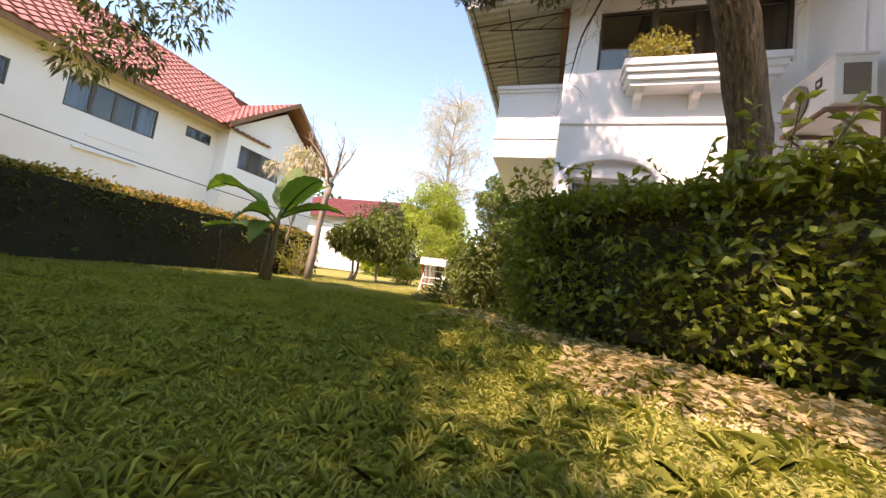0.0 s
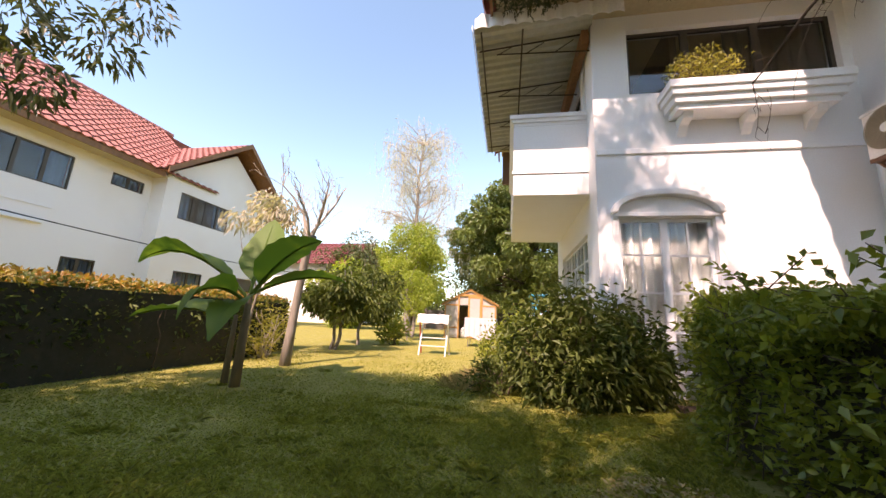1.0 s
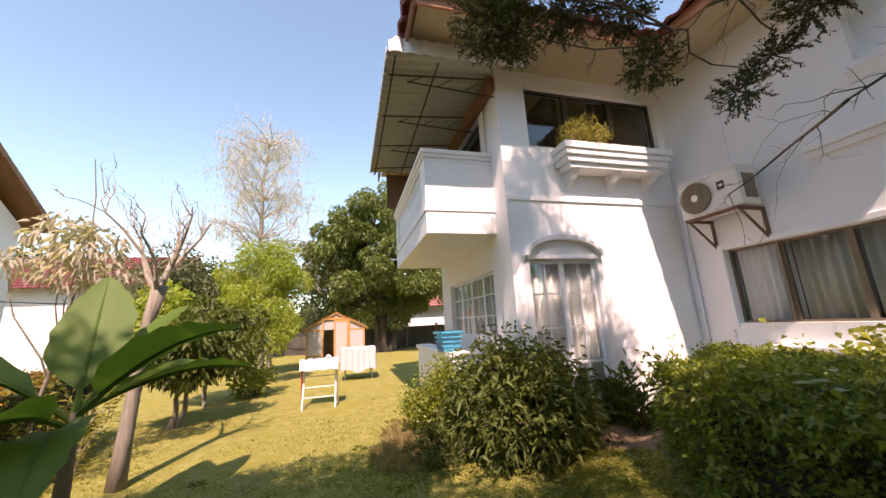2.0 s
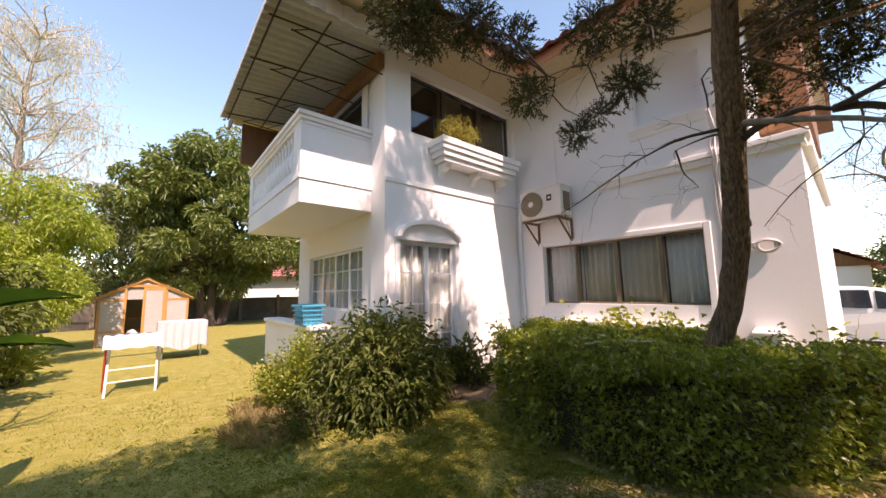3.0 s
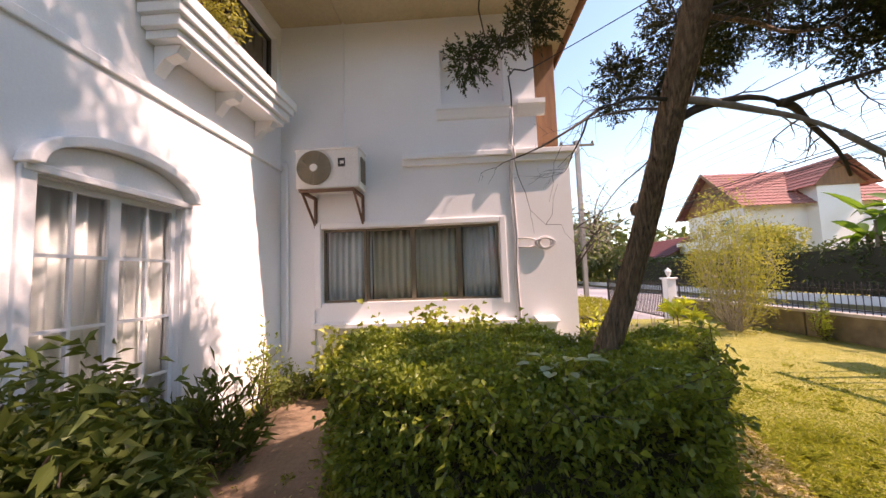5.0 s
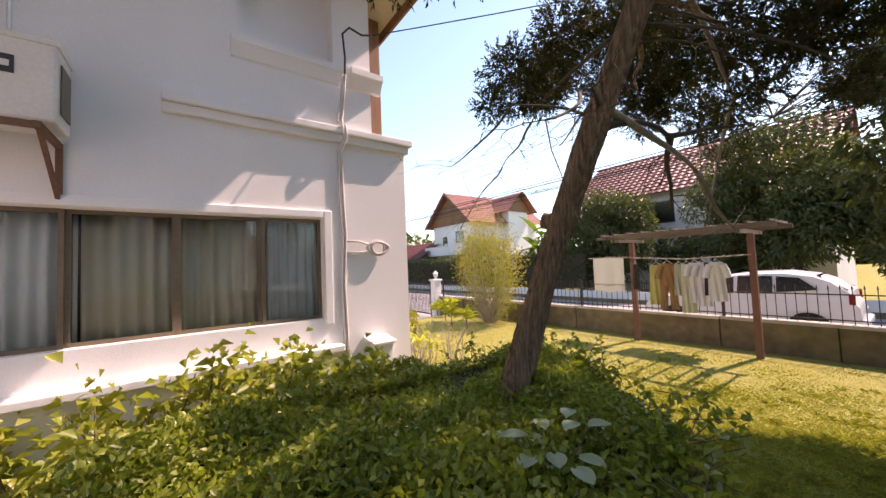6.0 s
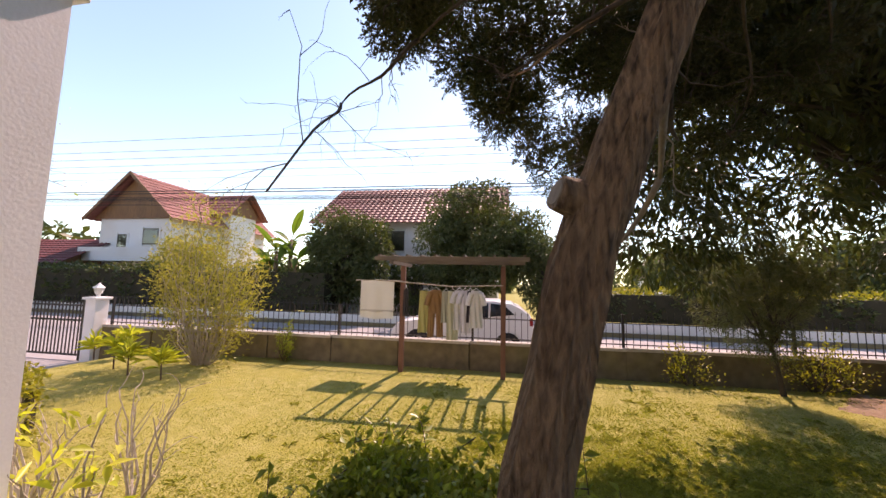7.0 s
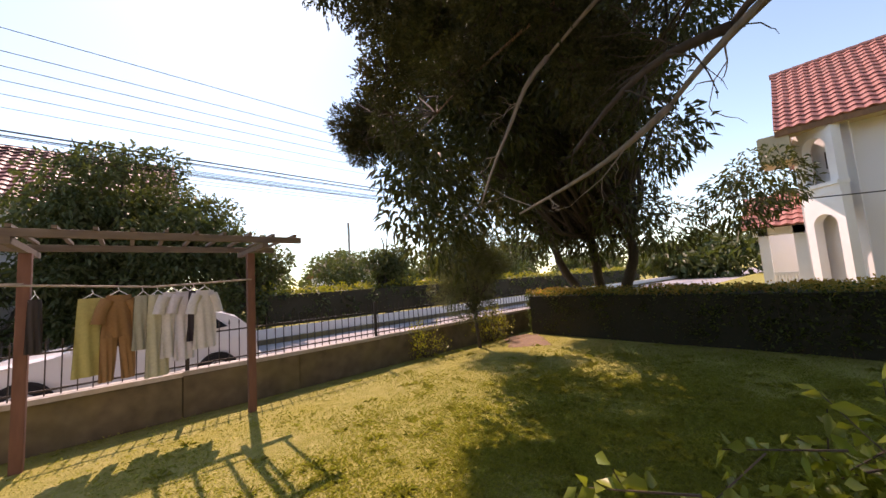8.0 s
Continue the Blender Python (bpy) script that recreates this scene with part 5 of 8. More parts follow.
    lobes = [(1.44, 3.44, 3.17, 0.13, 0.13, 0.14), (1.5, 3.2, 3.32, 0.12, 0.12, 0.12), (1.55, 2.9, 3.53, 0.2, 0.2, 0.17), (0.54, 3.4, 3.24, 0.15, 0.15, 0.16), (0.18, 3.75, 3.98, 0.24, 0.24, 0.2), (0.5, 3.5, 3.82, 0.2, 0.2, 0.16), (-0.42, 4.03, 4.05, 0.30, 0.30, 0.36), (-0.22, 3.92, 3.86, 0.2, 0.2, 0.24), (-0.3, 3.95, 4.42, 0.4, 0.38, 0.34), (0.85, 2.9, 3.75, 0.22, 0.22, 0.18), (1.25, 2.6, 3.85, 0.2, 0.2, 0.16),
             (1.25, -0.60, 2.98, 0.19, 0.19, 0.27), (1.40, -0.42, 3.22, 0.22, 0.22, 0.24), (1.76, 0.16, 3.30, 0.25, 0.25, 0.26), (1.55, -0.15, 3.50, 0.28, 0.28, 0.28), (1.85, -0.20, 3.72, 0.32, 0.32, 0.32), (2.05, 0.35, 3.72, 0.30, 0.30, 0.28), (2.5, 0.65, 4.05, 0.34, 0.34, 0.32), (1.06, 0.0, 3.12, 0.20, 0.20, 0.20), (1.45, 0.25, 3.72, 0.28, 0.28, 0.26), (1.0, 0.3, 3.9, 0.34, 0.34, 0.3),
             (2.29, 1.97, 3.17, 0.13, 0.13, 0.13), (1.95, 2.1, 3.28, 0.2, 0.2, 0.17), (2.3, 1.55, 3.34, 0.2, 0.2, 0.18), (2.07, 1.39, 3.46, 0.25, 0.25, 0.22), (2.46, 0.94, 3.64, 0.27, 0.27, 0.24), (1.65, 1.75, 3.55, 0.24, 0.24, 0.2), (1.55, 1.2, 3.75, 0.28, 0.28, 0.26),
             (0.83, 0.80, 3.23, 0.2, 0.2, 0.13), (0.40, 0.80, 3.15, 0.22, 0.22, 0.12), (0.26, 0.72, 2.78, 0.16, 0.16, 0.09), (0.70, 0.80, 2.92, 0.14, 0.14, 0.1), (0.05, 0.85, 3.12, 0.22, 0.22, 0.12), (0.55, 0.45, 3.42, 0.26, 0.26, 0.15), (1.1, 0.5, 3.40, 0.22, 0.22, 0.15), (-0.2, 0.75, 3.3, 0.24, 0.24, 0.14), (1.25, 1.45, 3.45, 0.22, 0.22, 0.16),
             (0.25, -0.2, 4.3, 0.42, 0.42, 0.4), (-0.15, 0.2, 4.4, 0.42, 0.42, 0.4), (0.3, 0.45, 3.9, 0.34, 0.34, 0.3), (0.1, -0.6, 4.7, 0.42, 0.42, 0.4), (0.5, 0.1, 4.7, 0.4, 0.4, 0.4), (1.6, 0.3, 4.2, 0.36, 0.36, 0.36), (0.95, 1.5, 3.85, 0.26, 0.26, 0.24),
             (0.4, 1.2, 3.7, 0.36, 0.34, 0.3), (-0.3, 1.4, 3.95, 0.38, 0.36, 0.3), (2.2, 0.1, 4.5, 0.4, 0.4, 0.36), (1.9, -0.5, 4.3, 0.38, 0.38, 0.36)]
    lobes += lobes_in(9, (0.1, -2.9, 3.9), (0.5, 0.45, 0.45), 0.30, 0.8)
    lobes += lobes_in(10, (0.3, -1.1, 4.95), (0.5, 0.4, 0.6), 0.34, 0.8)
    lobes += lobes_in(30, (0.6, 1.7, 5.5), (1.5, 1.6, 1.6), 0.36, 0.8)
    lobes += lobes_in(20, (0.25, 1.7, 8.1), (0.8, 0.6, 1.5), 0.34, 0.9)
    g = Geo()
    nodes = [Vector(q) for w in ways[4:] for q in w[3:]] + [q for q in fine if q.z > 3.4]
    for l in lobes:
        c = Vector(l[:3])
        base = min(nodes, key=lambda q: (q - c).length + max(0, q.z - c.z))
        q = limb(tuple(base), l[:3], 0.05, 0.14, 6)
        g.tube(q, taper(0.008, 0.004, 6), 6, False)
        twigs(g, q, 0.004, 3, 0.25, 0.7, 0.0, 2)
    for l in lobes:
        for d in ball(7):
            e = (l[0] + d[0] * l[3], l[1] + d[1] * l[4], l[2] + d[2] * l[5])
            g.tube(limb(l[:3], e, 0.05, 0.1, 4), taper(0.008, 0.003, 4), 4, False)
    tagged(part("twig_mass", g, BARK_DARK, t), kind="stuff")
    # sprays: short scale leaves along many little shoots
    L = np.array(lobes)
    m = 30000
    share = L[:, 3] ** 2 * np.where(L[:, 2] < 4.45, 2.4, 0.8)
    k = rng.choice(len(L), m, p=share / share.sum())
    d = ball(m)
    start = L[k, :3] + d * L[k, 3:6] * (rng.uniform(0.05, 0.9, m) ** 0.55)[:, None]
    ax = unit(d * 0.8 + ball(m) * 0.7 + np.array([0, 0, 0.1]))
    per = 15
    s = np.linspace(0, 0.12, per)
    pos = (start[:, None, :] + ax[:, None, :] * s[None, :, None]).reshape(-1, 3)
    way = np.repeat(ax, per, 0) * 0.9 + ball(m * per) * 0.8
    part("foliage", leaf_mesh("foliage", pos, way, 0.032, 0.0135, 0.05), CONIFER, t, "dark drooping scale-leaved sprays")


conifer()


# ---- garden: broad trees ----
def broad_tree(name, at, label, stems, lobes, leaves, leaf_m, length, width, bark, r0=0.12, droop=0.3, hang=0.3, branches=30, category="tree", shell=0.45, fork=None):
    t = thing(name, at, label, category)
    L = np.array(lobes)
    g = Geo()
    c = L[:, :3].mean(0)
    fk = fork or 0.45
    tops = []
    for dx, dy in stems:
        e = (at[0] + dx + (c[0] - at[0]) * 0.3, at[1] + dy + (c[1] - at[1]) * 0.3, at[2] + (c[2] - at[2]) * fk)
        q = limb((at[0] + dx * 0.4, at[1] + dy * 0.4, at[2] - 0.05), e, 0, 0.06, 8)
        g.tube(q, taper(r0, r0 * 0.6, 8), 10, False, 0.04)
        tops.append(q[-1])
        q2 = limb(e, tuple(c + np.array([dx, dy, (c[2] - at[2]) * 0.5])), 0, 0.08, 6)
        g.tube(q2, taper(r0 * 0.6, r0 * 0.15, 6), 8, False)
    part("trunk", g, bark, t, smooth=True)
    g = Geo()
    for l in lobes[:branches]:
        b = tops[rng.integers(0, len(tops))]
        q = limb(b, l[:3], 0.06, 0.10, 7)
        g.tube(q, taper(r0 * 0.4, r0 * 0.08, 7), 6, False)
        twigs(g, q, r0 * 0.08, 4, 0.7 * l[3], 0.6, 0.0, 2)
    tagged(part("branch_mass", g, bark, t), kind="stuff")
    pos, d = crown_points(leaves, lobes, shell)
    pos[:, 2] = np.maximum(pos[:, 2], at[2] + 0.1)
    way = d * 0.6 + ball(leaves) * 0.7 - np.array([0, 0, hang])
    part("crown", leaf_mesh("crown", pos, way, length, width, droop), leaf_m, t)
    return t


lb = lobes_in(90, (-3.3, -1.8, 5.8), (2.35, 3.1, 2.7), 0.62, 0.85)
lb += lobes_in(16, (-1.2, -1.9, 5.7), (1.0, 1.6, 1.1), 0.5, 0.85)
lb += lobes_in(5, (-0.6, -3.0, 5.4), (0.5, 0.7, 0.6), 0.36, 0.85)
lb += lobes_in(46, (-6.0, -2.7, 4.9), (2.4, 2.4, 2.6), 0.85, 0.85)
lb += [(-4.6, -3.2, 2.5, 0.9, 0.7, 0.6), (-3.0, -3.4, 3.0, 0.8, 0.7, 0.7), (-6.8, -0.8, 2.5, 0.9, 0.9, 0.7), (-7.0, 0.6, 2.8, 0.9, 0.8, 0.7), (-2.0, -3.6, 3.5, 0.8, 0.7, 0.8), (-3.4, 0.2, 3.6, 0.8, 0.7, 0.6), (-6.4, -2.4, 2.4, 0.9, 0.8, 0.7), (-1.6, -3.4, 4.4, 0.7, 0.7, 0.8), (-8.2, 1.0, 3.4, 1.0, 0.9, 0.8), (-8.0, -2.0, 2.5, 1.0, 0.9, 0.7), (-1.2, -2.6, 3.4, 0.6, 0.6, 0.6), (-2.4, -2.0, 3.1, 0.6, 0.6, 0.5), (-5.0, -1.0, 2.8, 0.8, 0.8, 0.6),
       (-1.0, -3.1, 4.5, 0.55, 0.55, 0.5), (-1.5, -3.6, 4.3, 0.6, 0.55, 0.5), (-1.05, -2.2, 4.9, 0.55, 0.55, 0.5), (-1.9, -4.0, 4.0, 0.6, 0.5, 0.5), (-0.9, -1.4, 4.9, 0.5, 0.5, 0.45), (-1.3, -2.8, 5.4, 0.55, 0.55, 0.5), (-1.15, -0.8, 5.3, 0.5, 0.5, 0.45), (-1.3, -1.9, 5.9, 0.5, 0.5, 0.5),
       (0.15, -1.9, 2.5, 0.42, 0.4, 0.4), (-0.4, -2.1, 2.2, 0.5, 0.45, 0.42), (-0.9, -2.3, 2.6, 0.55, 0.5, 0.45), (-0.3, -2.0, 3.2, 0.55, 0.5, 0.5), (-1.2, -2.5, 2.0, 0.5, 0.45, 0.45), (-1.7, -2.7, 2.7, 0.6, 0.5, 0.5), (0.2, -1.9, 3.0, 0.38, 0.38, 0.36), (-1.0, -2.3, 3.6, 0.6, 0.55, 0.5), (-0.2, -2.2, 3.9, 0.5, 0.5, 0.45),
       (-6.2, 3.9, 3.4, 0.5, 0.4, 0.38), (-6.2, 3.6, 4.0, 0.55, 0.45, 0.42), (-6.2, 4.5, 4.4, 0.5, 0.45, 0.4), (-6.2, 4.9, 5.3, 0.45, 0.4, 0.4), (-6.3, 3.4, 3.0, 0.42, 0.32, 0.36), (-6.4, 3.6, 4.8, 0.6, 0.5, 0.45)]
broad_tree("shade_tree", (-7.7, -2.7, 0), "large dark shade tree with several stems and drooping leaves", [(0, 1.0), (0.2, 0.1), (0.0, -1.1)], lb, 76000, DARK_LEAF, 0.16, 0.052, BARK_DARK, 0.17, 0.3, 0.35, 150)
broad_tree("young_pine", (-2.9, -3.55, 0), "thin young tree with feathery grey-green foliage by the wall", [(0.1, 0)], lobes_in(26, (-2.5, -3.4, 1.75), (0.95, 0.6, 0.95), 0.3, 1.0), 17000, YOUNG_PINE, 0.10, 0.012, BARK_DARK, 0.045, 0.1, 0.0, 14)
def soil_mound(name, centre, half, turn, height, label, litter, earth=None):
    """A low uneven patch of earth that sinks into the lawn at its rim, with dry leaf litter."""
    ca, sa = math.cos(turn), math.sin(turn)
    rows = []
    for i in range(31):
        row = []
        for j in range(61):
            u, v = 2 * j / 60 - 1, 2 * i / 30 - 1
            x, y = centre[0] + ca * u * half[0] - sa * v * half[1], centre[1] + sa * u * half[0] + ca * v * half[1]
            d = max(abs(u), abs(v)) ** 2 + 0.45 * noise.noise((x * 2.6, y * 2.6, 1.0))
            row.append((x, y, lawn_z(x, y) + height * (0.85 - d) + 0.012 * noise.noise((x * 14, y * 14, 2.0)) - (0.05 if max(abs(u), abs(v)) > 0.97 else 0)))
        rows.append(row)
    m = tagged(part(name, Geo().sheet(rows), earth or SOIL, smooth=True), label, "soil", kind="structure")
    n = litter
    u, v = rng.uniform(-0.95, 0.95, n), rng.uniform(-0.95, 0.95, n)
    pos = np.stack([centre[0] + ca * u * half[0] - sa * v * half[1], centre[1] + sa * u * half[0] + ca * v * half[1], np.zeros(n)], 1)
    pos[:, 2] = np.array([lawn_z(q[0], q[1]) for q in pos]) + rng.uniform(0.012, 0.04, n)
    way = rng.normal(size=(n, 3))
    way[:, 2] *= 0.15
    tagged(part("leaf_litter", leaf_mesh("leaf_litter", pos, way, 0.038, 0.013, 0.0), DRY, m), "scattered dry leaves and clippings", kind="stuff")


soil_mound("soil_patch", (-4.05, -3.2), (0.85, 0.5), 0.75, 0.03, "bare brown soil patch beside the garden wall", 120)
soil_mound("soil_bed", (2.5, 5.35), (1.5, 0.75), 0.1, 0.06, "brown earth bed with dry leaves along the house", 500)
soil_mound("hedge_bed", (0.55, 2.5), (1.0, 0.18), -0.86, 0.014, "brown earth with dry clippings round the hedge", 1800, LITTER)
soil_mound("hedge_bed", (1.6, 1.52), (0.8, 0.2), -0.35, 0.016, "brown earth with dry clippings round the hedge", 2400, LITTER)
e = thing("earth_edging", (1.5, 4.9, 0.03), "row of old bricks edging the earth bed", "edging")
for k in range(14):
    a = Matrix.Translation((1.0 + 0.185 * k, 4.72 + 0.028 * k + 0.01 * math.sin(k * 2.3), 0.03)) @ Matrix.Rotation(0.15 + 0.05 * math.sin(k * 1.7), 4, 'Z')
    part("brick", Geo().box(-0.085, 0.085, -0.04, 0.04, -0.04, 0.03, a), SOIL, e)

# banana plants
def banana(name, at, stems, leaves, label):
    t = thing(name, at, label, "banana plant")
    for x, y, h, r in stems:
        part("stalk", Geo().tube([(x, y, -0.03), (x, y + 0.01, h * 0.5), (x + 0.02, y, h)], [r * 1.25, r, r * 0.65], 12), surface("banana_stalk" + str(len(bpy.data.materials)), (0.25, 0.16, 0.085), (0.15, 0.10, 0.06), (0.28, 0.27, 0.10), 0.6, 18, 3, 0.2, stretch=(1, 1, 0.2)), t, "brown sheathed stalk", smooth=True)
    for (bx, by, bz), az, rise, ln, wd, bend in leaves:
        rows = []
        n = 16
        ca, sa = math.cos(radians(az)), math.sin(radians(az))
        for i in range(n + 1):
            s = i / n
            out = ln * (s if bend <= 0.01 else math.sin(s * bend) / bend)
            up = rise * s * ln - bend * 0.75 * s * s * ln
            w = 0.0 if s < 0.14 else wd * math.sin(math.pi * min(1, (s - 0.14) / 0.86) ** 0.62) ** 0.8
            w = max(w, 0.012)
            tw = 0.25 * math.sin(s * 3 + az)
            row = []
            for j in (-1.0, -0.55, 0.0, 0.55, 1.0):
                ww = w * j * (1 + 0.05 * math.sin(i * 2.1 + j * 3))
                row.append((bx + ca * out - sa * ww, by + sa * out + ca * ww, bz + up + abs(j) * w * 0.28 + ww * tw + (0.012 * math.sin(i * 2.7) if abs(j) == 1 else 0)))
            rows.append(row)
        ob = part("leaf", Geo().sheet(rows), BANANA, t, smooth=True)
        rib = Geo().tube([(r[2][0], r[2][1], r[2][2] - 0.008) for r in rows], taper(0.022, 0.004, n + 1), 6, False)
        part("midrib", rib, BANANA, ob, "pale midrib")


banana("banana_plant", (-3.43, 4.79, 0), [(-3.43, 4.79, 1.0, 0.045), (-3.62, 4.85, 0.75, 0.032)],
       [((-3.43, 4.79, 0.95), 200, 1.05, 1.45, 0.27, 1.1), ((-3.43, 4.79, 0.98), 14, 0.62, 1.15, 0.23, 0.6), ((-3.42, 4.79, 1.0), 110, 2.3, 0.5, 0.24, 0.4), ((-3.42, 4.81, 1.0), 60, 1.3, 0.75, 0.22, 0.4),
        ((-3.45, 4.77, 0.92), 245, 0.75, 0.85, 0.27, 1.35), ((-3.62, 4.85, 0.72), 205, 0.35, 1.05, 0.23, 0.5), ((-3.4, 4.79, 0.98), 335, 0.85, 1.3, 0.22, 0.6), ((-3.5, 4.82, 0.9), 290, 0.2, 0.8, 0.19, 0.9)], "young banana plant with broad arching leaves")

# lopped tree with bare shoots, and fruit trees behind
t = thing("lopped_tree", (-3.85, 6.27, 0), "pollarded grey tree with bare shoots", "tree")
g = Geo()
q = [(-3.85, 6.27, -0.05), (-3.83, 6.29, 0.5), (-3.80, 6.30, 1.1), (-3.76, 6.32, 1.7), (-3.70, 6.33, 2.05)]
g.tube(q, [0.085, 0.068, 0.06, 0.062, 0.075], 12, True, 0.10)
part("trunk", g, BARK_GREY, t, smooth=True)
g = Geo()
for a, hgt in ((0.2, 2.9), (1.5, 3.1), (2.6, 2.8), (3.6, 3.0), (4.8, 2.7), (5.6, 2.9)):
    q = limb((-3.72, 6.33, 1.95), (-3.72 + 0.5 * math.cos(a), 6.33 + 0.5 * math.sin(a), hgt), 0.05, 0.12, 6)
    g.tube(q, taper(0.03, 0.006, 6), 6, False)
    twigs(g, q, 0.007, 6, 0.5, 0.5, -0.4, 2)
tagged(part("shoot_mass", g, PALE_TWIG, t, "thin bare shoots"), kind="stuff")
broad_tree("light_leaf_tree", (-4.9, 6.6, 0), "slender tree with drooping pale leaves", [(0.1, 0.0)], [(-4.5, 6.5, 2.55, 0.35, 0.3, 0.25), (-4.9, 6.7, 2.75, 0.35, 0.3, 0.25), (-4.3, 6.6, 2.2, 0.3, 0.25, 0.2), (-5.2, 6.4, 2.35, 0.3, 0.3, 0.2), (-4.7, 6.5, 2.3, 0.3, 0.3, 0.2)], 900, WILLOW, 0.12, 0.035, BARK_GREY, 0.03, 0.4, 0.6, 5)
broad_tree("fruit_tree", (-4.4, 8.7, 0), "low dark glossy fruit tree on the lawn", [(0, 0), (0.1, 0.1)], lobes_in(16, (-4.3, 8.7, 1.25), (0.75, 0.65, 0.5), 0.35, 0.8), 3600, MANGO, 0.16, 0.055, BARK_GREY, 0.05, 0.3, 0.3, 16)
broad_tree("fruit_tree", (-4.5, 10.4, 0), "low dark glossy fruit tree on the lawn", [(0, 0)], lobes_in(18, (-4.4, 10.4, 1.45), (0.9, 0.8, 0.7), 0.4, 0.8), 4200, MANGO, 0.17, 0.055, BARK_GREY, 0.05, 0.3, 0.3, 18)
shrub("loquat_bush", (-3.75, 11.2, 0.0), (0.45, 0.45, 0.8), "bright leafy young tree on the lawn", 500, BROAD, 0.2, 0.06, 14, 0.3, 0.2)
shrub("dry_bush", (-4.7, 6.9, 0.0), (0.5, 0.6, 0.9), "dry straw-coloured bush by the hedge", 1500, YELLOWISH, 0.10, 0.014, 20, 0.3, 0.2, PALE_TWIG)
broad_tree("lime_tree", (-4.4, 15.0, 0), "small bright lime-green feathery tree", [(0.0, 0.0), (0.2, 0.1)], lobes_in(34, (-4.4, 15, 3.0), (1.5, 1.3, 1.4), 0.5, 0.7), 15000, LIME, 0.13, 0.04, BARK_GREY, 0.09, 0.3, 0.25, 30)
broad_tree("lime_tree", (-3.95, 13.2, 0), "small bright lime-green feathery tree", [(0.0, 0.0)], lobes_in(14, (-4.0, 13.2, 1.7), (0.75, 0.6, 0.85), 0.35, 0.8), 3600, LIME, 0.11, 0.035, BARK_GREY, 0.03, 0.3, 0.2, 14)
broad_tree("mango_tree", (0.4, 22.0, 0), "dense round mango tree behind the garden shed", [(0, 0), (0.8, 0.2), (-0.7, 0.1)], lobes_in(210, (0.6, 22.0, 5.5), (4.5, 3.4, 4.3), 0.62, 0.62), 62000, MANGO_FAR, 0.27, 0.085, BARK_DARK, 0.22, 0.3, 0.0, 60, shell=0.72)


def wispy_tree():
    at = (-6.2, 21.0, 0)
    t = thing("wispy_tree", at, "tall airy tree with drooping pale twigs", "tree")
    g = Geo()
    q = limb((at[0], at[1], -0.1), (at[0] + 0.3, at[1], 11.5), 0, 0.02, 12)
    g.tube(q, taper(0.22, 0.03, 12), 10, False)
    part("trunk", g, BARK_GREY, t, smooth=True)
    g = Geo()
    tips = []
    for k in range(85):
        i = rng.integers(4, 12)
        a = rng.uniform(0, 6.28)
        ln = rng.uniform(1.8, 4.2) * (1.3 - 0.07 * i)
        p = limb(q[i], (q[i][0] + ln * math.cos(a), q[i][1] + ln * math.sin(a), q[i][2] + rng.uniform(0.2, 2.0)), 0.1, 0.08, 7)
        g.tube(p, taper(0.035, 0.008, 7), 5, False)
        twigs(g, p, 0.009, 6, 0.9, 0.5, 0.5, 2)
        tips += p[2:]
    tagged(part("branch_mass", g, PALE_TWIG, t), kind="stuff")
    T = np.array(tips)
    n = 15000
    s = T[rng.integers(0, len(T), n // 6)]
    s = s + rng.normal(size=s.shape) * 0.3
    hang = np.linspace(0, 1.0, 6)
    pos = (s[:, None, :] + np.array([0, 0, -1.0])[None, None, :] * hang[None, :, None] * rng.uniform(0.4, 1.0, len(s))[:, None, None]).reshape(-1, 3)
    part("crown", leaf_mesh("crown", pos, rng.normal(size=pos.shape) * 0.35 - np.array([0, 0, 1.0]), 0.22, 0.025, 0.0), WILLOW, t)


wispy_tree()


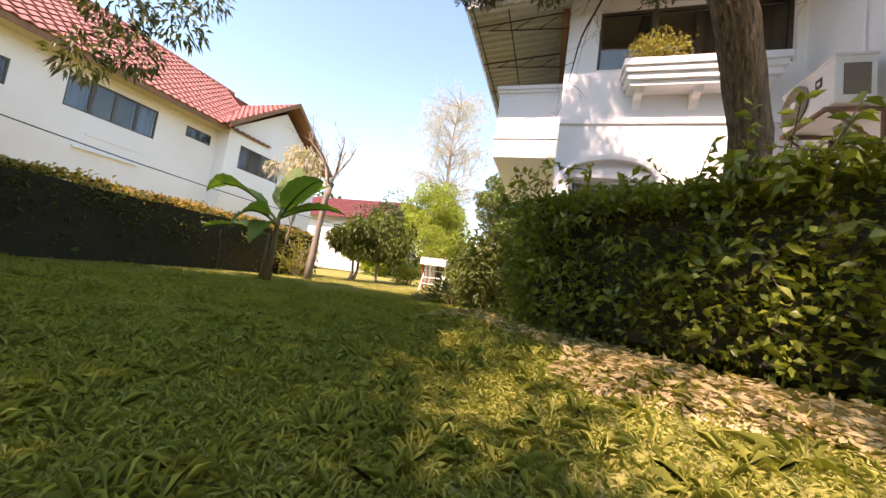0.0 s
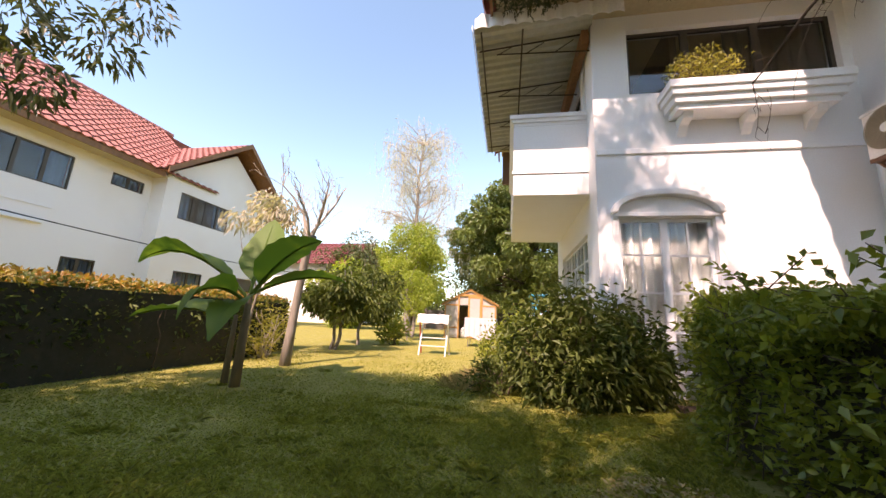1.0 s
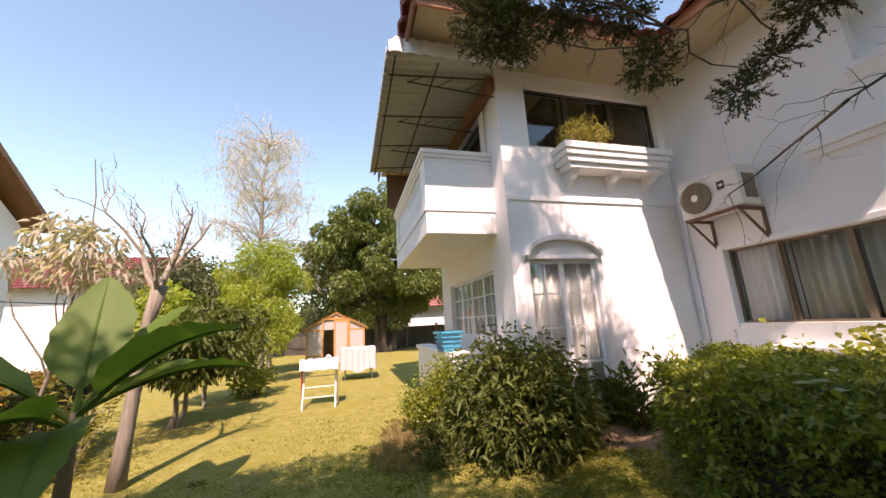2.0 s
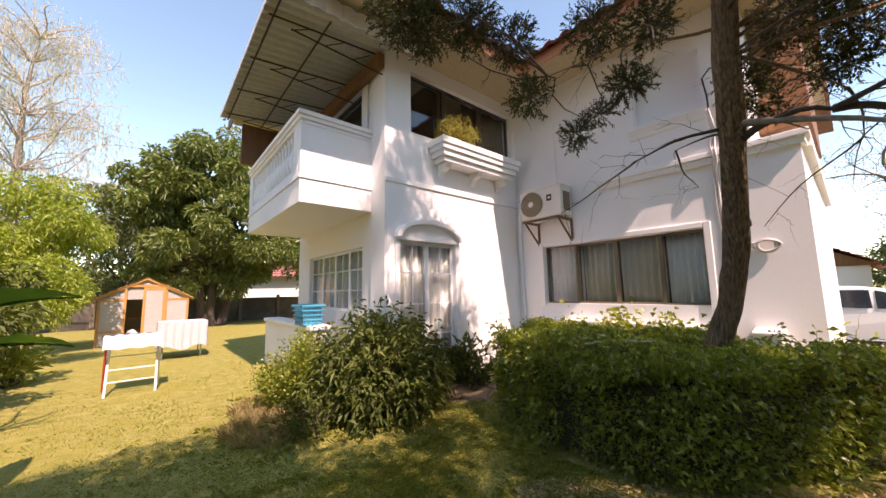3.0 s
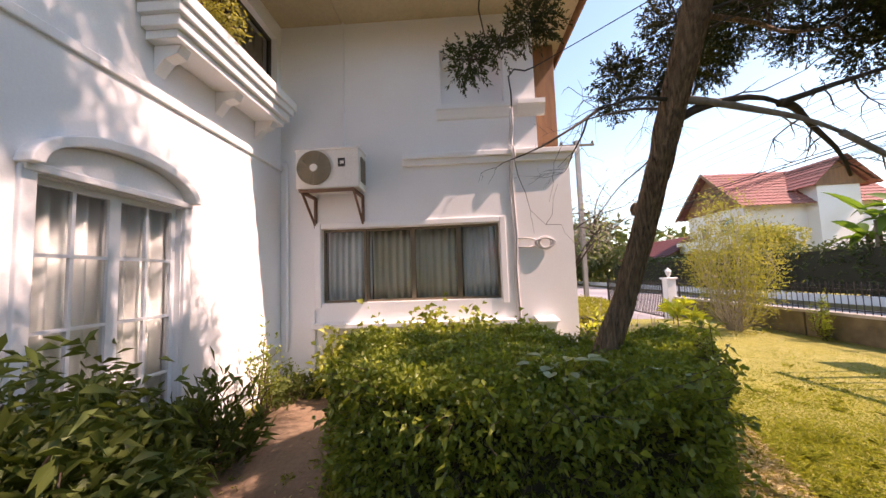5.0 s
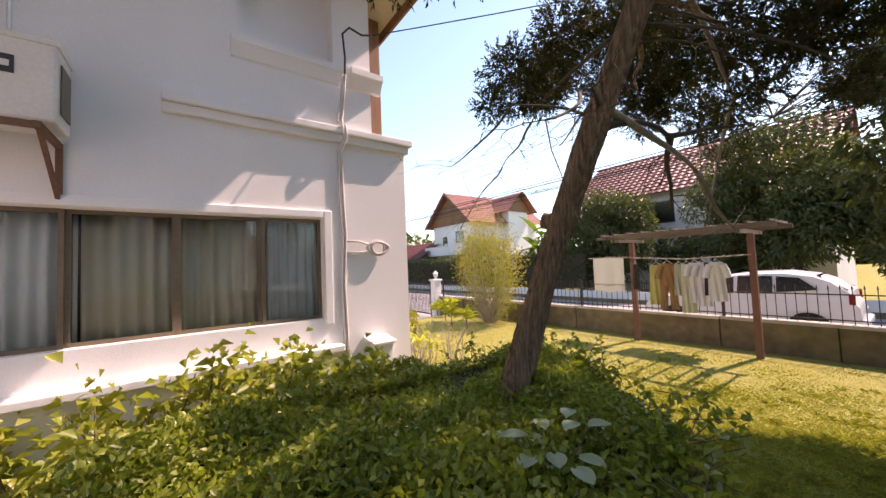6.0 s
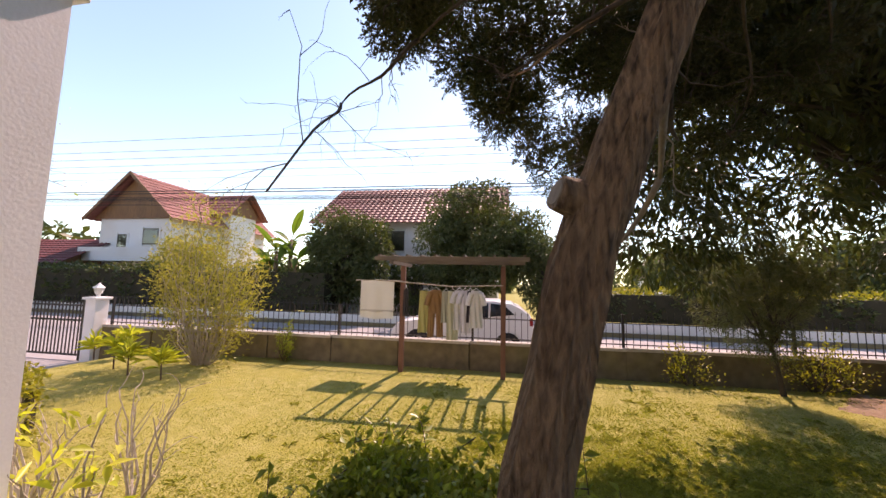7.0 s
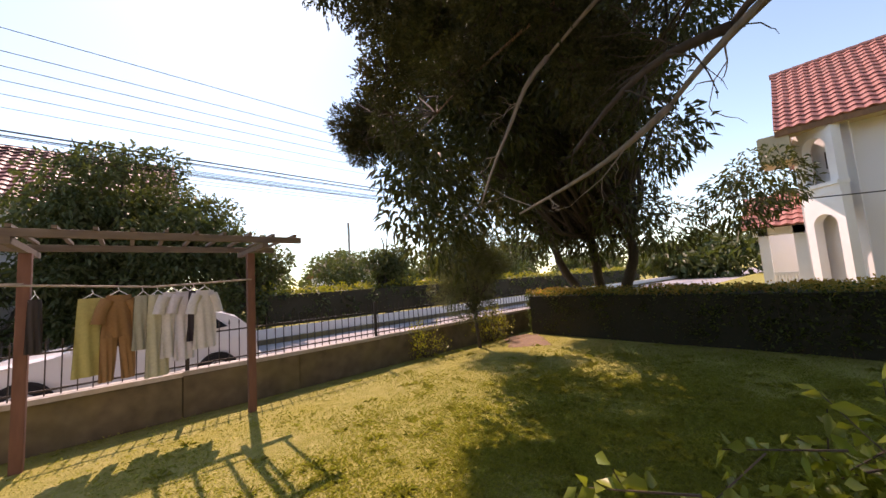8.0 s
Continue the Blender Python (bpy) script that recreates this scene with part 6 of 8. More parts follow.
# ---- garden things ----
def greenhouse():
    s = thing("garden_greenhouse", (-2.1, 17.1, 0), "small timber-framed greenhouse with clear sheet walls and an open door", "greenhouse")
    film = surface("clouded_sheet", (0.44, 0.415, 0.40), (0.39, 0.365, 0.35), (0.33, 0.30, 0.28), 0.35, 12, 2, 0.05)
    wood = surface("honey_timber", (0.52, 0.27, 0.085), (0.42, 0.21, 0.065), (0.34, 0.17, 0.06), 0.55, 20, 2, 0.1, stretch=(1, 1, 0.2))
    x0, x1, y0, y1, ze, za, xm = -3.2, -1.0, 16.2, 17.9, 1.40, 2.02, -2.1
    for x in (x0, x1 - 0.06):
        for y in (y0, y1 - 0.06):
            part("post", Geo().box(x, x + 0.06, y, y + 0.06, 0, ze), wood, s)
    for y in (y0 - 0.02, y1 - 0.04):
        for a, b in ((x0 - 0.12, xm), (x1 + 0.12, xm)):
            za0 = ze - 0.05
            g = Geo().prism([(a, za0), (b, za), (b, za + 0.09), (a, za0 + 0.09)], 'y', y, y + 0.05)
            part("rafter", g, wood, s)
    for xa, xb in ((-2.62, -2.56), (-1.63, -1.57)):
        part("door_post", Geo().box(xa, xb, y0, y0 + 0.06, 0, 1.85), wood, s)
    part("lintel", Geo().box(-2.56, -1.63, y0, y0 + 0.06, 1.78, 1.86), wood, s)
    for a, b in ((x0 + 0.06, -2.62), (-1.57, x1 - 0.06)):
        for za0, zb0 in ((1.36, 1.42), (0.42, 0.47)):
            part("mid_rail", Geo().box(a, b, y0 + 0.005, y0 + 0.05, za0, zb0), wood, s)
        part("wall_sheet", Geo().box(a, b, y0 + 0.02, y0 + 0.03, 0.03, 1.36), film, s)
    part("gable_sheet", Geo().prism([(x0, ze), (x1, ze), (xm, za)], 'y', y0 + 0.062, y0 + 0.07), film, s)
    for a in (x0 + 0.02, x1 - 0.03):
        part("wall_sheet", Geo().box(a, a + 0.01, y0 + 0.06, y1 - 0.06, 0.03, ze), film, s)
    part("wall_sheet", Geo().box(x0 + 0.06, x1 - 0.06, y1 - 0.04, y1 - 0.03, 0.03, ze), film, s)
    for a in (x0 - 0.15, x1 + 0.15):
        part("roof_sheet", Geo().quad((a, y0 - 0.06, ze - 0.02), (a, y1 + 0.06, ze - 0.02), (xm, y1 + 0.06, za + 0.10), (xm, y0 - 0.06, za + 0.10)), film, s)
    d = part("door", Geo().box(-2.18, -2.11, y0 - 0.03, y0 - 0.005, 0.05, 1.77).box(-1.69, -1.62, y0 - 0.03, y0 - 0.005, 0.05, 1.77).box(-2.11, -1.69, y0 - 0.03, y0 - 0.005, 0.05, 0.13).box(-2.11, -1.69, y0 - 0.03, y0 - 0.005, 1.69, 1.77), wood, s, "honey-coloured door frame")
    part("door_sheet", Geo().box(-2.11, -1.69, y0 - 0.02, y0 - 0.012, 0.13, 1.69), film, d)
    part("inner_shelf", Geo().box(-2.55, -1.7, y0 + 0.8, y0 + 1.1, 0.75, 0.79), wood, s)
    part("pale_sack", Geo().lathe(-2.4, y0 + 0.4, [(0.12, 0.0), (0.17, 0.12), (0.15, 0.35), (0.05, 0.45)], 10), CURTAIN, s, "white sack inside the doorway", smooth=True)


greenhouse()


def cloth_sheet(u0, u1, z0, z1, y, folds, amp, wave=0.0, nu=40, nz=14, lean=0.0):
    rows = []
    for i in range(nz + 1):
        t = i / nz
        z = z1 + (z0 - z1) * t
        rows.append([(u0 + (u1 - u0) * k / nu, y + lean * t + amp * (0.35 + t) * math.sin(2 * math.pi * folds * k / nu + 0.5 * math.sin(3 * t)), z + wave * math.sin(2 * math.pi * 1.5 * k / nu) * t) for k in range(nu + 1)])
    return Geo().sheet(rows)


def garden_table():
    t = thing("draped_table", (-1.35, 12.550, 0), "folding table draped with a grey-white cloth on the lawn", "table")
    steel = plain("table_leg_steel", (0.35, 0.34, 0.33), 0.4, 0.7)
    for x in (-1.72, -0.98):
        for y in (12.250, 12.850):
            part("leg", Geo().tube([(x, y, 0), (x, y, 0.83)], [0.015, 0.015], 6), steel, t)
    part("tabletop", Geo().box(-1.80, -0.90, 12.170, 12.930, 0.83, 0.86), OLD_WOOD, t)
    c = thing("table_cloth", (-1.35, 12.550, 0.86), "grey-white cloth hanging over the garden table", "cloth")
    cloth = surface("grey_cloth", (0.56, 0.535, 0.57), (0.50, 0.475, 0.51), (0.42, 0.39, 0.42), 0.9, 30, 3, 0.1)
    part("cover", Geo().box(-1.83, -0.87, 12.140, 12.960, 0.862, 0.872), cloth, c)
    for y, s in ((12.135, 1), (12.965, -1)):
        part("drop", cloth_sheet(-1.83, -0.87, 0.26, 0.87, y, 6, 0.02 * s, 0.05), cloth, c, smooth=True)
    for x in (-1.835, -0.865):
        g = cloth_sheet(12.140, 12.960, 0.28, 0.87, 0, 5, 0.02, 0.04)
        g.v = [(x + q[1], q[0], q[2]) for q in g.v]
        part("drop", g, cloth, c, smooth=True)


garden_table()


def drying_rack():
    r = thing("drying_rack", (-2.1, 9.050, 0), "white folding laundry rack with one red leg on the lawn", "drying rack")
    white = plain("white_steel_tube", (0.76, 0.75, 0.74), 0.4)
    red = plain("red_steel_tube", (0.55, 0.07, 0.045), 0.45)
    x0, x1 = -2.45, -1.86
    for x in (x0, x1):
        part("leg", Geo().tube([(x, 8.980, 0.0), (x, 9.370, 0.86)], [0.017, 0.017], 8), white, r)
    part("leg", Geo().tube([(x0 - 0.05, 9.430, 0.0), (x0 - 0.02, 9.000, 0.86)], [0.017, 0.017], 8), red, r, "red back leg")
    part("leg", Geo().tube([(x1 + 0.03, 9.430, 0.0), (x1 + 0.02, 9.000, 0.86)], [0.017, 0.017], 8), white, r)
    for y, z in ((9.070, 0.2), (9.150, 0.37), (9.240, 0.56), (9.310, 0.72), (9.370, 0.86), (9.000, 0.86), (9.190, 0.86)):
        part("rung", Geo().tube([(x0, y, z), (x1, y, z)], [0.011, 0.011], 6), white, r)
    t = thing("folded_towel", (-2.1, 9.170, 0.88), "white towel with dark patches laid over the rack", "towel")
    tw = surface("white_towel", (0.80, 0.79, 0.78), (0.74, 0.73, 0.72), None, 0.95, 80, 3, 0.2)
    rows = []
    for s, (y, z) in enumerate(((8.970, 0.70), (8.975, 0.80), (9.000, 0.885), (9.100, 0.89), (9.230, 0.89), (9.370, 0.885), (9.395, 0.78))):
        rows.append([(-2.51 + 0.70 * k / 20, y + 0.006 * math.sin(k * 1.3 + s), z + 0.008 * math.sin(k * 0.9 + s * 2)) for k in range(21)])
    part("cloth", Geo().sheet(rows), tw, t, smooth=True)
    dk = plain("dark_print", (0.06, 0.06, 0.075), 0.9)
    for k, x in enumerate((-2.40, -2.26, -2.12, -1.98)):
        part("print", Geo().tube([(x, 9.070 + 0.03 * (k % 2), 0.903), (x, 9.070 + 0.03 * (k % 2), 0.907)], [0.045, 0.045], 8), dk, t, "dark printed patch")


drying_rack()


def terrace():
    w = thing("terrace_wall", (0.05, 8.3, 0), "low white terrace wall beside the house", "wall")
    part("wall_body", Geo().box(0.0, 0.25, 7.3, 10.2, 0, 0.9), WHITE, w, bevel=0.01)
    part("coping", Geo().box(-0.05, 0.30, 7.25, 10.2, 0.9, 0.97), WHITE, w, bevel=0.01)
    b = thing("plastic_basket", (0.06, 7.65, 0.97), "blue perforated plastic laundry basket", "basket")
    blue = plain("blue_plastic", (0.02, 0.30, 0.45), 0.4)
    for k in range(5):
        z = 0.98 + 0.075 * k
        d = 0.012 * k
        pts = [(0.06 - 0.15 - d, 7.45 - d, z), (0.06 + 0.13 + d, 7.45 - d, z), (0.06 + 0.13 + d, 7.85 + d, z), (0.06 - 0.15 - d, 7.85 + d, z), (0.06 - 0.15 - d, 7.45 - d, z)]
        part("band", Geo().tube(pts, [0.016 if k < 4 else 0.024] * 5, 6, False), blue, b)
    for u in np.linspace(0, 1, 11):
        part("slat", Geo().box(-0.10, -0.09, 7.46 + 0.38 * u, 7.48 + 0.38 * u, 0.98, 1.28), blue, b)
    for u in np.linspace(0, 1, 7):
        part("slat", Geo().box(-0.08 + 0.25 * u, -0.055 + 0.25 * u, 7.445, 7.455, 0.98, 1.28), blue, b)
    part("base", Geo().box(-0.09, 0.19, 7.45, 7.85, 0.97, 0.985), blue, b)


terrace()


def drying_frame():
    f = thing("clothes_frame", (2.7, -3.45, 0), "wooden clothes-drying frame with two red posts and a slatted top", "clothes frame")
    for x, y in ((3.69, -3.49), (1.72, -3.41)):
        part("post", Geo().box(x - 0.045, x + 0.045, y - 0.045, y + 0.045, -0.05, 2.06), POST_RED, f, "faded red post", bevel=0.006)
        part("cross_arm", Geo().box(x - 0.03, x + 0.03, -4.02, -2.68, 2.06, 2.12), OLD_WOOD, f)
    for y in (-2.76, -3.92):
        part("long_beam", Geo().box(1.28, 4.02, y - 0.025, y + 0.025, 2.125, 2.20), OLD_WOOD, f, bevel=0.005)
    for k in range(11):
        x = 1.36 + 0.258 * k
        part("slat", Geo().box(x - 0.018, x + 0.018, -3.96, -2.72, 2.204, 2.235), OLD_WOOD, f)
    part("line", Geo().tube([(4.25, -3.44, 1.77), (3.69, -3.44, 1.74), (2.7, -3.43, 1.67), (1.72, -3.37, 1.71)], [0.012] * 4, 6), PALE_TWIG, f, "pale bamboo line")
    t = thing("hanging_towel", (4.2, -3.44, 1.2), "white towel with a grey stripe on the line", "towel")
    tw = surface("line_towel", (0.80, 0.79, 0.74), (0.75, 0.74, 0.69), None, 0.95, 80, 3, 0.2)
    part("cloth", cloth_sheet(3.86, 4.56, 1.0, 1.76, -3.445, 2, 0.012, 0.015), tw, t, smooth=True)
    part("stripe", cloth_sheet(3.87, 4.55, 1.14, 1.18, -3.430, 2, 0.012, 0.012), plain("grey_stripe", (0.55, 0.53, 0.50), 0.9), t)
    part("line_end", Geo().tube([(3.69, -3.45, 1.76), (4.68, -3.45, 1.76)], [0.009] * 2, 6), PALE_TWIG, t)
    # garments: outline (half widths at heights), colour
    def garment(x, w, z0, z1, c, label, cat, sleeve=0.0, legs=False, turn=0.35):
        o = thing("garment", (x, -3.43, 1.66), label, cat, "washing on the line")
        m = surface("cloth_" + cat + str(int(x * 100)), c, tuple(v * 0.85 for v in c), tuple(v * 0.7 for v in c), 0.9, 40, 4, 0.15)
        ca, sa = math.cos(turn), math.sin(turn)
        def put(g):
            g.v = [(x + (q[0]) * ca - q[1] * sa, -3.43 + q[0] * sa + q[1] * ca, q[2]) for q in g.v]
            return g
        def panel(zt, zb, wt, wb, off, amp, cx=0.0, cxb=None):
            rows = []
            for i in range(9):
                s = i / 8
                hw = wt + (wb - wt) * s ** 0.8
                cc = cx + ((cxb if cxb is not None else cx) - cx) * s
                rows.append([(cc + hw * (2 * k / 16 - 1), off + amp * math.sin(k * 1.1 + i * 0.5) * s - off * 0.8 * (2 * k / 16 - 1) ** 2, zt + (zb - zt) * s) for k in range(17)])
            return Geo().sheet(rows)
        if legs:
            zm = z1 - 0.5 * (z1 - z0)
            for s in (-1, 1):
                for off in (-0.03, 0.03):
                    part("leg_cloth", put(panel(zm + 0.03, z0, w * 0.48, w * 0.42, off, 0.015, s * w * 0.48, s * w * 0.62)), m, o, smooth=True)
            for off in (-0.035, 0.035):
                part("body_cloth", put(panel(z1, zm, w * 0.7, w, off, 0.012)), m, o, smooth=True)
        else:
            for off in (-0.035, 0.035):
                part("body_cloth", put(panel(z1, z0, w * 0.75, w, off, 0.018)), m, o, smooth=True)
        if sleeve:
            for s in (-1, 1):
                g = Geo().tube([(s * w * 0.62, 0, z1 - 0.05), (s * w * 0.95, 0, z1 - sleeve * 0.55), (s * w * 1.12, 0, z1 - sleeve)], [0.06, 0.055, 0.06], 8, False)
                part("sleeve", put(g), m, o, smooth=True)
        h = Geo().tube([(-w * 0.7, 0, z1 - 0.02), (0, 0, z1 + 0.05), (w * 0.7, 0, z1 - 0.02)], [0.006] * 3, 5)
        h.tube([(0, 0, z1 + 0.05), (0.01, 0, z1 + 0.09)], [0.004, 0.004], 5)
        part("hanger", put(h), ALU_WHITE, o)
    garment(3.21, 0.15, 0.78, 1.58, (0.52, 0.47, 0.18), "mustard yellow dress on a hanger", "dress")
    garment(3.01, 0.15, 0.70, 1.60, (0.36, 0.20, 0.09), "brown jumpsuit on a hanger", "jumpsuit", 0.3, True)
    garment(2.81, 0.10, 0.98, 1.58, (0.42, 0.42, 0.34), "patterned grey-green blouse on a hanger", "blouse")
    garment(2.68, 0.12, 0.66, 1.58, (0.58, 0.57, 0.42), "pale khaki trousers on a hanger", "trousers")
    garment(2.55, 0.12, 0.85, 1.60, (0.70, 0.69, 0.70), "white shirt on a hanger", "shirt", 0.25)
    garment(2.43, 0.12, 0.80, 1.60, (0.70, 0.68, 0.76), "white shirt on a hanger", "shirt", 0.25)
    garment(2.34, 0.08, 1.0, 1.60, (0.05, 0.04, 0.055), "dark vest on a hanger", "vest")
    garment(2.23, 0.14, 0.90, 1.60, (0.76, 0.75, 0.76), "white short-sleeved shirt on a hanger", "shirt", 0.28)
    garment(3.61, 0.06, 1.08, 1.60, (0.06, 0.05, 0.05), "black dress on a hanger", "dress")


drying_frame()


# ---- grass ----
def grass(name, count, region, length, width, avoid, label, clump=0.0):
    cx, cy, rx, ry = region
    p = np.array((cx, cy)) + rng.normal(size=(count, 2)) * np.array((rx, ry)) * 0.62
    keep = (p[:, 0] > -5.9) & (p[:, 0] < 10.1) & (p[:, 1] > -3.9) & (p[:, 1] < 20)
    for poly in avoid:
        keep &= ~inside(poly, p)
    p = p[keep]
    n = len(p)
    z = np.array([lawn_z(a, b) if -0.9 < a < 3.5 and 0.5 < b < 5.5 else 0.03 * noise.noise((a * 0.35, b * 0.35, 0)) for a, b in p])
    pos = np.stack([p[:, 0], p[:, 1], z - 0.004], 1)
    way = rng.normal(size=(n, 3)) * 0.75
    way[:, 2] = np.abs(way[:, 2]) * 0.5 + 0.55
    s = np.array([0.75 + 0.5 * noise.noise((a * 1.3, b * 1.3, 5)) for a, b in p])
    g = thing(name, (cx, cy, 0), label, "grass", kind="stuff")
    part("blades", leaf_mesh("blades", pos, way, length * s, width, 0.35, 0.1, 0.5), GRASS, g)
    if clump:
        m = int(clump)
        pick = rng.integers(0, n, m)
        c = p[pick]
        q = np.repeat(c, 26, 0) + rng.normal(size=(m * 26, 2)) * 0.022
        pos = np.concatenate([q, np.repeat(z[pick], 26)[:, None]], 1)
        away = np.concatenate([(q - np.repeat(c, 26, 0)) * 22, np.full((m * 26, 1), 0.6)], 1) + rng.normal(size=(m * 26, 3)) * 0.5
        part("tufts", leaf_mesh("tufts", pos, away, 0.082, 0.0058, 0.4, 0.1, 0.5), GRASS, g)


HOUSE = [(0.5, 6.2), (3.9, 6.2), (3.9, 1.9), (10, 1.9), (10, 10.5), (0.0, 10.5)]
grass("lawn_grass", 330000, (-0.1, 1.7, 3.2, 2.9), 0.058, 0.0052, [FRONT_HEDGE, HOUSE], "long trodden lawn grass in patches of shade", 900)
grass("short_grass", 190000, (0.5, 2.5, 7.0, 6.0), 0.045, 0.006, [FRONT_HEDGE, HOUSE], "short sunlit lawn grass")


# ---- the neighbour's house beyond the hedge ----
def neighbour_window(parent, x, y0, y1, z0, z1, leaves, facing=1):
    w = part("window", Geo().box(x - 0.02, x + 0.03, y0, y1, z0 - 0.06, z0).box(x - 0.02, x + 0.03, y0, y1, z1, z1 + 0.05), ALU_DARK, parent, "dark sliding window")
    for k in range(leaves):
        a, b = y0 + (y1 - y0) * k / leaves, y0 + (y1 - y0) * (k + 1) / leaves
        part("window_frame", Geo().box(x - 0.03, x + 0.02, a, a + 0.05, z0, z1).box(x - 0.03, x + 0.02, b - 0.05, b, z0, z1).box(x - 0.03, x + 0.02, a + 0.05, b - 0.05, z0, z0 + 0.05).box(x - 0.03, x + 0.02, a + 0.05, b - 0.05, z1 - 0.05, z1), ALU_DARK, w)
        p = part("pane", Geo().box(x - 0.015, x - 0.008, a + 0.05, b - 0.05, z0 + 0.05, z1 - 0.05), GLASS, w)
        p.visible_shadow = False
        rows = [[(x - 0.22 + 0.03 * math.sin(i * 0.9), a + (b - a) * i / 20, z) for i in range(21)] for z in (z1, z0)]
        part("curtain", Geo().sheet(rows), surface("blue_curtain", (0.16, 0.22, 0.30), (0.10, 0.14, 0.2), None, 0.9, 30, 2, 0.1) if "blue_curtain" not in bpy.data.materials else bpy.data.materials["blue_curtain"], w) if k in (0, leaves - 1) else None
    # added backing board, its dark colour standing for the unlit room
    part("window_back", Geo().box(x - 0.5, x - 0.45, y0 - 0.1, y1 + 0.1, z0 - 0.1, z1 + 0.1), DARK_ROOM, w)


def neighbour():
    h = thing("neighbour_house", (-17.5, 9, 0), "white two-storey neighbour house with a red tiled roof", "house")
    X = -14.8
    holes = [(6.89, 9.63, 4.35, 5.50), (10.77, 11.92, 5.03, 5.50), (9.9, 10.9, 1.5, 2.2), (4.35, 5.65, 4.25, 5.05)]
    part("wall", wall_boxes(Geo(), 'x', X, -0.25, 2.35, 12.2, 0, 6.05, holes), CREAM, h)
    part("stringcourse", Geo().box(X, X + 0.03, 7.6, 9.4, 3.62, 3.70), CREAM, h)
    for y0, y1, z0, z1, k in ((6.89, 9.63, 4.35, 5.50, 4), (10.77, 11.92, 5.03, 5.50, 2), (9.9, 10.9, 1.5, 2.2, 2), (4.35, 5.65, 4.25, 5.05, 2)):
        neighbour_window(h, X - 0.05, y0, y1, z0, z1, k)
    part("window_hood", Geo().box(X, X + 0.12, 7.3, 9.2, 3.1, 3.16), CREAM, h)
    # bay with the front gable
    B = -14.1
    part("bay_wall", wall_boxes(Geo(), 'x', B, -0.25, 12.2, 18.6, 0, 6.05, [(12.9, 15.5, 4.36, 5.5), (13.2, 14.6, 1.3, 2.2), (16.6, 18.0, 0, 2.3)]).box(-14.8, B - 0.25, 12.2, 12.4, 0, 6.05), CREAM, h)
    neighbour_window(h, B - 0.05, 12.9, 15.5, 4.36, 5.5, 4)
    neighbour_window(h, B - 0.05, 13.2, 14.6, 1.3, 2.2, 2)
    part("gable_wall", Geo().prism([(12.2, 6.05), (18.6, 6.05), (15.4, 8.35)], 'x', B - 0.2, B), CREAM, h)
    k = 0.76
    for sgn, y in ((1, 11.55), (-1, 19.25)):
        tiled_slope("roof_slope", (B + 0.75, y, 5.95), (-1, 0, 0), (0, sgn, k), 6.0, 4.85, TILE_PINK, h, pitch=0.32, row=0.34, depth=0.06)
        part("roof_board", Geo().quad((B + 0.73, y, 5.93), (-20, y, 5.93), (-20, 15.4, 8.86), (B + 0.73, 15.4, 8.86)), WOOD_BROWN, h)
        part("barge_board", Geo().prism([(y, 5.80), (y, 6.02), (15.4, 8.98), (15.4, 8.74)], 'x', B + 0.74, B + 0.79), WOOD_BROWN, h)
    # main roof
    tiled_slope("roof_slope", (-14.0, 1.05, 6.0), (0, 1, 0), (-1, 0, 0.875), 13.5, 5.35, TILE_PINK, h, pitch=0.32, row=0.34, depth=0.06)
    part("roof_board", Geo().quad((-14.0, 1.05, 5.97), (-14.0, 14.5, 5.97), (-18.0, 14.5, 9.45), (-18.0, 1.05, 9.45)), SOFFIT, h)
    part("roof_board", Geo().quad((-22.0, 1.05, 5.97), (-22.0, 18.5, 5.97), (-18.0, 18.5, 9.45), (-18.0, 1.05, 9.45)), TILE_PINK, h)
    part("eaves_board", Geo().box(-14.03, -13.97, 1.05, 12.0, 5.80, 6.0), WOOD_BROWN, h)
    part("soffit", Geo().box(-14.8, -14.03, 0.6, 12.2, 5.86, 5.90), SOFFIT, h)
    part("gable_soffit", Geo().box(-15.6, -14.03, 0.56, 1.4, 4.95, 5.86), SOFFIT, h, "buff boarded gable end")
    ridge = Geo()
    for i in range(38):
        ridge.tube([(-18.0, 1.0 + 0.37 * i, 9.52), (-18.0, 1.0 + 0.37 * (i + 1.1), 9.52)], [0.13, 0.11], 8)
    part("ridge_tiles", ridge, TILE_PINK, h)
    # cut-off corner with two arched niches
    m = Matrix.Translation((-14.45, 1.9, 0)) @ Matrix.Rotation(radians(-45), 4, 'Z')
    g = Geo()
    w = 0.64

    def arched(g, z0, zs, zt):
        hw = 0.38
        arc = [(hw * math.cos(a), zs + hw * math.sin(a) * 0.95) for a in np.linspace(0, math.pi, 13)]
        for (a0, b0), (a1, b1) in zip(arc, arc[1:]):
            g.v += [tuple(m @ Vector(q)) for q in ((0, a0, b0), (0, a1, b1), (0, a1, zt), (0, a0, zt), (-0.3, a0, b0), (-0.3, a1, b1))]
            n = len(g.v) - 6
            g.f += [(n, n + 1, n + 2, n + 3), (n, n + 4, n + 5, n + 1)]
        g.box(-0.3, 0, hw, w, z0, zt, m)
        g.box(-0.3, 0, -w, -hw, z0, zt, m)
    arched(g, 0.0, 2.55, 3.55)
    arched(g, 3.95, 5.2, 5.95)
    g.box(-0.3, 0.02, -w, w, 3.55, 3.95, m)
    part("corner_tower", g, WHITE, h, "sunlit white corner with arched openings")
    part("tower_sill", Geo().box(-0.3, 0.09, -w - 0.03, w + 0.03, 3.82, 3.95, m), WHITE, h)
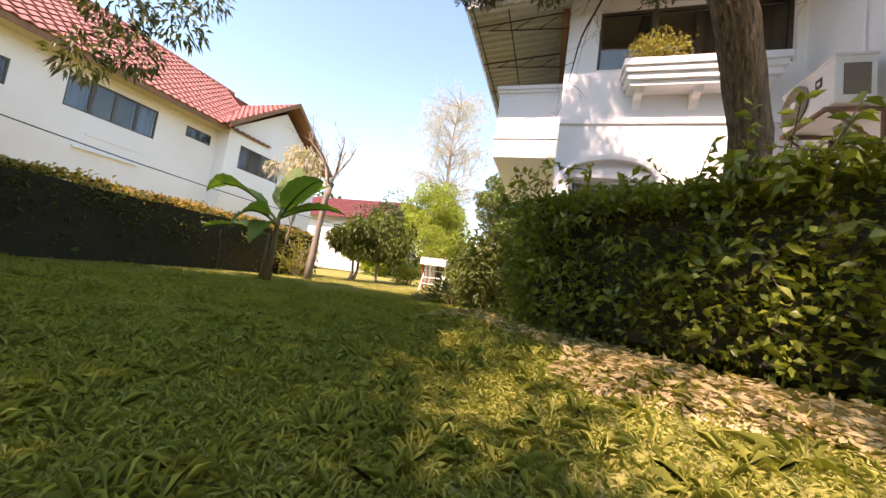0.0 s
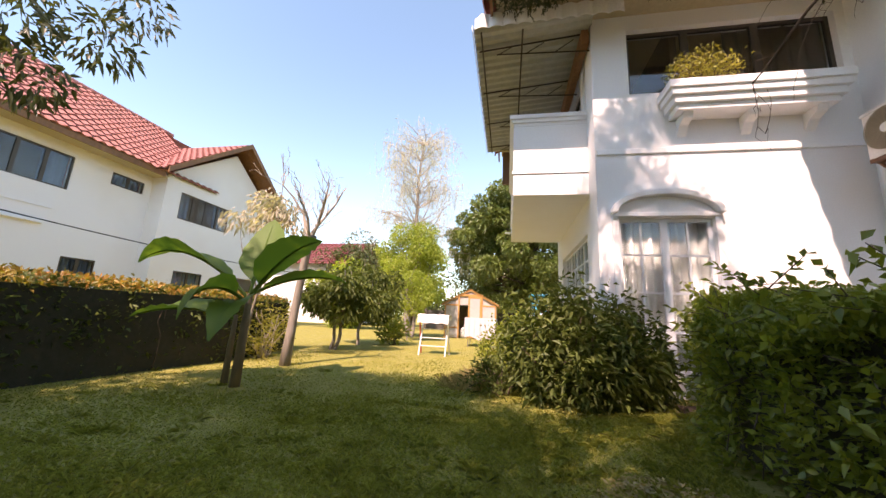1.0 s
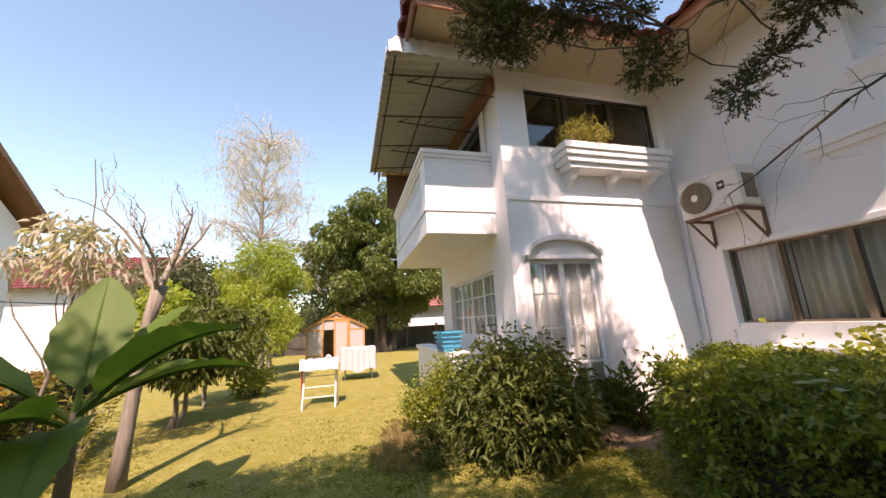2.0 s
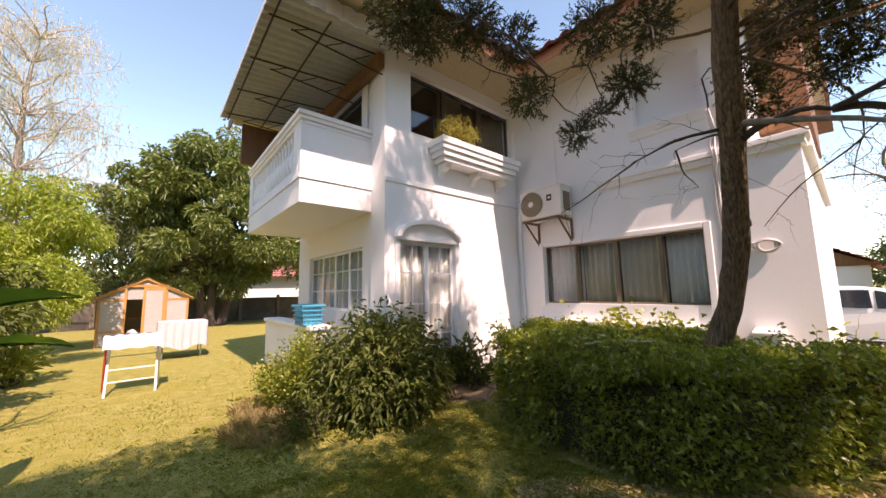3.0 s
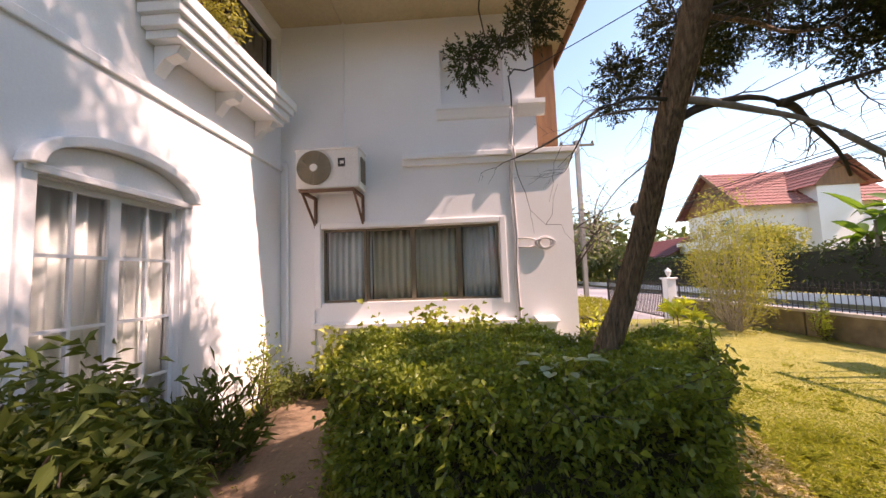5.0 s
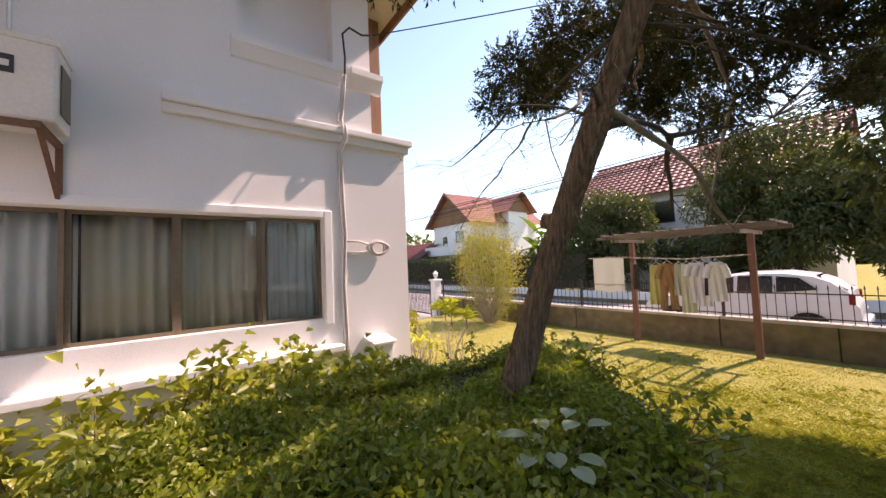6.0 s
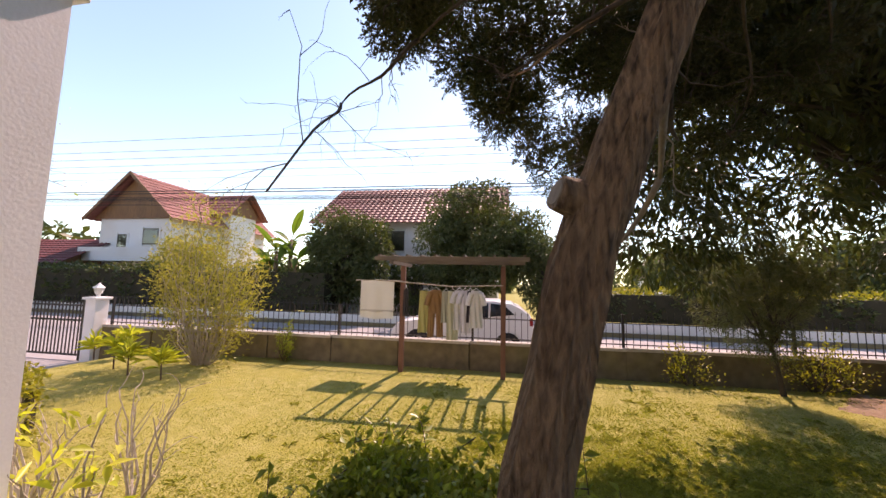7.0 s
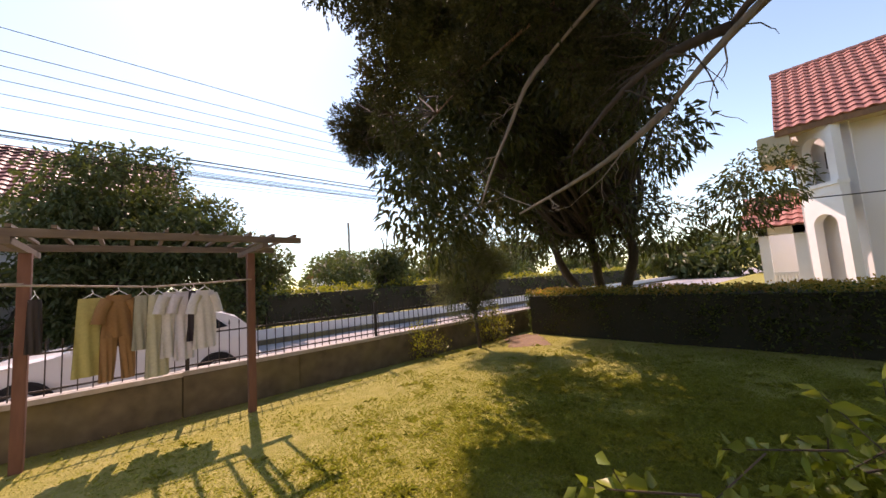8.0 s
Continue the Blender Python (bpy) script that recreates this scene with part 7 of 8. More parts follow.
    part("tower_back", Geo().box(-0.62, -0.58, -w, w, 0, 5.9, m), CREAM, h)
    part("tower_window", Geo().box(-0.575, -0.55, -0.2, 0.2, 4.5, 5.1, m), ALU_DARK, h)
    part("south_wall", Geo().box(-21.5, -15.0, 1.4, 1.6, 0, 6.0), CREAM, h)
    part("back_wall", Geo().box(-21.7, -21.5, 1.4, 18.6, 0, 6.0), CREAM, h)
    part("north_wall", Geo().box(-21.5, -14.35, 18.4, 18.6, 0, 6.0), CREAM, h)
    # porch
    part("porch_post", Geo().box(-16.1, -15.85, 0.05, 0.35, 0, 2.75), WHITE, h)
    part("porch_post", Geo().box(-16.1, -15.85, 1.05, 1.39, 0, 2.75), WHITE, h)
    part("porch_beam", Geo().box(-16.1, -15.85, -0.1, 1.39, 2.45, 2.8), WHITE, h)
    part("porch_wall", Geo().box(-19.5, -19.3, -0.1, 1.4, 0, 2.7), CREAM, h)
    tiled_slope("porch_roof", (-15.3, -0.35, 2.75), (0, 1, 0), (-1, 0, 0.75), 1.95, 2.4, TILE_PINK, h, pitch=0.32, row=0.34, depth=0.06)
    part("porch_board", Geo().quad((-15.3, -0.35, 2.72), (-15.3, 1.5, 2.72), (-17.3, 1.5, 4.2), (-17.3, -0.35, 4.2)), WOOD_BROWN, h)
    for k in range(7):
        part("baluster", Geo().lathe(-15.95, 0.45 + 0.09 * k, [(0.03, 0.0), (0.045, 0.5), (0.03, 0.9)], 6), WHITE, h)
    part("porch_rail", Geo().box(-16.05, -15.85, 0.36, 1.04, 0.9, 1.0), WHITE, h)


neighbour()


# ---- across the road ----
w = tagged(part("far_wall", Geo().box(-60, 60, -12.15, -11.95, -0.36, 0.20), WHITE), "low white wall on the far side of the road", "wall", kind="structure")
# kerb block given a dark material to paint the shadow line below the wall
tagged(part("far_kerb", Geo().box(-60, 60, -11.94, -11.7, -0.45, -0.14), WALL_OLD), "kerb along the far side, coloured dark for the shadow line there", "kerb", kind="structure")
f = thing("far_fence", (14, -12.05, 0.2), "dark iron railing on the far white wall", "fence")
me = Geo().box(-0.012, 0.012, -0.012, 0.012, 0.2, 0.72).mesh("far_bar")
me.materials.append(IRON)
for k in range(110):
    b = new("bar", me)
    b.parent = f
    b.matrix_parent_inverse = Matrix.Translation(-f.location)
    b.location = (4.5 + 0.19 * k, -12.05, 0)
part("rail", Geo().box(4.4, 25.5, -12.065, -12.035, 0.60, 0.63), IRON, f)


def gable_house(name, label, x0, x1, y0, y1, eave, rise, axis, tile, parent_at, windows=(), over=0.7):
    h = thing(name, parent_at, label, "house")
    part("wall", Geo().box(x0, x1, y0, y1, -0.36, eave), CREAM, h)
    if axis == 'y':
        m = 0.5 * (x0 + x1)
        half = m - x0 + over
        for s, x in ((1, x0 - over), (-1, x1 + over)):
            tiled_slope("roof_slope", (x, y0 - over, eave - 0.2), (0, 1, 0), (s, 0, rise / half), y1 - y0 + 2 * over, math.hypot(half, rise), tile, h, pitch=0.36, row=0.4, depth=0.06)
            part("barge_board", Geo().prism([(x, eave - 0.35), (x, eave - 0.1), (m, eave - 0.08 + rise), (m, eave - 0.35 + rise)], 'y', y1 + over - 0.05, y1 + over), WOOD_BROWN, h)
        part("gable", Geo().prism([(x0 - over * 0.6, eave - 0.1), (x1 + over * 0.6, eave - 0.1), (m, eave + rise - 0.45)], 'y', y1 + 0.02, y1 + 0.14), WOOD_BROWN, h, "dark brown boarded gable")
    else:
        m = 0.5 * (y0 + y1)
        half = m - y0 + over
        for s, y in ((1, y0 - over), (-1, y1 + over)):
            tiled_slope("roof_slope", (x0 - over, y, eave - 0.2), (1, 0, 0), (0, s, rise / half), x1 - x0 + 2 * over, math.hypot(half, rise), tile, h, pitch=0.36, row=0.4, depth=0.06)
        for xg in (x0, x1):
            part("gable", Geo().prism([(y0 - over * 0.6, eave - 0.1), (y1 + over * 0.6, eave - 0.1), (m, eave + rise - 0.45)], 'x', xg - 0.1, xg + 0.1), WOOD_BROWN, h, "dark brown boarded gable")
    for x, z, ww, hh in windows:
        w = part("window", Geo().box(x, x + ww, y1 + 0.004, y1 + 0.06, z, z + hh), ALU_DARK, h, "dark window")
        for xa in (x - 0.1, x + ww):
            part("window_frame", Geo().box(xa, xa + 0.1, y1 + 0.004, y1 + 0.08, z - 0.1, z + hh + 0.1), WHITE, w)
        part("pane", Geo().box(x + 0.08, x + ww - 0.08, y1 + 0.062, y1 + 0.07, z + 0.08, z + hh - 0.08), GLASS, w)
    return h


h = gable_house("road_house", "two-storey house with a brown gable and faded red tiles", 24.0, 29.8, -26, -16.6, 5.8, 3.2, 'y', TILE_PINK, (27, -21, 0), ((24.8, 3.9, 1.3, 1.1), (27.4, 3.6, 0.8, 1.0)))
part("balcony", Geo().box(24.0, 29.8, -16.55, -15.4, 2.7, 2.95).box(24.0, 29.8, -15.5, -15.4, 2.95, 3.6), CREAM, h)
gable_house("road_house", "cross wing of a house with a brown gable and red tiles", 23.2, 26.9, -23.7, -20.9, 6.9, 2.0, 'x', TILE_PINK, (25, -22, 0))
gable_house("low_house", "low wing with a red tiled lean-to roof", 29.5, 37, -20, -14.6, 2.6, 1.9, 'x', TILE, (33, -17, 0))
gable_house("road_house", "house with a long dark red tiled roof behind trees", 2.0, 12.9, -24.4, -17.0, 5.4, 3.2, 'x', TILE, (5, -21, 0), ((7.6, 3.6, 1.6, 1.2), (3.4, 3.6, 1.6, 1.2)))
gable_house("far_house", "small pale house far down the road with a dull hipped roof", -27, -18, -52, -44, 3.4, 2.0, 'x', surface("grey_tile", (0.20, 0.14, 0.12), (0.15, 0.10, 0.09), None, 0.7, 5, 1, 0.1), (-22, -48, 0), ((-24, 1.3, 1.5, 1.2),))
gable_house("back_house", "house with a weathered red roof behind the garden", -22.5, -12.8, 26, 34, 4.6, 2.6, 'x', TILE, (-18, 30, 0))
gable_house("back_house", "low house with a red roof glimpsed through the trees", 2, 14, 31, 38, 3.0, 2.4, 'x', TILE_PINK, (8, 34, 0))
gable_house("east_house", "low brick-red roofed house beyond the driveway", 30, 41, 1, 9, 2.6, 2.6, 'x', TILE, (35, 5, 0))


def far_tree(name, at, centre, radii, n, size, leaves, leaf_m, length, label, bark=BARK_DARK, r0=0.16, hang=0.2, limbs=24):
    return broad_tree(name, at, label, [(0, 0), (0.4, 0.1)], lobes_in(n, centre, radii, size, 0.8), leaves, leaf_m, length, length * 0.42, bark, r0, 0.2, hang, limbs)


far_tree("round_tree", (9.9, -14.2, -0.36), (9.9, -14.2, 3.0), (2.3, 1.9, 2.3), 60, 0.8, 22000, FAR_LEAF, 0.20, "dense dark round tree across the road")
far_tree("round_tree", (2.7, -14.0, -0.36), (2.8, -14.2, 4.1), (3.2, 1.9, 2.6), 90, 0.85, 32000, FAR_LEAF, 0.20, "wide dense dark tree across the road")
far_tree("round_tree", (-0.6, -13.4, -0.36), (-0.3, -13.6, 2.3), (1.5, 0.9, 2.0), 26, 0.75, 8000, FAR_LEAF, 0.20, "wide dense dark tree across the road")
far_tree("round_tree", (5.9, -14.6, -0.36), (5.9, -14.6, 1.4), (2.2, 0.8, 1.3), 24, 0.7, 7000, FAR_LEAF, 0.20, "dark undergrowth between the trees across the road")
hedge("roadside_hedge", [(-40, -14.2), (-0.8, -14.2), (-0.8, -12.5), (-40, -12.5)], 1.5, "loose green hedge along the far side of the road", 9000, 5000, FAR_LEAF, HEDGE_GOLD, 0.2, 0.10, lump=0.25, stems=10)
hedge("roadside_hedge", [(10.2, -14.2), (36, -14.2), (36, -12.6), (10.2, -12.6)], 2.2, "dark loose hedge in front of the houses across the road", 8000, 3000, FAR_LEAF, FAR_LEAF, 0.2, 0.10, lump=0.35, stems=10)
far_tree("golden_tree", (20.5, -14.5, -0.36), (20.5, -14.5, 2.6), (2.2, 1.2, 1.1), 20, 0.7, 5000, YELLOWISH, 0.2, "golden-green tree by the gable house")
far_tree("clipped_tree", (-7.2, -13.6, -0.36), (-7.2, -13.6, 2.6), (1.1, 0.8, 1.3), 14, 0.6, 4000, FAR_LEAF, 0.2, "small clipped tree along the road")
for x, y, r in ((-14, -16, 2.6), (-22, -20, 3.2), (-33, -26, 4), (-46, -34, 5), (-12, -30, 3)):
    far_tree("far_tree", (x, y, -0.36), (x, y, r * 0.9), (r, r, r * 0.8), 26, r * 0.4, 4200, FAR_LEAF, 0.38, "green tree far along the road", limbs=6)
STEMS = [(12.6, -13.6, 2.9), (13.6, -13.4, 3.2), (13.1, -13.9, 3.9), (14.2, -13.7, 2.7)]
banana("banana_clump", (13.9, -13.9, -0.36), [(x, y, z, 0.13) for x, y, z in STEMS],
       [((x, y, z - 0.08 * k), 40 * k * (1 + 0.17 * s) + 70 * s, (1.25, 0.8, 0.95, 0.5, 1.05, 0.7, 0.3)[k], 1.55 + 0.12 * ((k + s) % 3), 0.23, (0.6, 0.9, 0.8, 1.0, 0.7, 1.0, 1.1)[k]) for s, (x, y, z) in enumerate(STEMS) for k in range(7)], "clump of tall banana plants across the road")


def car(name, x0, yc, z, length, width, height, label, direction=1, paint=None):
    """A light car along x: rear at x0, nose towards direction."""
    c = thing(name, (x0 + direction * length / 2, yc, z), label, "car")
    white = paint
    dark = bpy.data.materials.get("car_glass") or plain("car_glass", (0.02, 0.025, 0.03), 0.08, 0.0, 0.1, spec=0.8)
    tyre = bpy.data.materials.get("tyre") or plain("tyre", (0.02, 0.02, 0.02), 0.85)
    rim = bpy.data.materials.get("alloy_rim") or plain("alloy_rim", (0.45, 0.45, 0.46), 0.35, 0.8)
    red = bpy.data.materials.get("tail_lamp") or plain("tail_lamp", (0.35, 0.02, 0.02), 0.25)
    L, H = length, height
    side = [(0.0, 0.30), (0.01, 0.55), (0.03, 0.62), (0.03, 0.72), (0.10, 0.88), (0.16, 0.955), (0.27, 1.0), (0.42, 0.99), (0.52, 0.955), (0.60, 0.84), (0.69, 0.69), (0.72, 0.655), (0.88, 0.60), (0.955, 0.54), (0.985, 0.45), (1.0, 0.33), (0.99, 0.17), (0.02, 0.17)]
    n = 9
    rows = []
    for j in range(n):
        s = 2 * j / (n - 1) - 1
        row = []
        for u, v in side + side[:1]:
            lift = max(0.0, (v - 0.62) / 0.38)
            hw = width / 2 * (1 - 0.17 * lift) * (1 - 0.10 * max(0, abs(u - 0.5) - 0.38) / 0.12)
            edge = abs(s) ** 6
            row.append((x0 + direction * u * L, yc + s * hw, z + H * (v - 0.03 * edge * (1 if v > 0.3 else 0)) * 1.0))
        rows.append(row)
    g = Geo().sheet(rows)
    for r in (rows[0], rows[-1]):
        g.quad(*r[:-1])
    part("body", g, white, c, "glossy white paintwork", smooth=False, bevel=0.02)

    def side_glass(pts, s):
        gg = Geo()
        out = []
        for u, v in pts:
            lift = max(0.0, (v - 0.62) / 0.38)
            out.append((x0 + direction * u * L, yc + s * (width / 2 * (1 - 0.17 * lift) + 0.006), z + H * v))
        gg.quad(*out)
        return gg
    for s in (-1, 1):
        part("side_window", side_glass([(0.14, 0.745), (0.30, 0.70), (0.30, 0.93), (0.21, 0.91)], s), dark, c)
        part("side_window", side_glass([(0.315, 0.68), (0.47, 0.67), (0.465, 0.935), (0.315, 0.935)], s), dark, c)
        part("side_window", side_glass([(0.485, 0.67), (0.66, 0.665), (0.60, 0.79), (0.52, 0.90), (0.485, 0.93)], s), dark, c)
        part("mirror", Geo().box(-0.06, 0.06, -0.05, 0.05, -0.05, 0.05, Matrix.Translation((x0 + direction * 0.66 * L, yc + s * (width / 2 + 0.07), z + H * 0.68))), white, c, bevel=0.015)
        part("tail_light", Geo().box(-0.04, 0.05, -0.03, 0.03, -0.10, 0.12, Matrix.Translation((x0 + direction * 0.03 * L, yc + s * width * 0.45, z + H * 0.62))), red, c, "red tail light", bevel=0.01)
        part("headlight", Geo().box(-0.09, 0.05, -0.07, 0.03, -0.06, 0.06, Matrix.Translation((x0 + direction * 0.955 * L, yc + s * width * 0.41, z + H * 0.49))), rim, c, "clear headlight", bevel=0.01)
        part("sill_trim", Geo().box(x0 + direction * 0.3 * L if direction > 0 else x0 - 0.72 * L, x0 + direction * 0.72 * L if direction > 0 else x0 - 0.3 * L, yc + s * width * 0.5 - 0.01, yc + s * width * 0.5 + 0.012, z + H * 0.17, z + H * 0.21), tyre, c)
        for u in (0.185, 0.80):
            xw = x0 + direction * u * L
            r = 0.315
            y = yc + s * (width / 2 - 0.08)
            part("wheel_arch", Geo().tube([(xw, y, z + r), (xw, y + s * 0.092, z + r)], [r + 0.05] * 2, 24), tyre, c, "dark wheel arch")
            w = part("wheel", Geo().tube([(xw, y - s * 0.06, z + r), (xw, y + s * 0.105, z + r)], [r, r * 0.97], 28), tyre, c, "black tyre")
            part("rim", Geo().tube([(xw, y + s * 0.10, z + r), (xw, y + s * 0.112, z + r)], [r * 0.66, r * 0.6], 24), rim, w, "alloy rim")
            for q in range(5):
                a = 1.2566 * q
                part("spoke_gap", Geo().tube([(xw + 0.14 * math.cos(a), y + s * 0.112, z + r + 0.14 * math.sin(a)), (xw + 0.14 * math.cos(a), y + s * 0.116, z + r + 0.14 * math.sin(a))], [0.045, 0.045], 8), tyre, w)
    part("windscreen", Geo().quad(*[(x0 + direction * u * L, yc + s * width / 2 * k, z + H * v + 0.008) for u, v, s, k in ((0.525, 0.945, -1, 0.72), (0.525, 0.945, 1, 0.72), (0.70, 0.69, 1, 0.84), (0.70, 0.69, -1, 0.84))]), dark, c)
    part("rear_window", Geo().quad(*[(x0 + direction * u * L - direction * 0.008, yc + s * width / 2 * k, z + H * v) for u, v, s, k in ((0.15, 0.945, -1, 0.72), (0.15, 0.945, 1, 0.72), (0.045, 0.745, 1, 0.82), (0.045, 0.745, -1, 0.82))]), dark, c)
    part("bumper", Geo().box(-0.05, 0.05, -width * 0.45, width * 0.45, -0.07, 0.07, Matrix.Translation((x0 - direction * 0.015, yc, z + H * 0.30))), white, c, bevel=0.02)
    part("blank_plate", Geo().box(-0.006, 0.006, -0.17, 0.17, -0.06, 0.06, Matrix.Translation((x0 - direction * 0.02, yc, z + H * 0.45))), rim, c)
    return c


PAINT = plain("white_car_paint", (0.80, 0.80, 0.80), 0.18, 0.0, 0.03, spec=0.6)
car("parked_hatchback", 0.80, -7.6, -0.30, 4.2, 1.75, 1.58, "white hatchback parked on the road by the wall", 1, PAINT)
c = car("parked_suv", 10.3, 1.3, -0.30, 4.6, 1.85, 1.72, "white sport utility car parked on the driveway", 1, PAINT)
c.rotation_euler = (0, 0, radians(-90))
car("far_pickup", -9.5, -20.5, -0.1, 4.4, 1.7, 1.5, "silver car parked far beyond the hedge", 1, plain("silver_paint", (0.5, 0.5, 0.5), 0.3, 0.3))


# ---- poles and lines ----
def utility_pole(x, y, h, label, arms=True):
    p = thing("utility_pole", (x, y, -0.36), label, "utility pole")
    part("shaft", Geo().prism([(x - 0.14, y - 0.12), (x + 0.14, y - 0.12), (x + 0.14, y + 0.12), (x - 0.14, y + 0.12)], 'z', -0.36, h), surface("pole_concrete" + str(len(bpy.data.materials)), (0.36, 0.33, 0.31), (0.30, 0.27, 0.25), (0.22, 0.2, 0.18), 0.9, 12, 1, 0.2), p)
    if arms:
        part("cross_arm", Geo().box(x - 0.06, x + 0.06, y - 1.1, y + 1.1, h - 0.35, h - 0.22), OLD_WOOD, p)
        for d in (-1.0, 0.15, 1.0):
            part("insulator", Geo().lathe(x, y + d, [(0.05, h - 0.22), (0.08, h - 0.14), (0.05, h - 0.05), (0.02, h)], 8), STEEL_DARK, p)
        part("cross_arm", Geo().box(x - 0.04, x + 0.04, y - 0.6, y + 0.6, h * 0.52, h * 0.52 + 0.08), STEEL_DARK, p)


utility_pole(21.0, -4.3, 9.9, "concrete utility pole with a cross arm beside the road")
utility_pole(-22.0, -47.0, 11.5, "distant grey concrete utility pole", False)
utility_pole(-14.5, -58.0, 8.0, "distant grey concrete utility pole", False)
BLACK = plain("line_black", (0.02, 0.02, 0.02), 0.6)


def wire(name, a, b, sag, r, label):
    a, b = Vector(a), Vector(b)
    pts = [a.lerp(b, t) - Vector((0, 0, sag * 4 * t * (1 - t))) for t in np.linspace(0, 1, 25)]
    return tagged(part(name, Geo().tube(pts, [r] * 25, 5, False), BLACK), label, "wire")


for y, z, r in ((-12.2, 9.6, 0.012), (-12.6, 9.2, 0.012), (-13.0, 8.9, 0.012), (-13.3, 8.5, 0.012), (-12.4, 7.95, 0.010), (-12.4, 7.5, 0.008),
                (-12.3, 6.62, 0.025), (-12.35, 6.5, 0.02), (-12.4, 6.4, 0.015), (-12.3, 6.27, 0.012), (-12.5, 6.05, 0.010), (-12.2, 5.9, 0.010), (-12.35, 6.55, 0.012), (-12.25, 6.45, 0.014), (-12.3, 6.35, 0.012), (-12.4, 6.2, 0.010), (-12.3, 6.1, 0.010)):
    tagged(wire("power_line", (-45, y - 1.5, z + rng.uniform(0, 0.2)), (45, y, z), rng.uniform(0.2, 0.5), r, "thin black overhead line along the road"), group="overhead lines")
wire("service_line", (3.82, 2.36, 4.55), (-6.0, -12.0, 8.5), 0.3, 0.007, "black service cable from the wall to the street lines")
wire("service_line", (-13.9, 0.0, 3.6), (-13.7, 22.0, 3.2), 0.4, 0.02, "black cable in front of the neighbour house")


# ---- far greenery and the back fence ----
def back_fence():
    f = thing("back_fence", (1, 24.5, 0), "dark weathered boundary fence with pale blocks", "fence")
    part("fence_panel", Geo().box(-6, 20, 24.6, 24.8, 0, 1.3), surface("dark_block", (0.10, 0.085, 0.07), (0.07, 0.06, 0.05), (0.3, 0.27, 0.24), 0.9, 3, 1.2, 0.3, stain=0.3), f)
    for x in range(-6, 20, 2):
        part("fence_post", Geo().box(x - 0.08, x + 0.08, 24.5, 24.6, 0, 1.45), OLD_WOOD, f)


back_fence()
for x, y, r, m in ((7.5, 24, 3.2, MANGO_FAR), (-12, 27, 3.5, FAR_LEAF), (-8.5, 29, 3.0, LIME), (13, 22, 3.5, FAR_LEAF), (-3, 31, 3.5, FAR_LEAF), (-9.5, 19.5, 1.8, LIME)):
    far_tree("garden_tree", (x, y, 0), (x, y, r * 1.0), (r, r * 0.8, r * 0.85), 30, r * 0.36, 7000, m, 0.3, "leafy tree behind the garden")


def bare_tree():
    at = (22.0, -2.5, 0)
    t = thing("blossom_tree", at, "spreading bare tree with a lilac haze of blossom", "tree")
    g = Geo()
    tips = []
    for k in range(6):
        a = k * 1.05
        q = limb((at[0], at[1], -0.05), (at[0] + 3.2 * math.cos(a), at[1] + 3.2 * math.sin(a), 5.2 + rng.uniform(-1, 1)), 0.06, 0.08, 8)
        g.tube(q, taper(0.2, 0.06, 8), 8, False)
        for j in range(7):
            i = rng.integers(3, 8)
            e = np.array(q[i]) + np.array([rng.normal() * 1.8, rng.normal() * 1.8, rng.uniform(0.6, 2.6)])
            p = limb(q[i], tuple(e), 0.05, 0.12, 7)
            g.tube(p, taper(0.06, 0.012, 7), 6, False)
            twigs(g, p, 0.014, 7, 1.2, 0.7, -0.2, 2)
            tips += p[3:]
    tagged(part("branch_mass", g, BARK_DARK, t), kind="stuff")
    T = np.array(tips)
    n = 9000
    pos = T[rng.integers(0, len(T), n)] + rng.normal(size=(n, 3)) * 0.7 + np.array([0, 0, 0.5])
    part("blossom", leaf_mesh("blossom", pos, ball(n), 0.09, 0.05), LILAC, t)
    pos = T[rng.integers(0, len(T), 900)] + rng.normal(size=(900, 3)) * 0.4
    part("crown", leaf_mesh("crown", pos, ball(900), 0.16, 0.07), LIME, t)


bare_tree()
far_tree("garden_tree", (27, -1.0, 0), (27, -1.0, 3.0), (2.0, 1.8, 2.0), 24, 0.8, 7000, FAR_LEAF, 0.25, "leafy tree beyond the driveway")
far_tree("garden_tree", (20.5, -1.9, 0), (20.5, -1.9, 1.2), (1.6, 0.8, 0.9), 14, 0.6, 3500, HEDGE_GOLD, 0.18, "bushy golden shrub beyond the parked car")


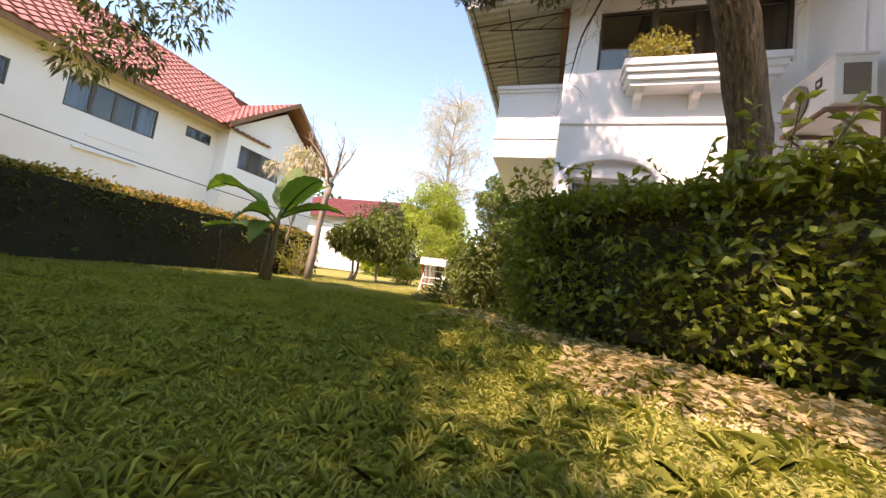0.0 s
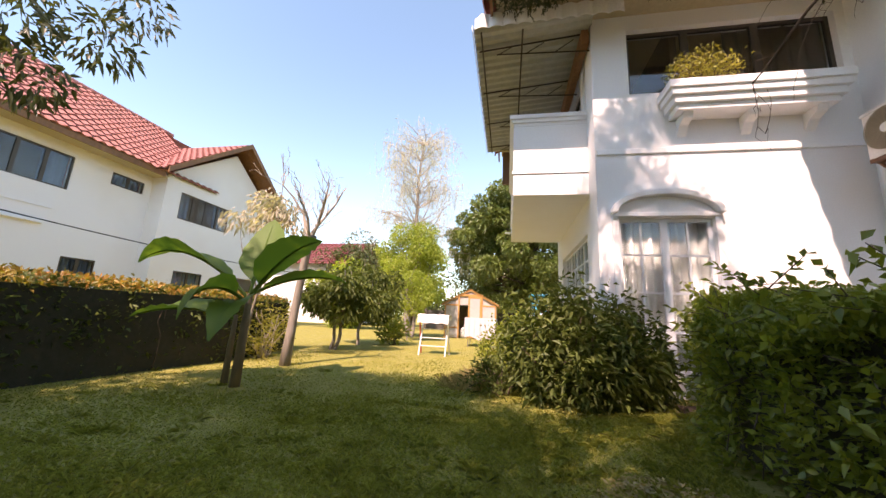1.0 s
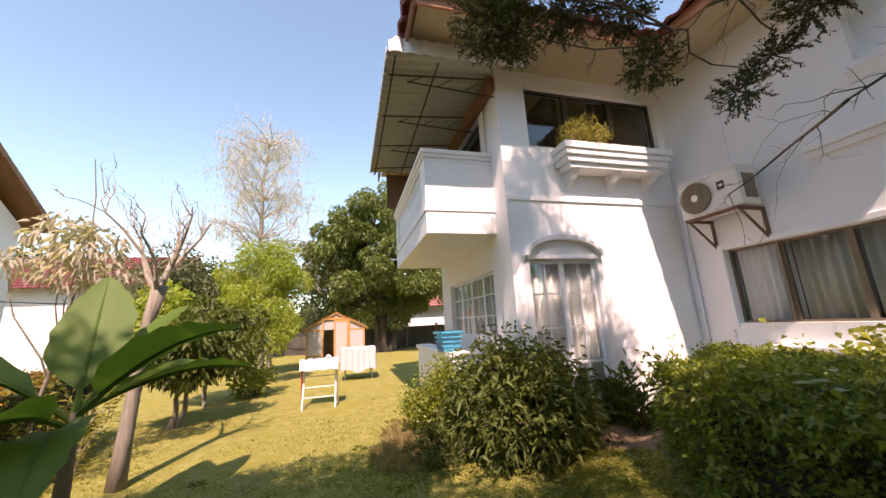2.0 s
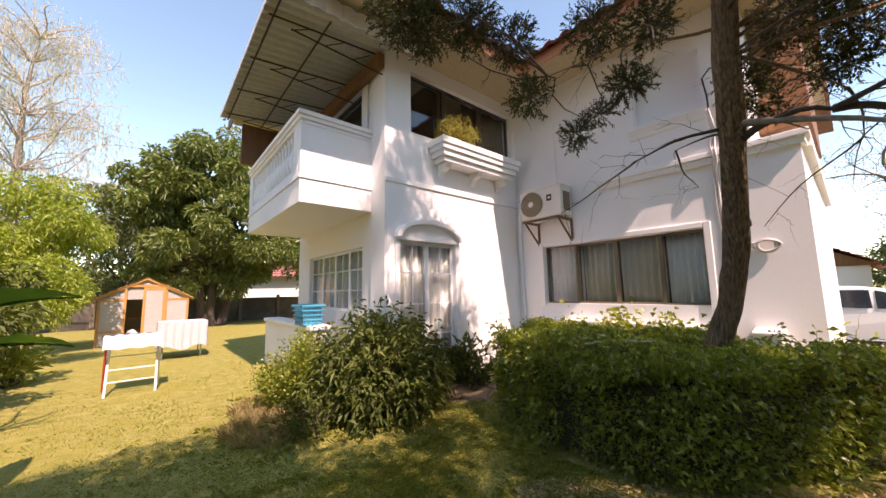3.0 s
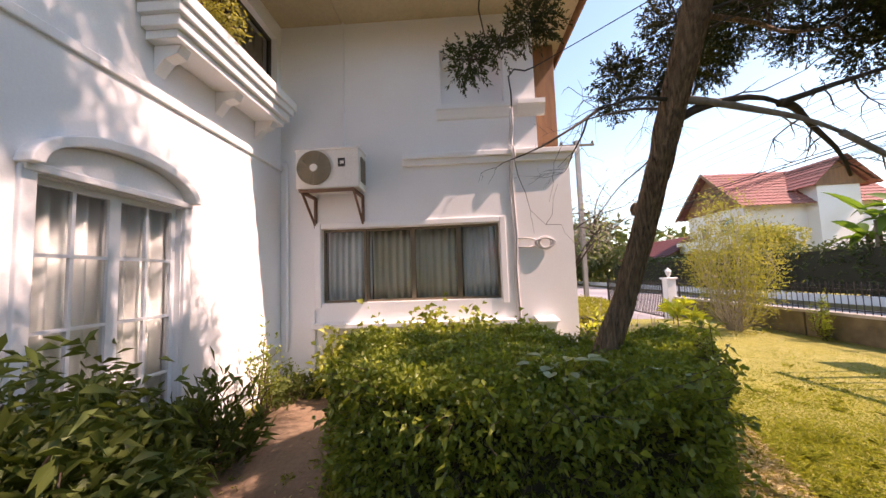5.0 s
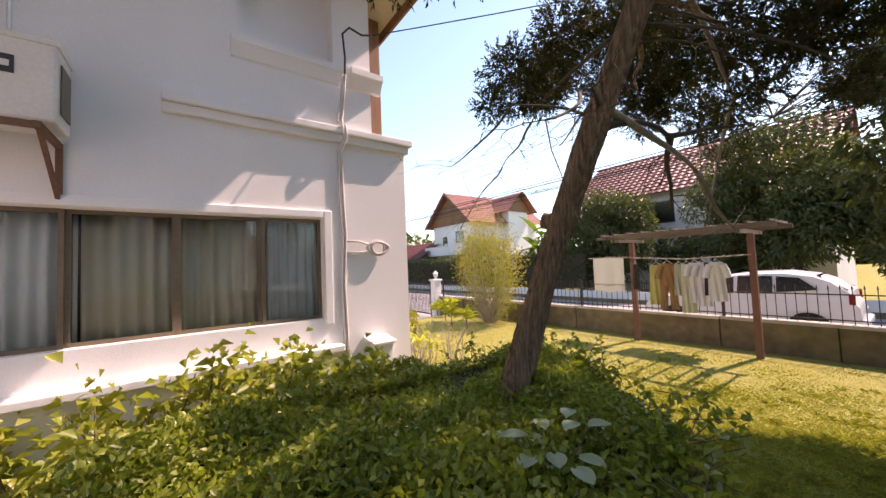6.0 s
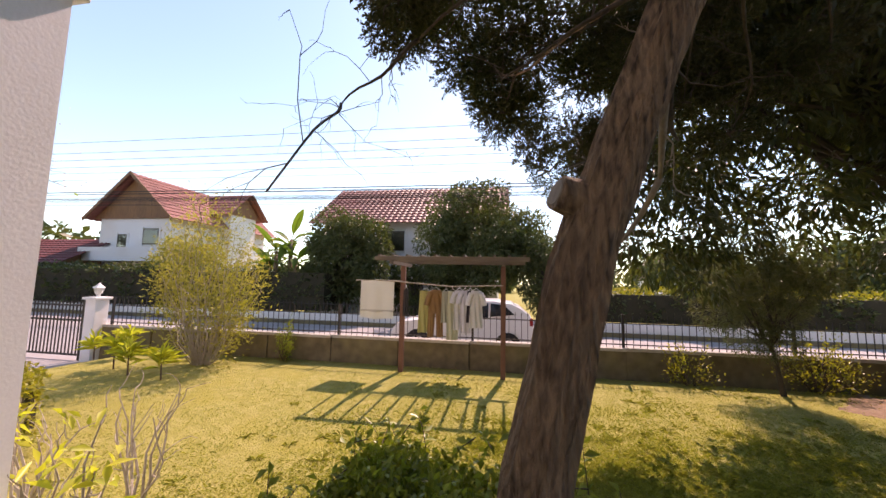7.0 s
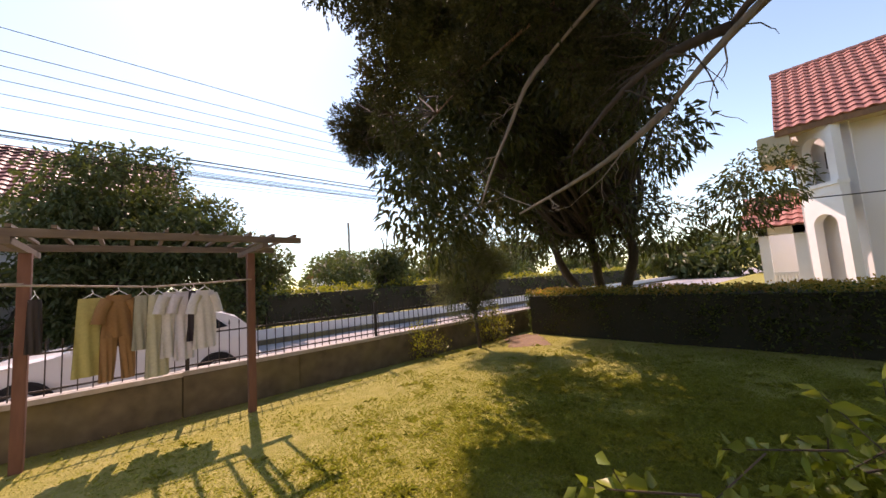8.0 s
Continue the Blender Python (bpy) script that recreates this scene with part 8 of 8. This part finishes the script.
def palm(x, y, h):
    t = thing("palm", (x, y, -0.3), "feathery palm beyond the driveway", "palm tree", "palms by the road")
    part("trunk", Geo().tube(limb((x, y, -0.4), (x + 0.2, y, h), 0, 0.03, 7), taper(0.14, 0.09, 7), 10), BARK_GREY, t, smooth=True)
    pos, way = [], []
    for k in range(16):
        a = k * 2.4
        rise = rng.uniform(0.1, 1.2)
        for s in np.linspace(0.15, 1, 22):
            p = np.array((x + 0.2 + 1.9 * s * math.cos(a), y + 1.9 * s * math.sin(a), h + rise * s * 1.4 - 1.6 * s * s))
            for sd in (-1, 1):
                pos.append(p)
                way.append((-math.sin(a) * sd + 0.5 * math.cos(a), math.cos(a) * sd + 0.5 * math.sin(a), -0.5))
    part("fronds", leaf_mesh("fronds", np.array(pos), np.array(way), 0.55, 0.05, 0.2), FAR_LEAF, t)


for x, y, h in ((38, -6.5, 3.2), (44, -9, 3.6), (50, -10, 3.0), (41, -5, 2.8), (35, -13.5, 3.4), (47, -14, 3.2)):
    palm(x, y, h)
for k in range(26):
    a = radians(-62 + k * 14)
    d = 75 + 25 * math.sin(k * 1.7)
    x, y = d * math.cos(a), d * math.sin(a)
    r = 6 + 2 * math.sin(k * 2.3)
    far_tree("far_tree", (x, y, -0.36), (x, y, r * 0.55), (r * 1.8, r * 1.8, r * 0.5), 30, r * 0.42, 3600, FAR_LEAF, 1.15, "distant tree at the edge of the view", limbs=3)


# ---- single roof tiles, where the camera passes nearest ----
roof = bpy.data.objects["house_roof"]
k = math.tan(radians(33))
lay_tiles(roof, (-0.9, YA - 1.07, 5.54), (1, 0, 0), (0, 1, k), 13, 3, 0.30, 0.30, 0.05, TILE_OLD)
lay_tiles(roof, (2.90, 1.55, 5.54), (0, 1, 0), (1, 0, k), 31, 4, 0.30, 0.3438, 0.05, TILE_OLD)
house = bpy.data.objects["neighbour_house"]
lay_tiles(house, (-14.0, 1.05, 6.0), (0, 1, 0), (-1, 0, 0.875), 35, 8, 0.32, 0.334, 0.06, TILE_PINK)
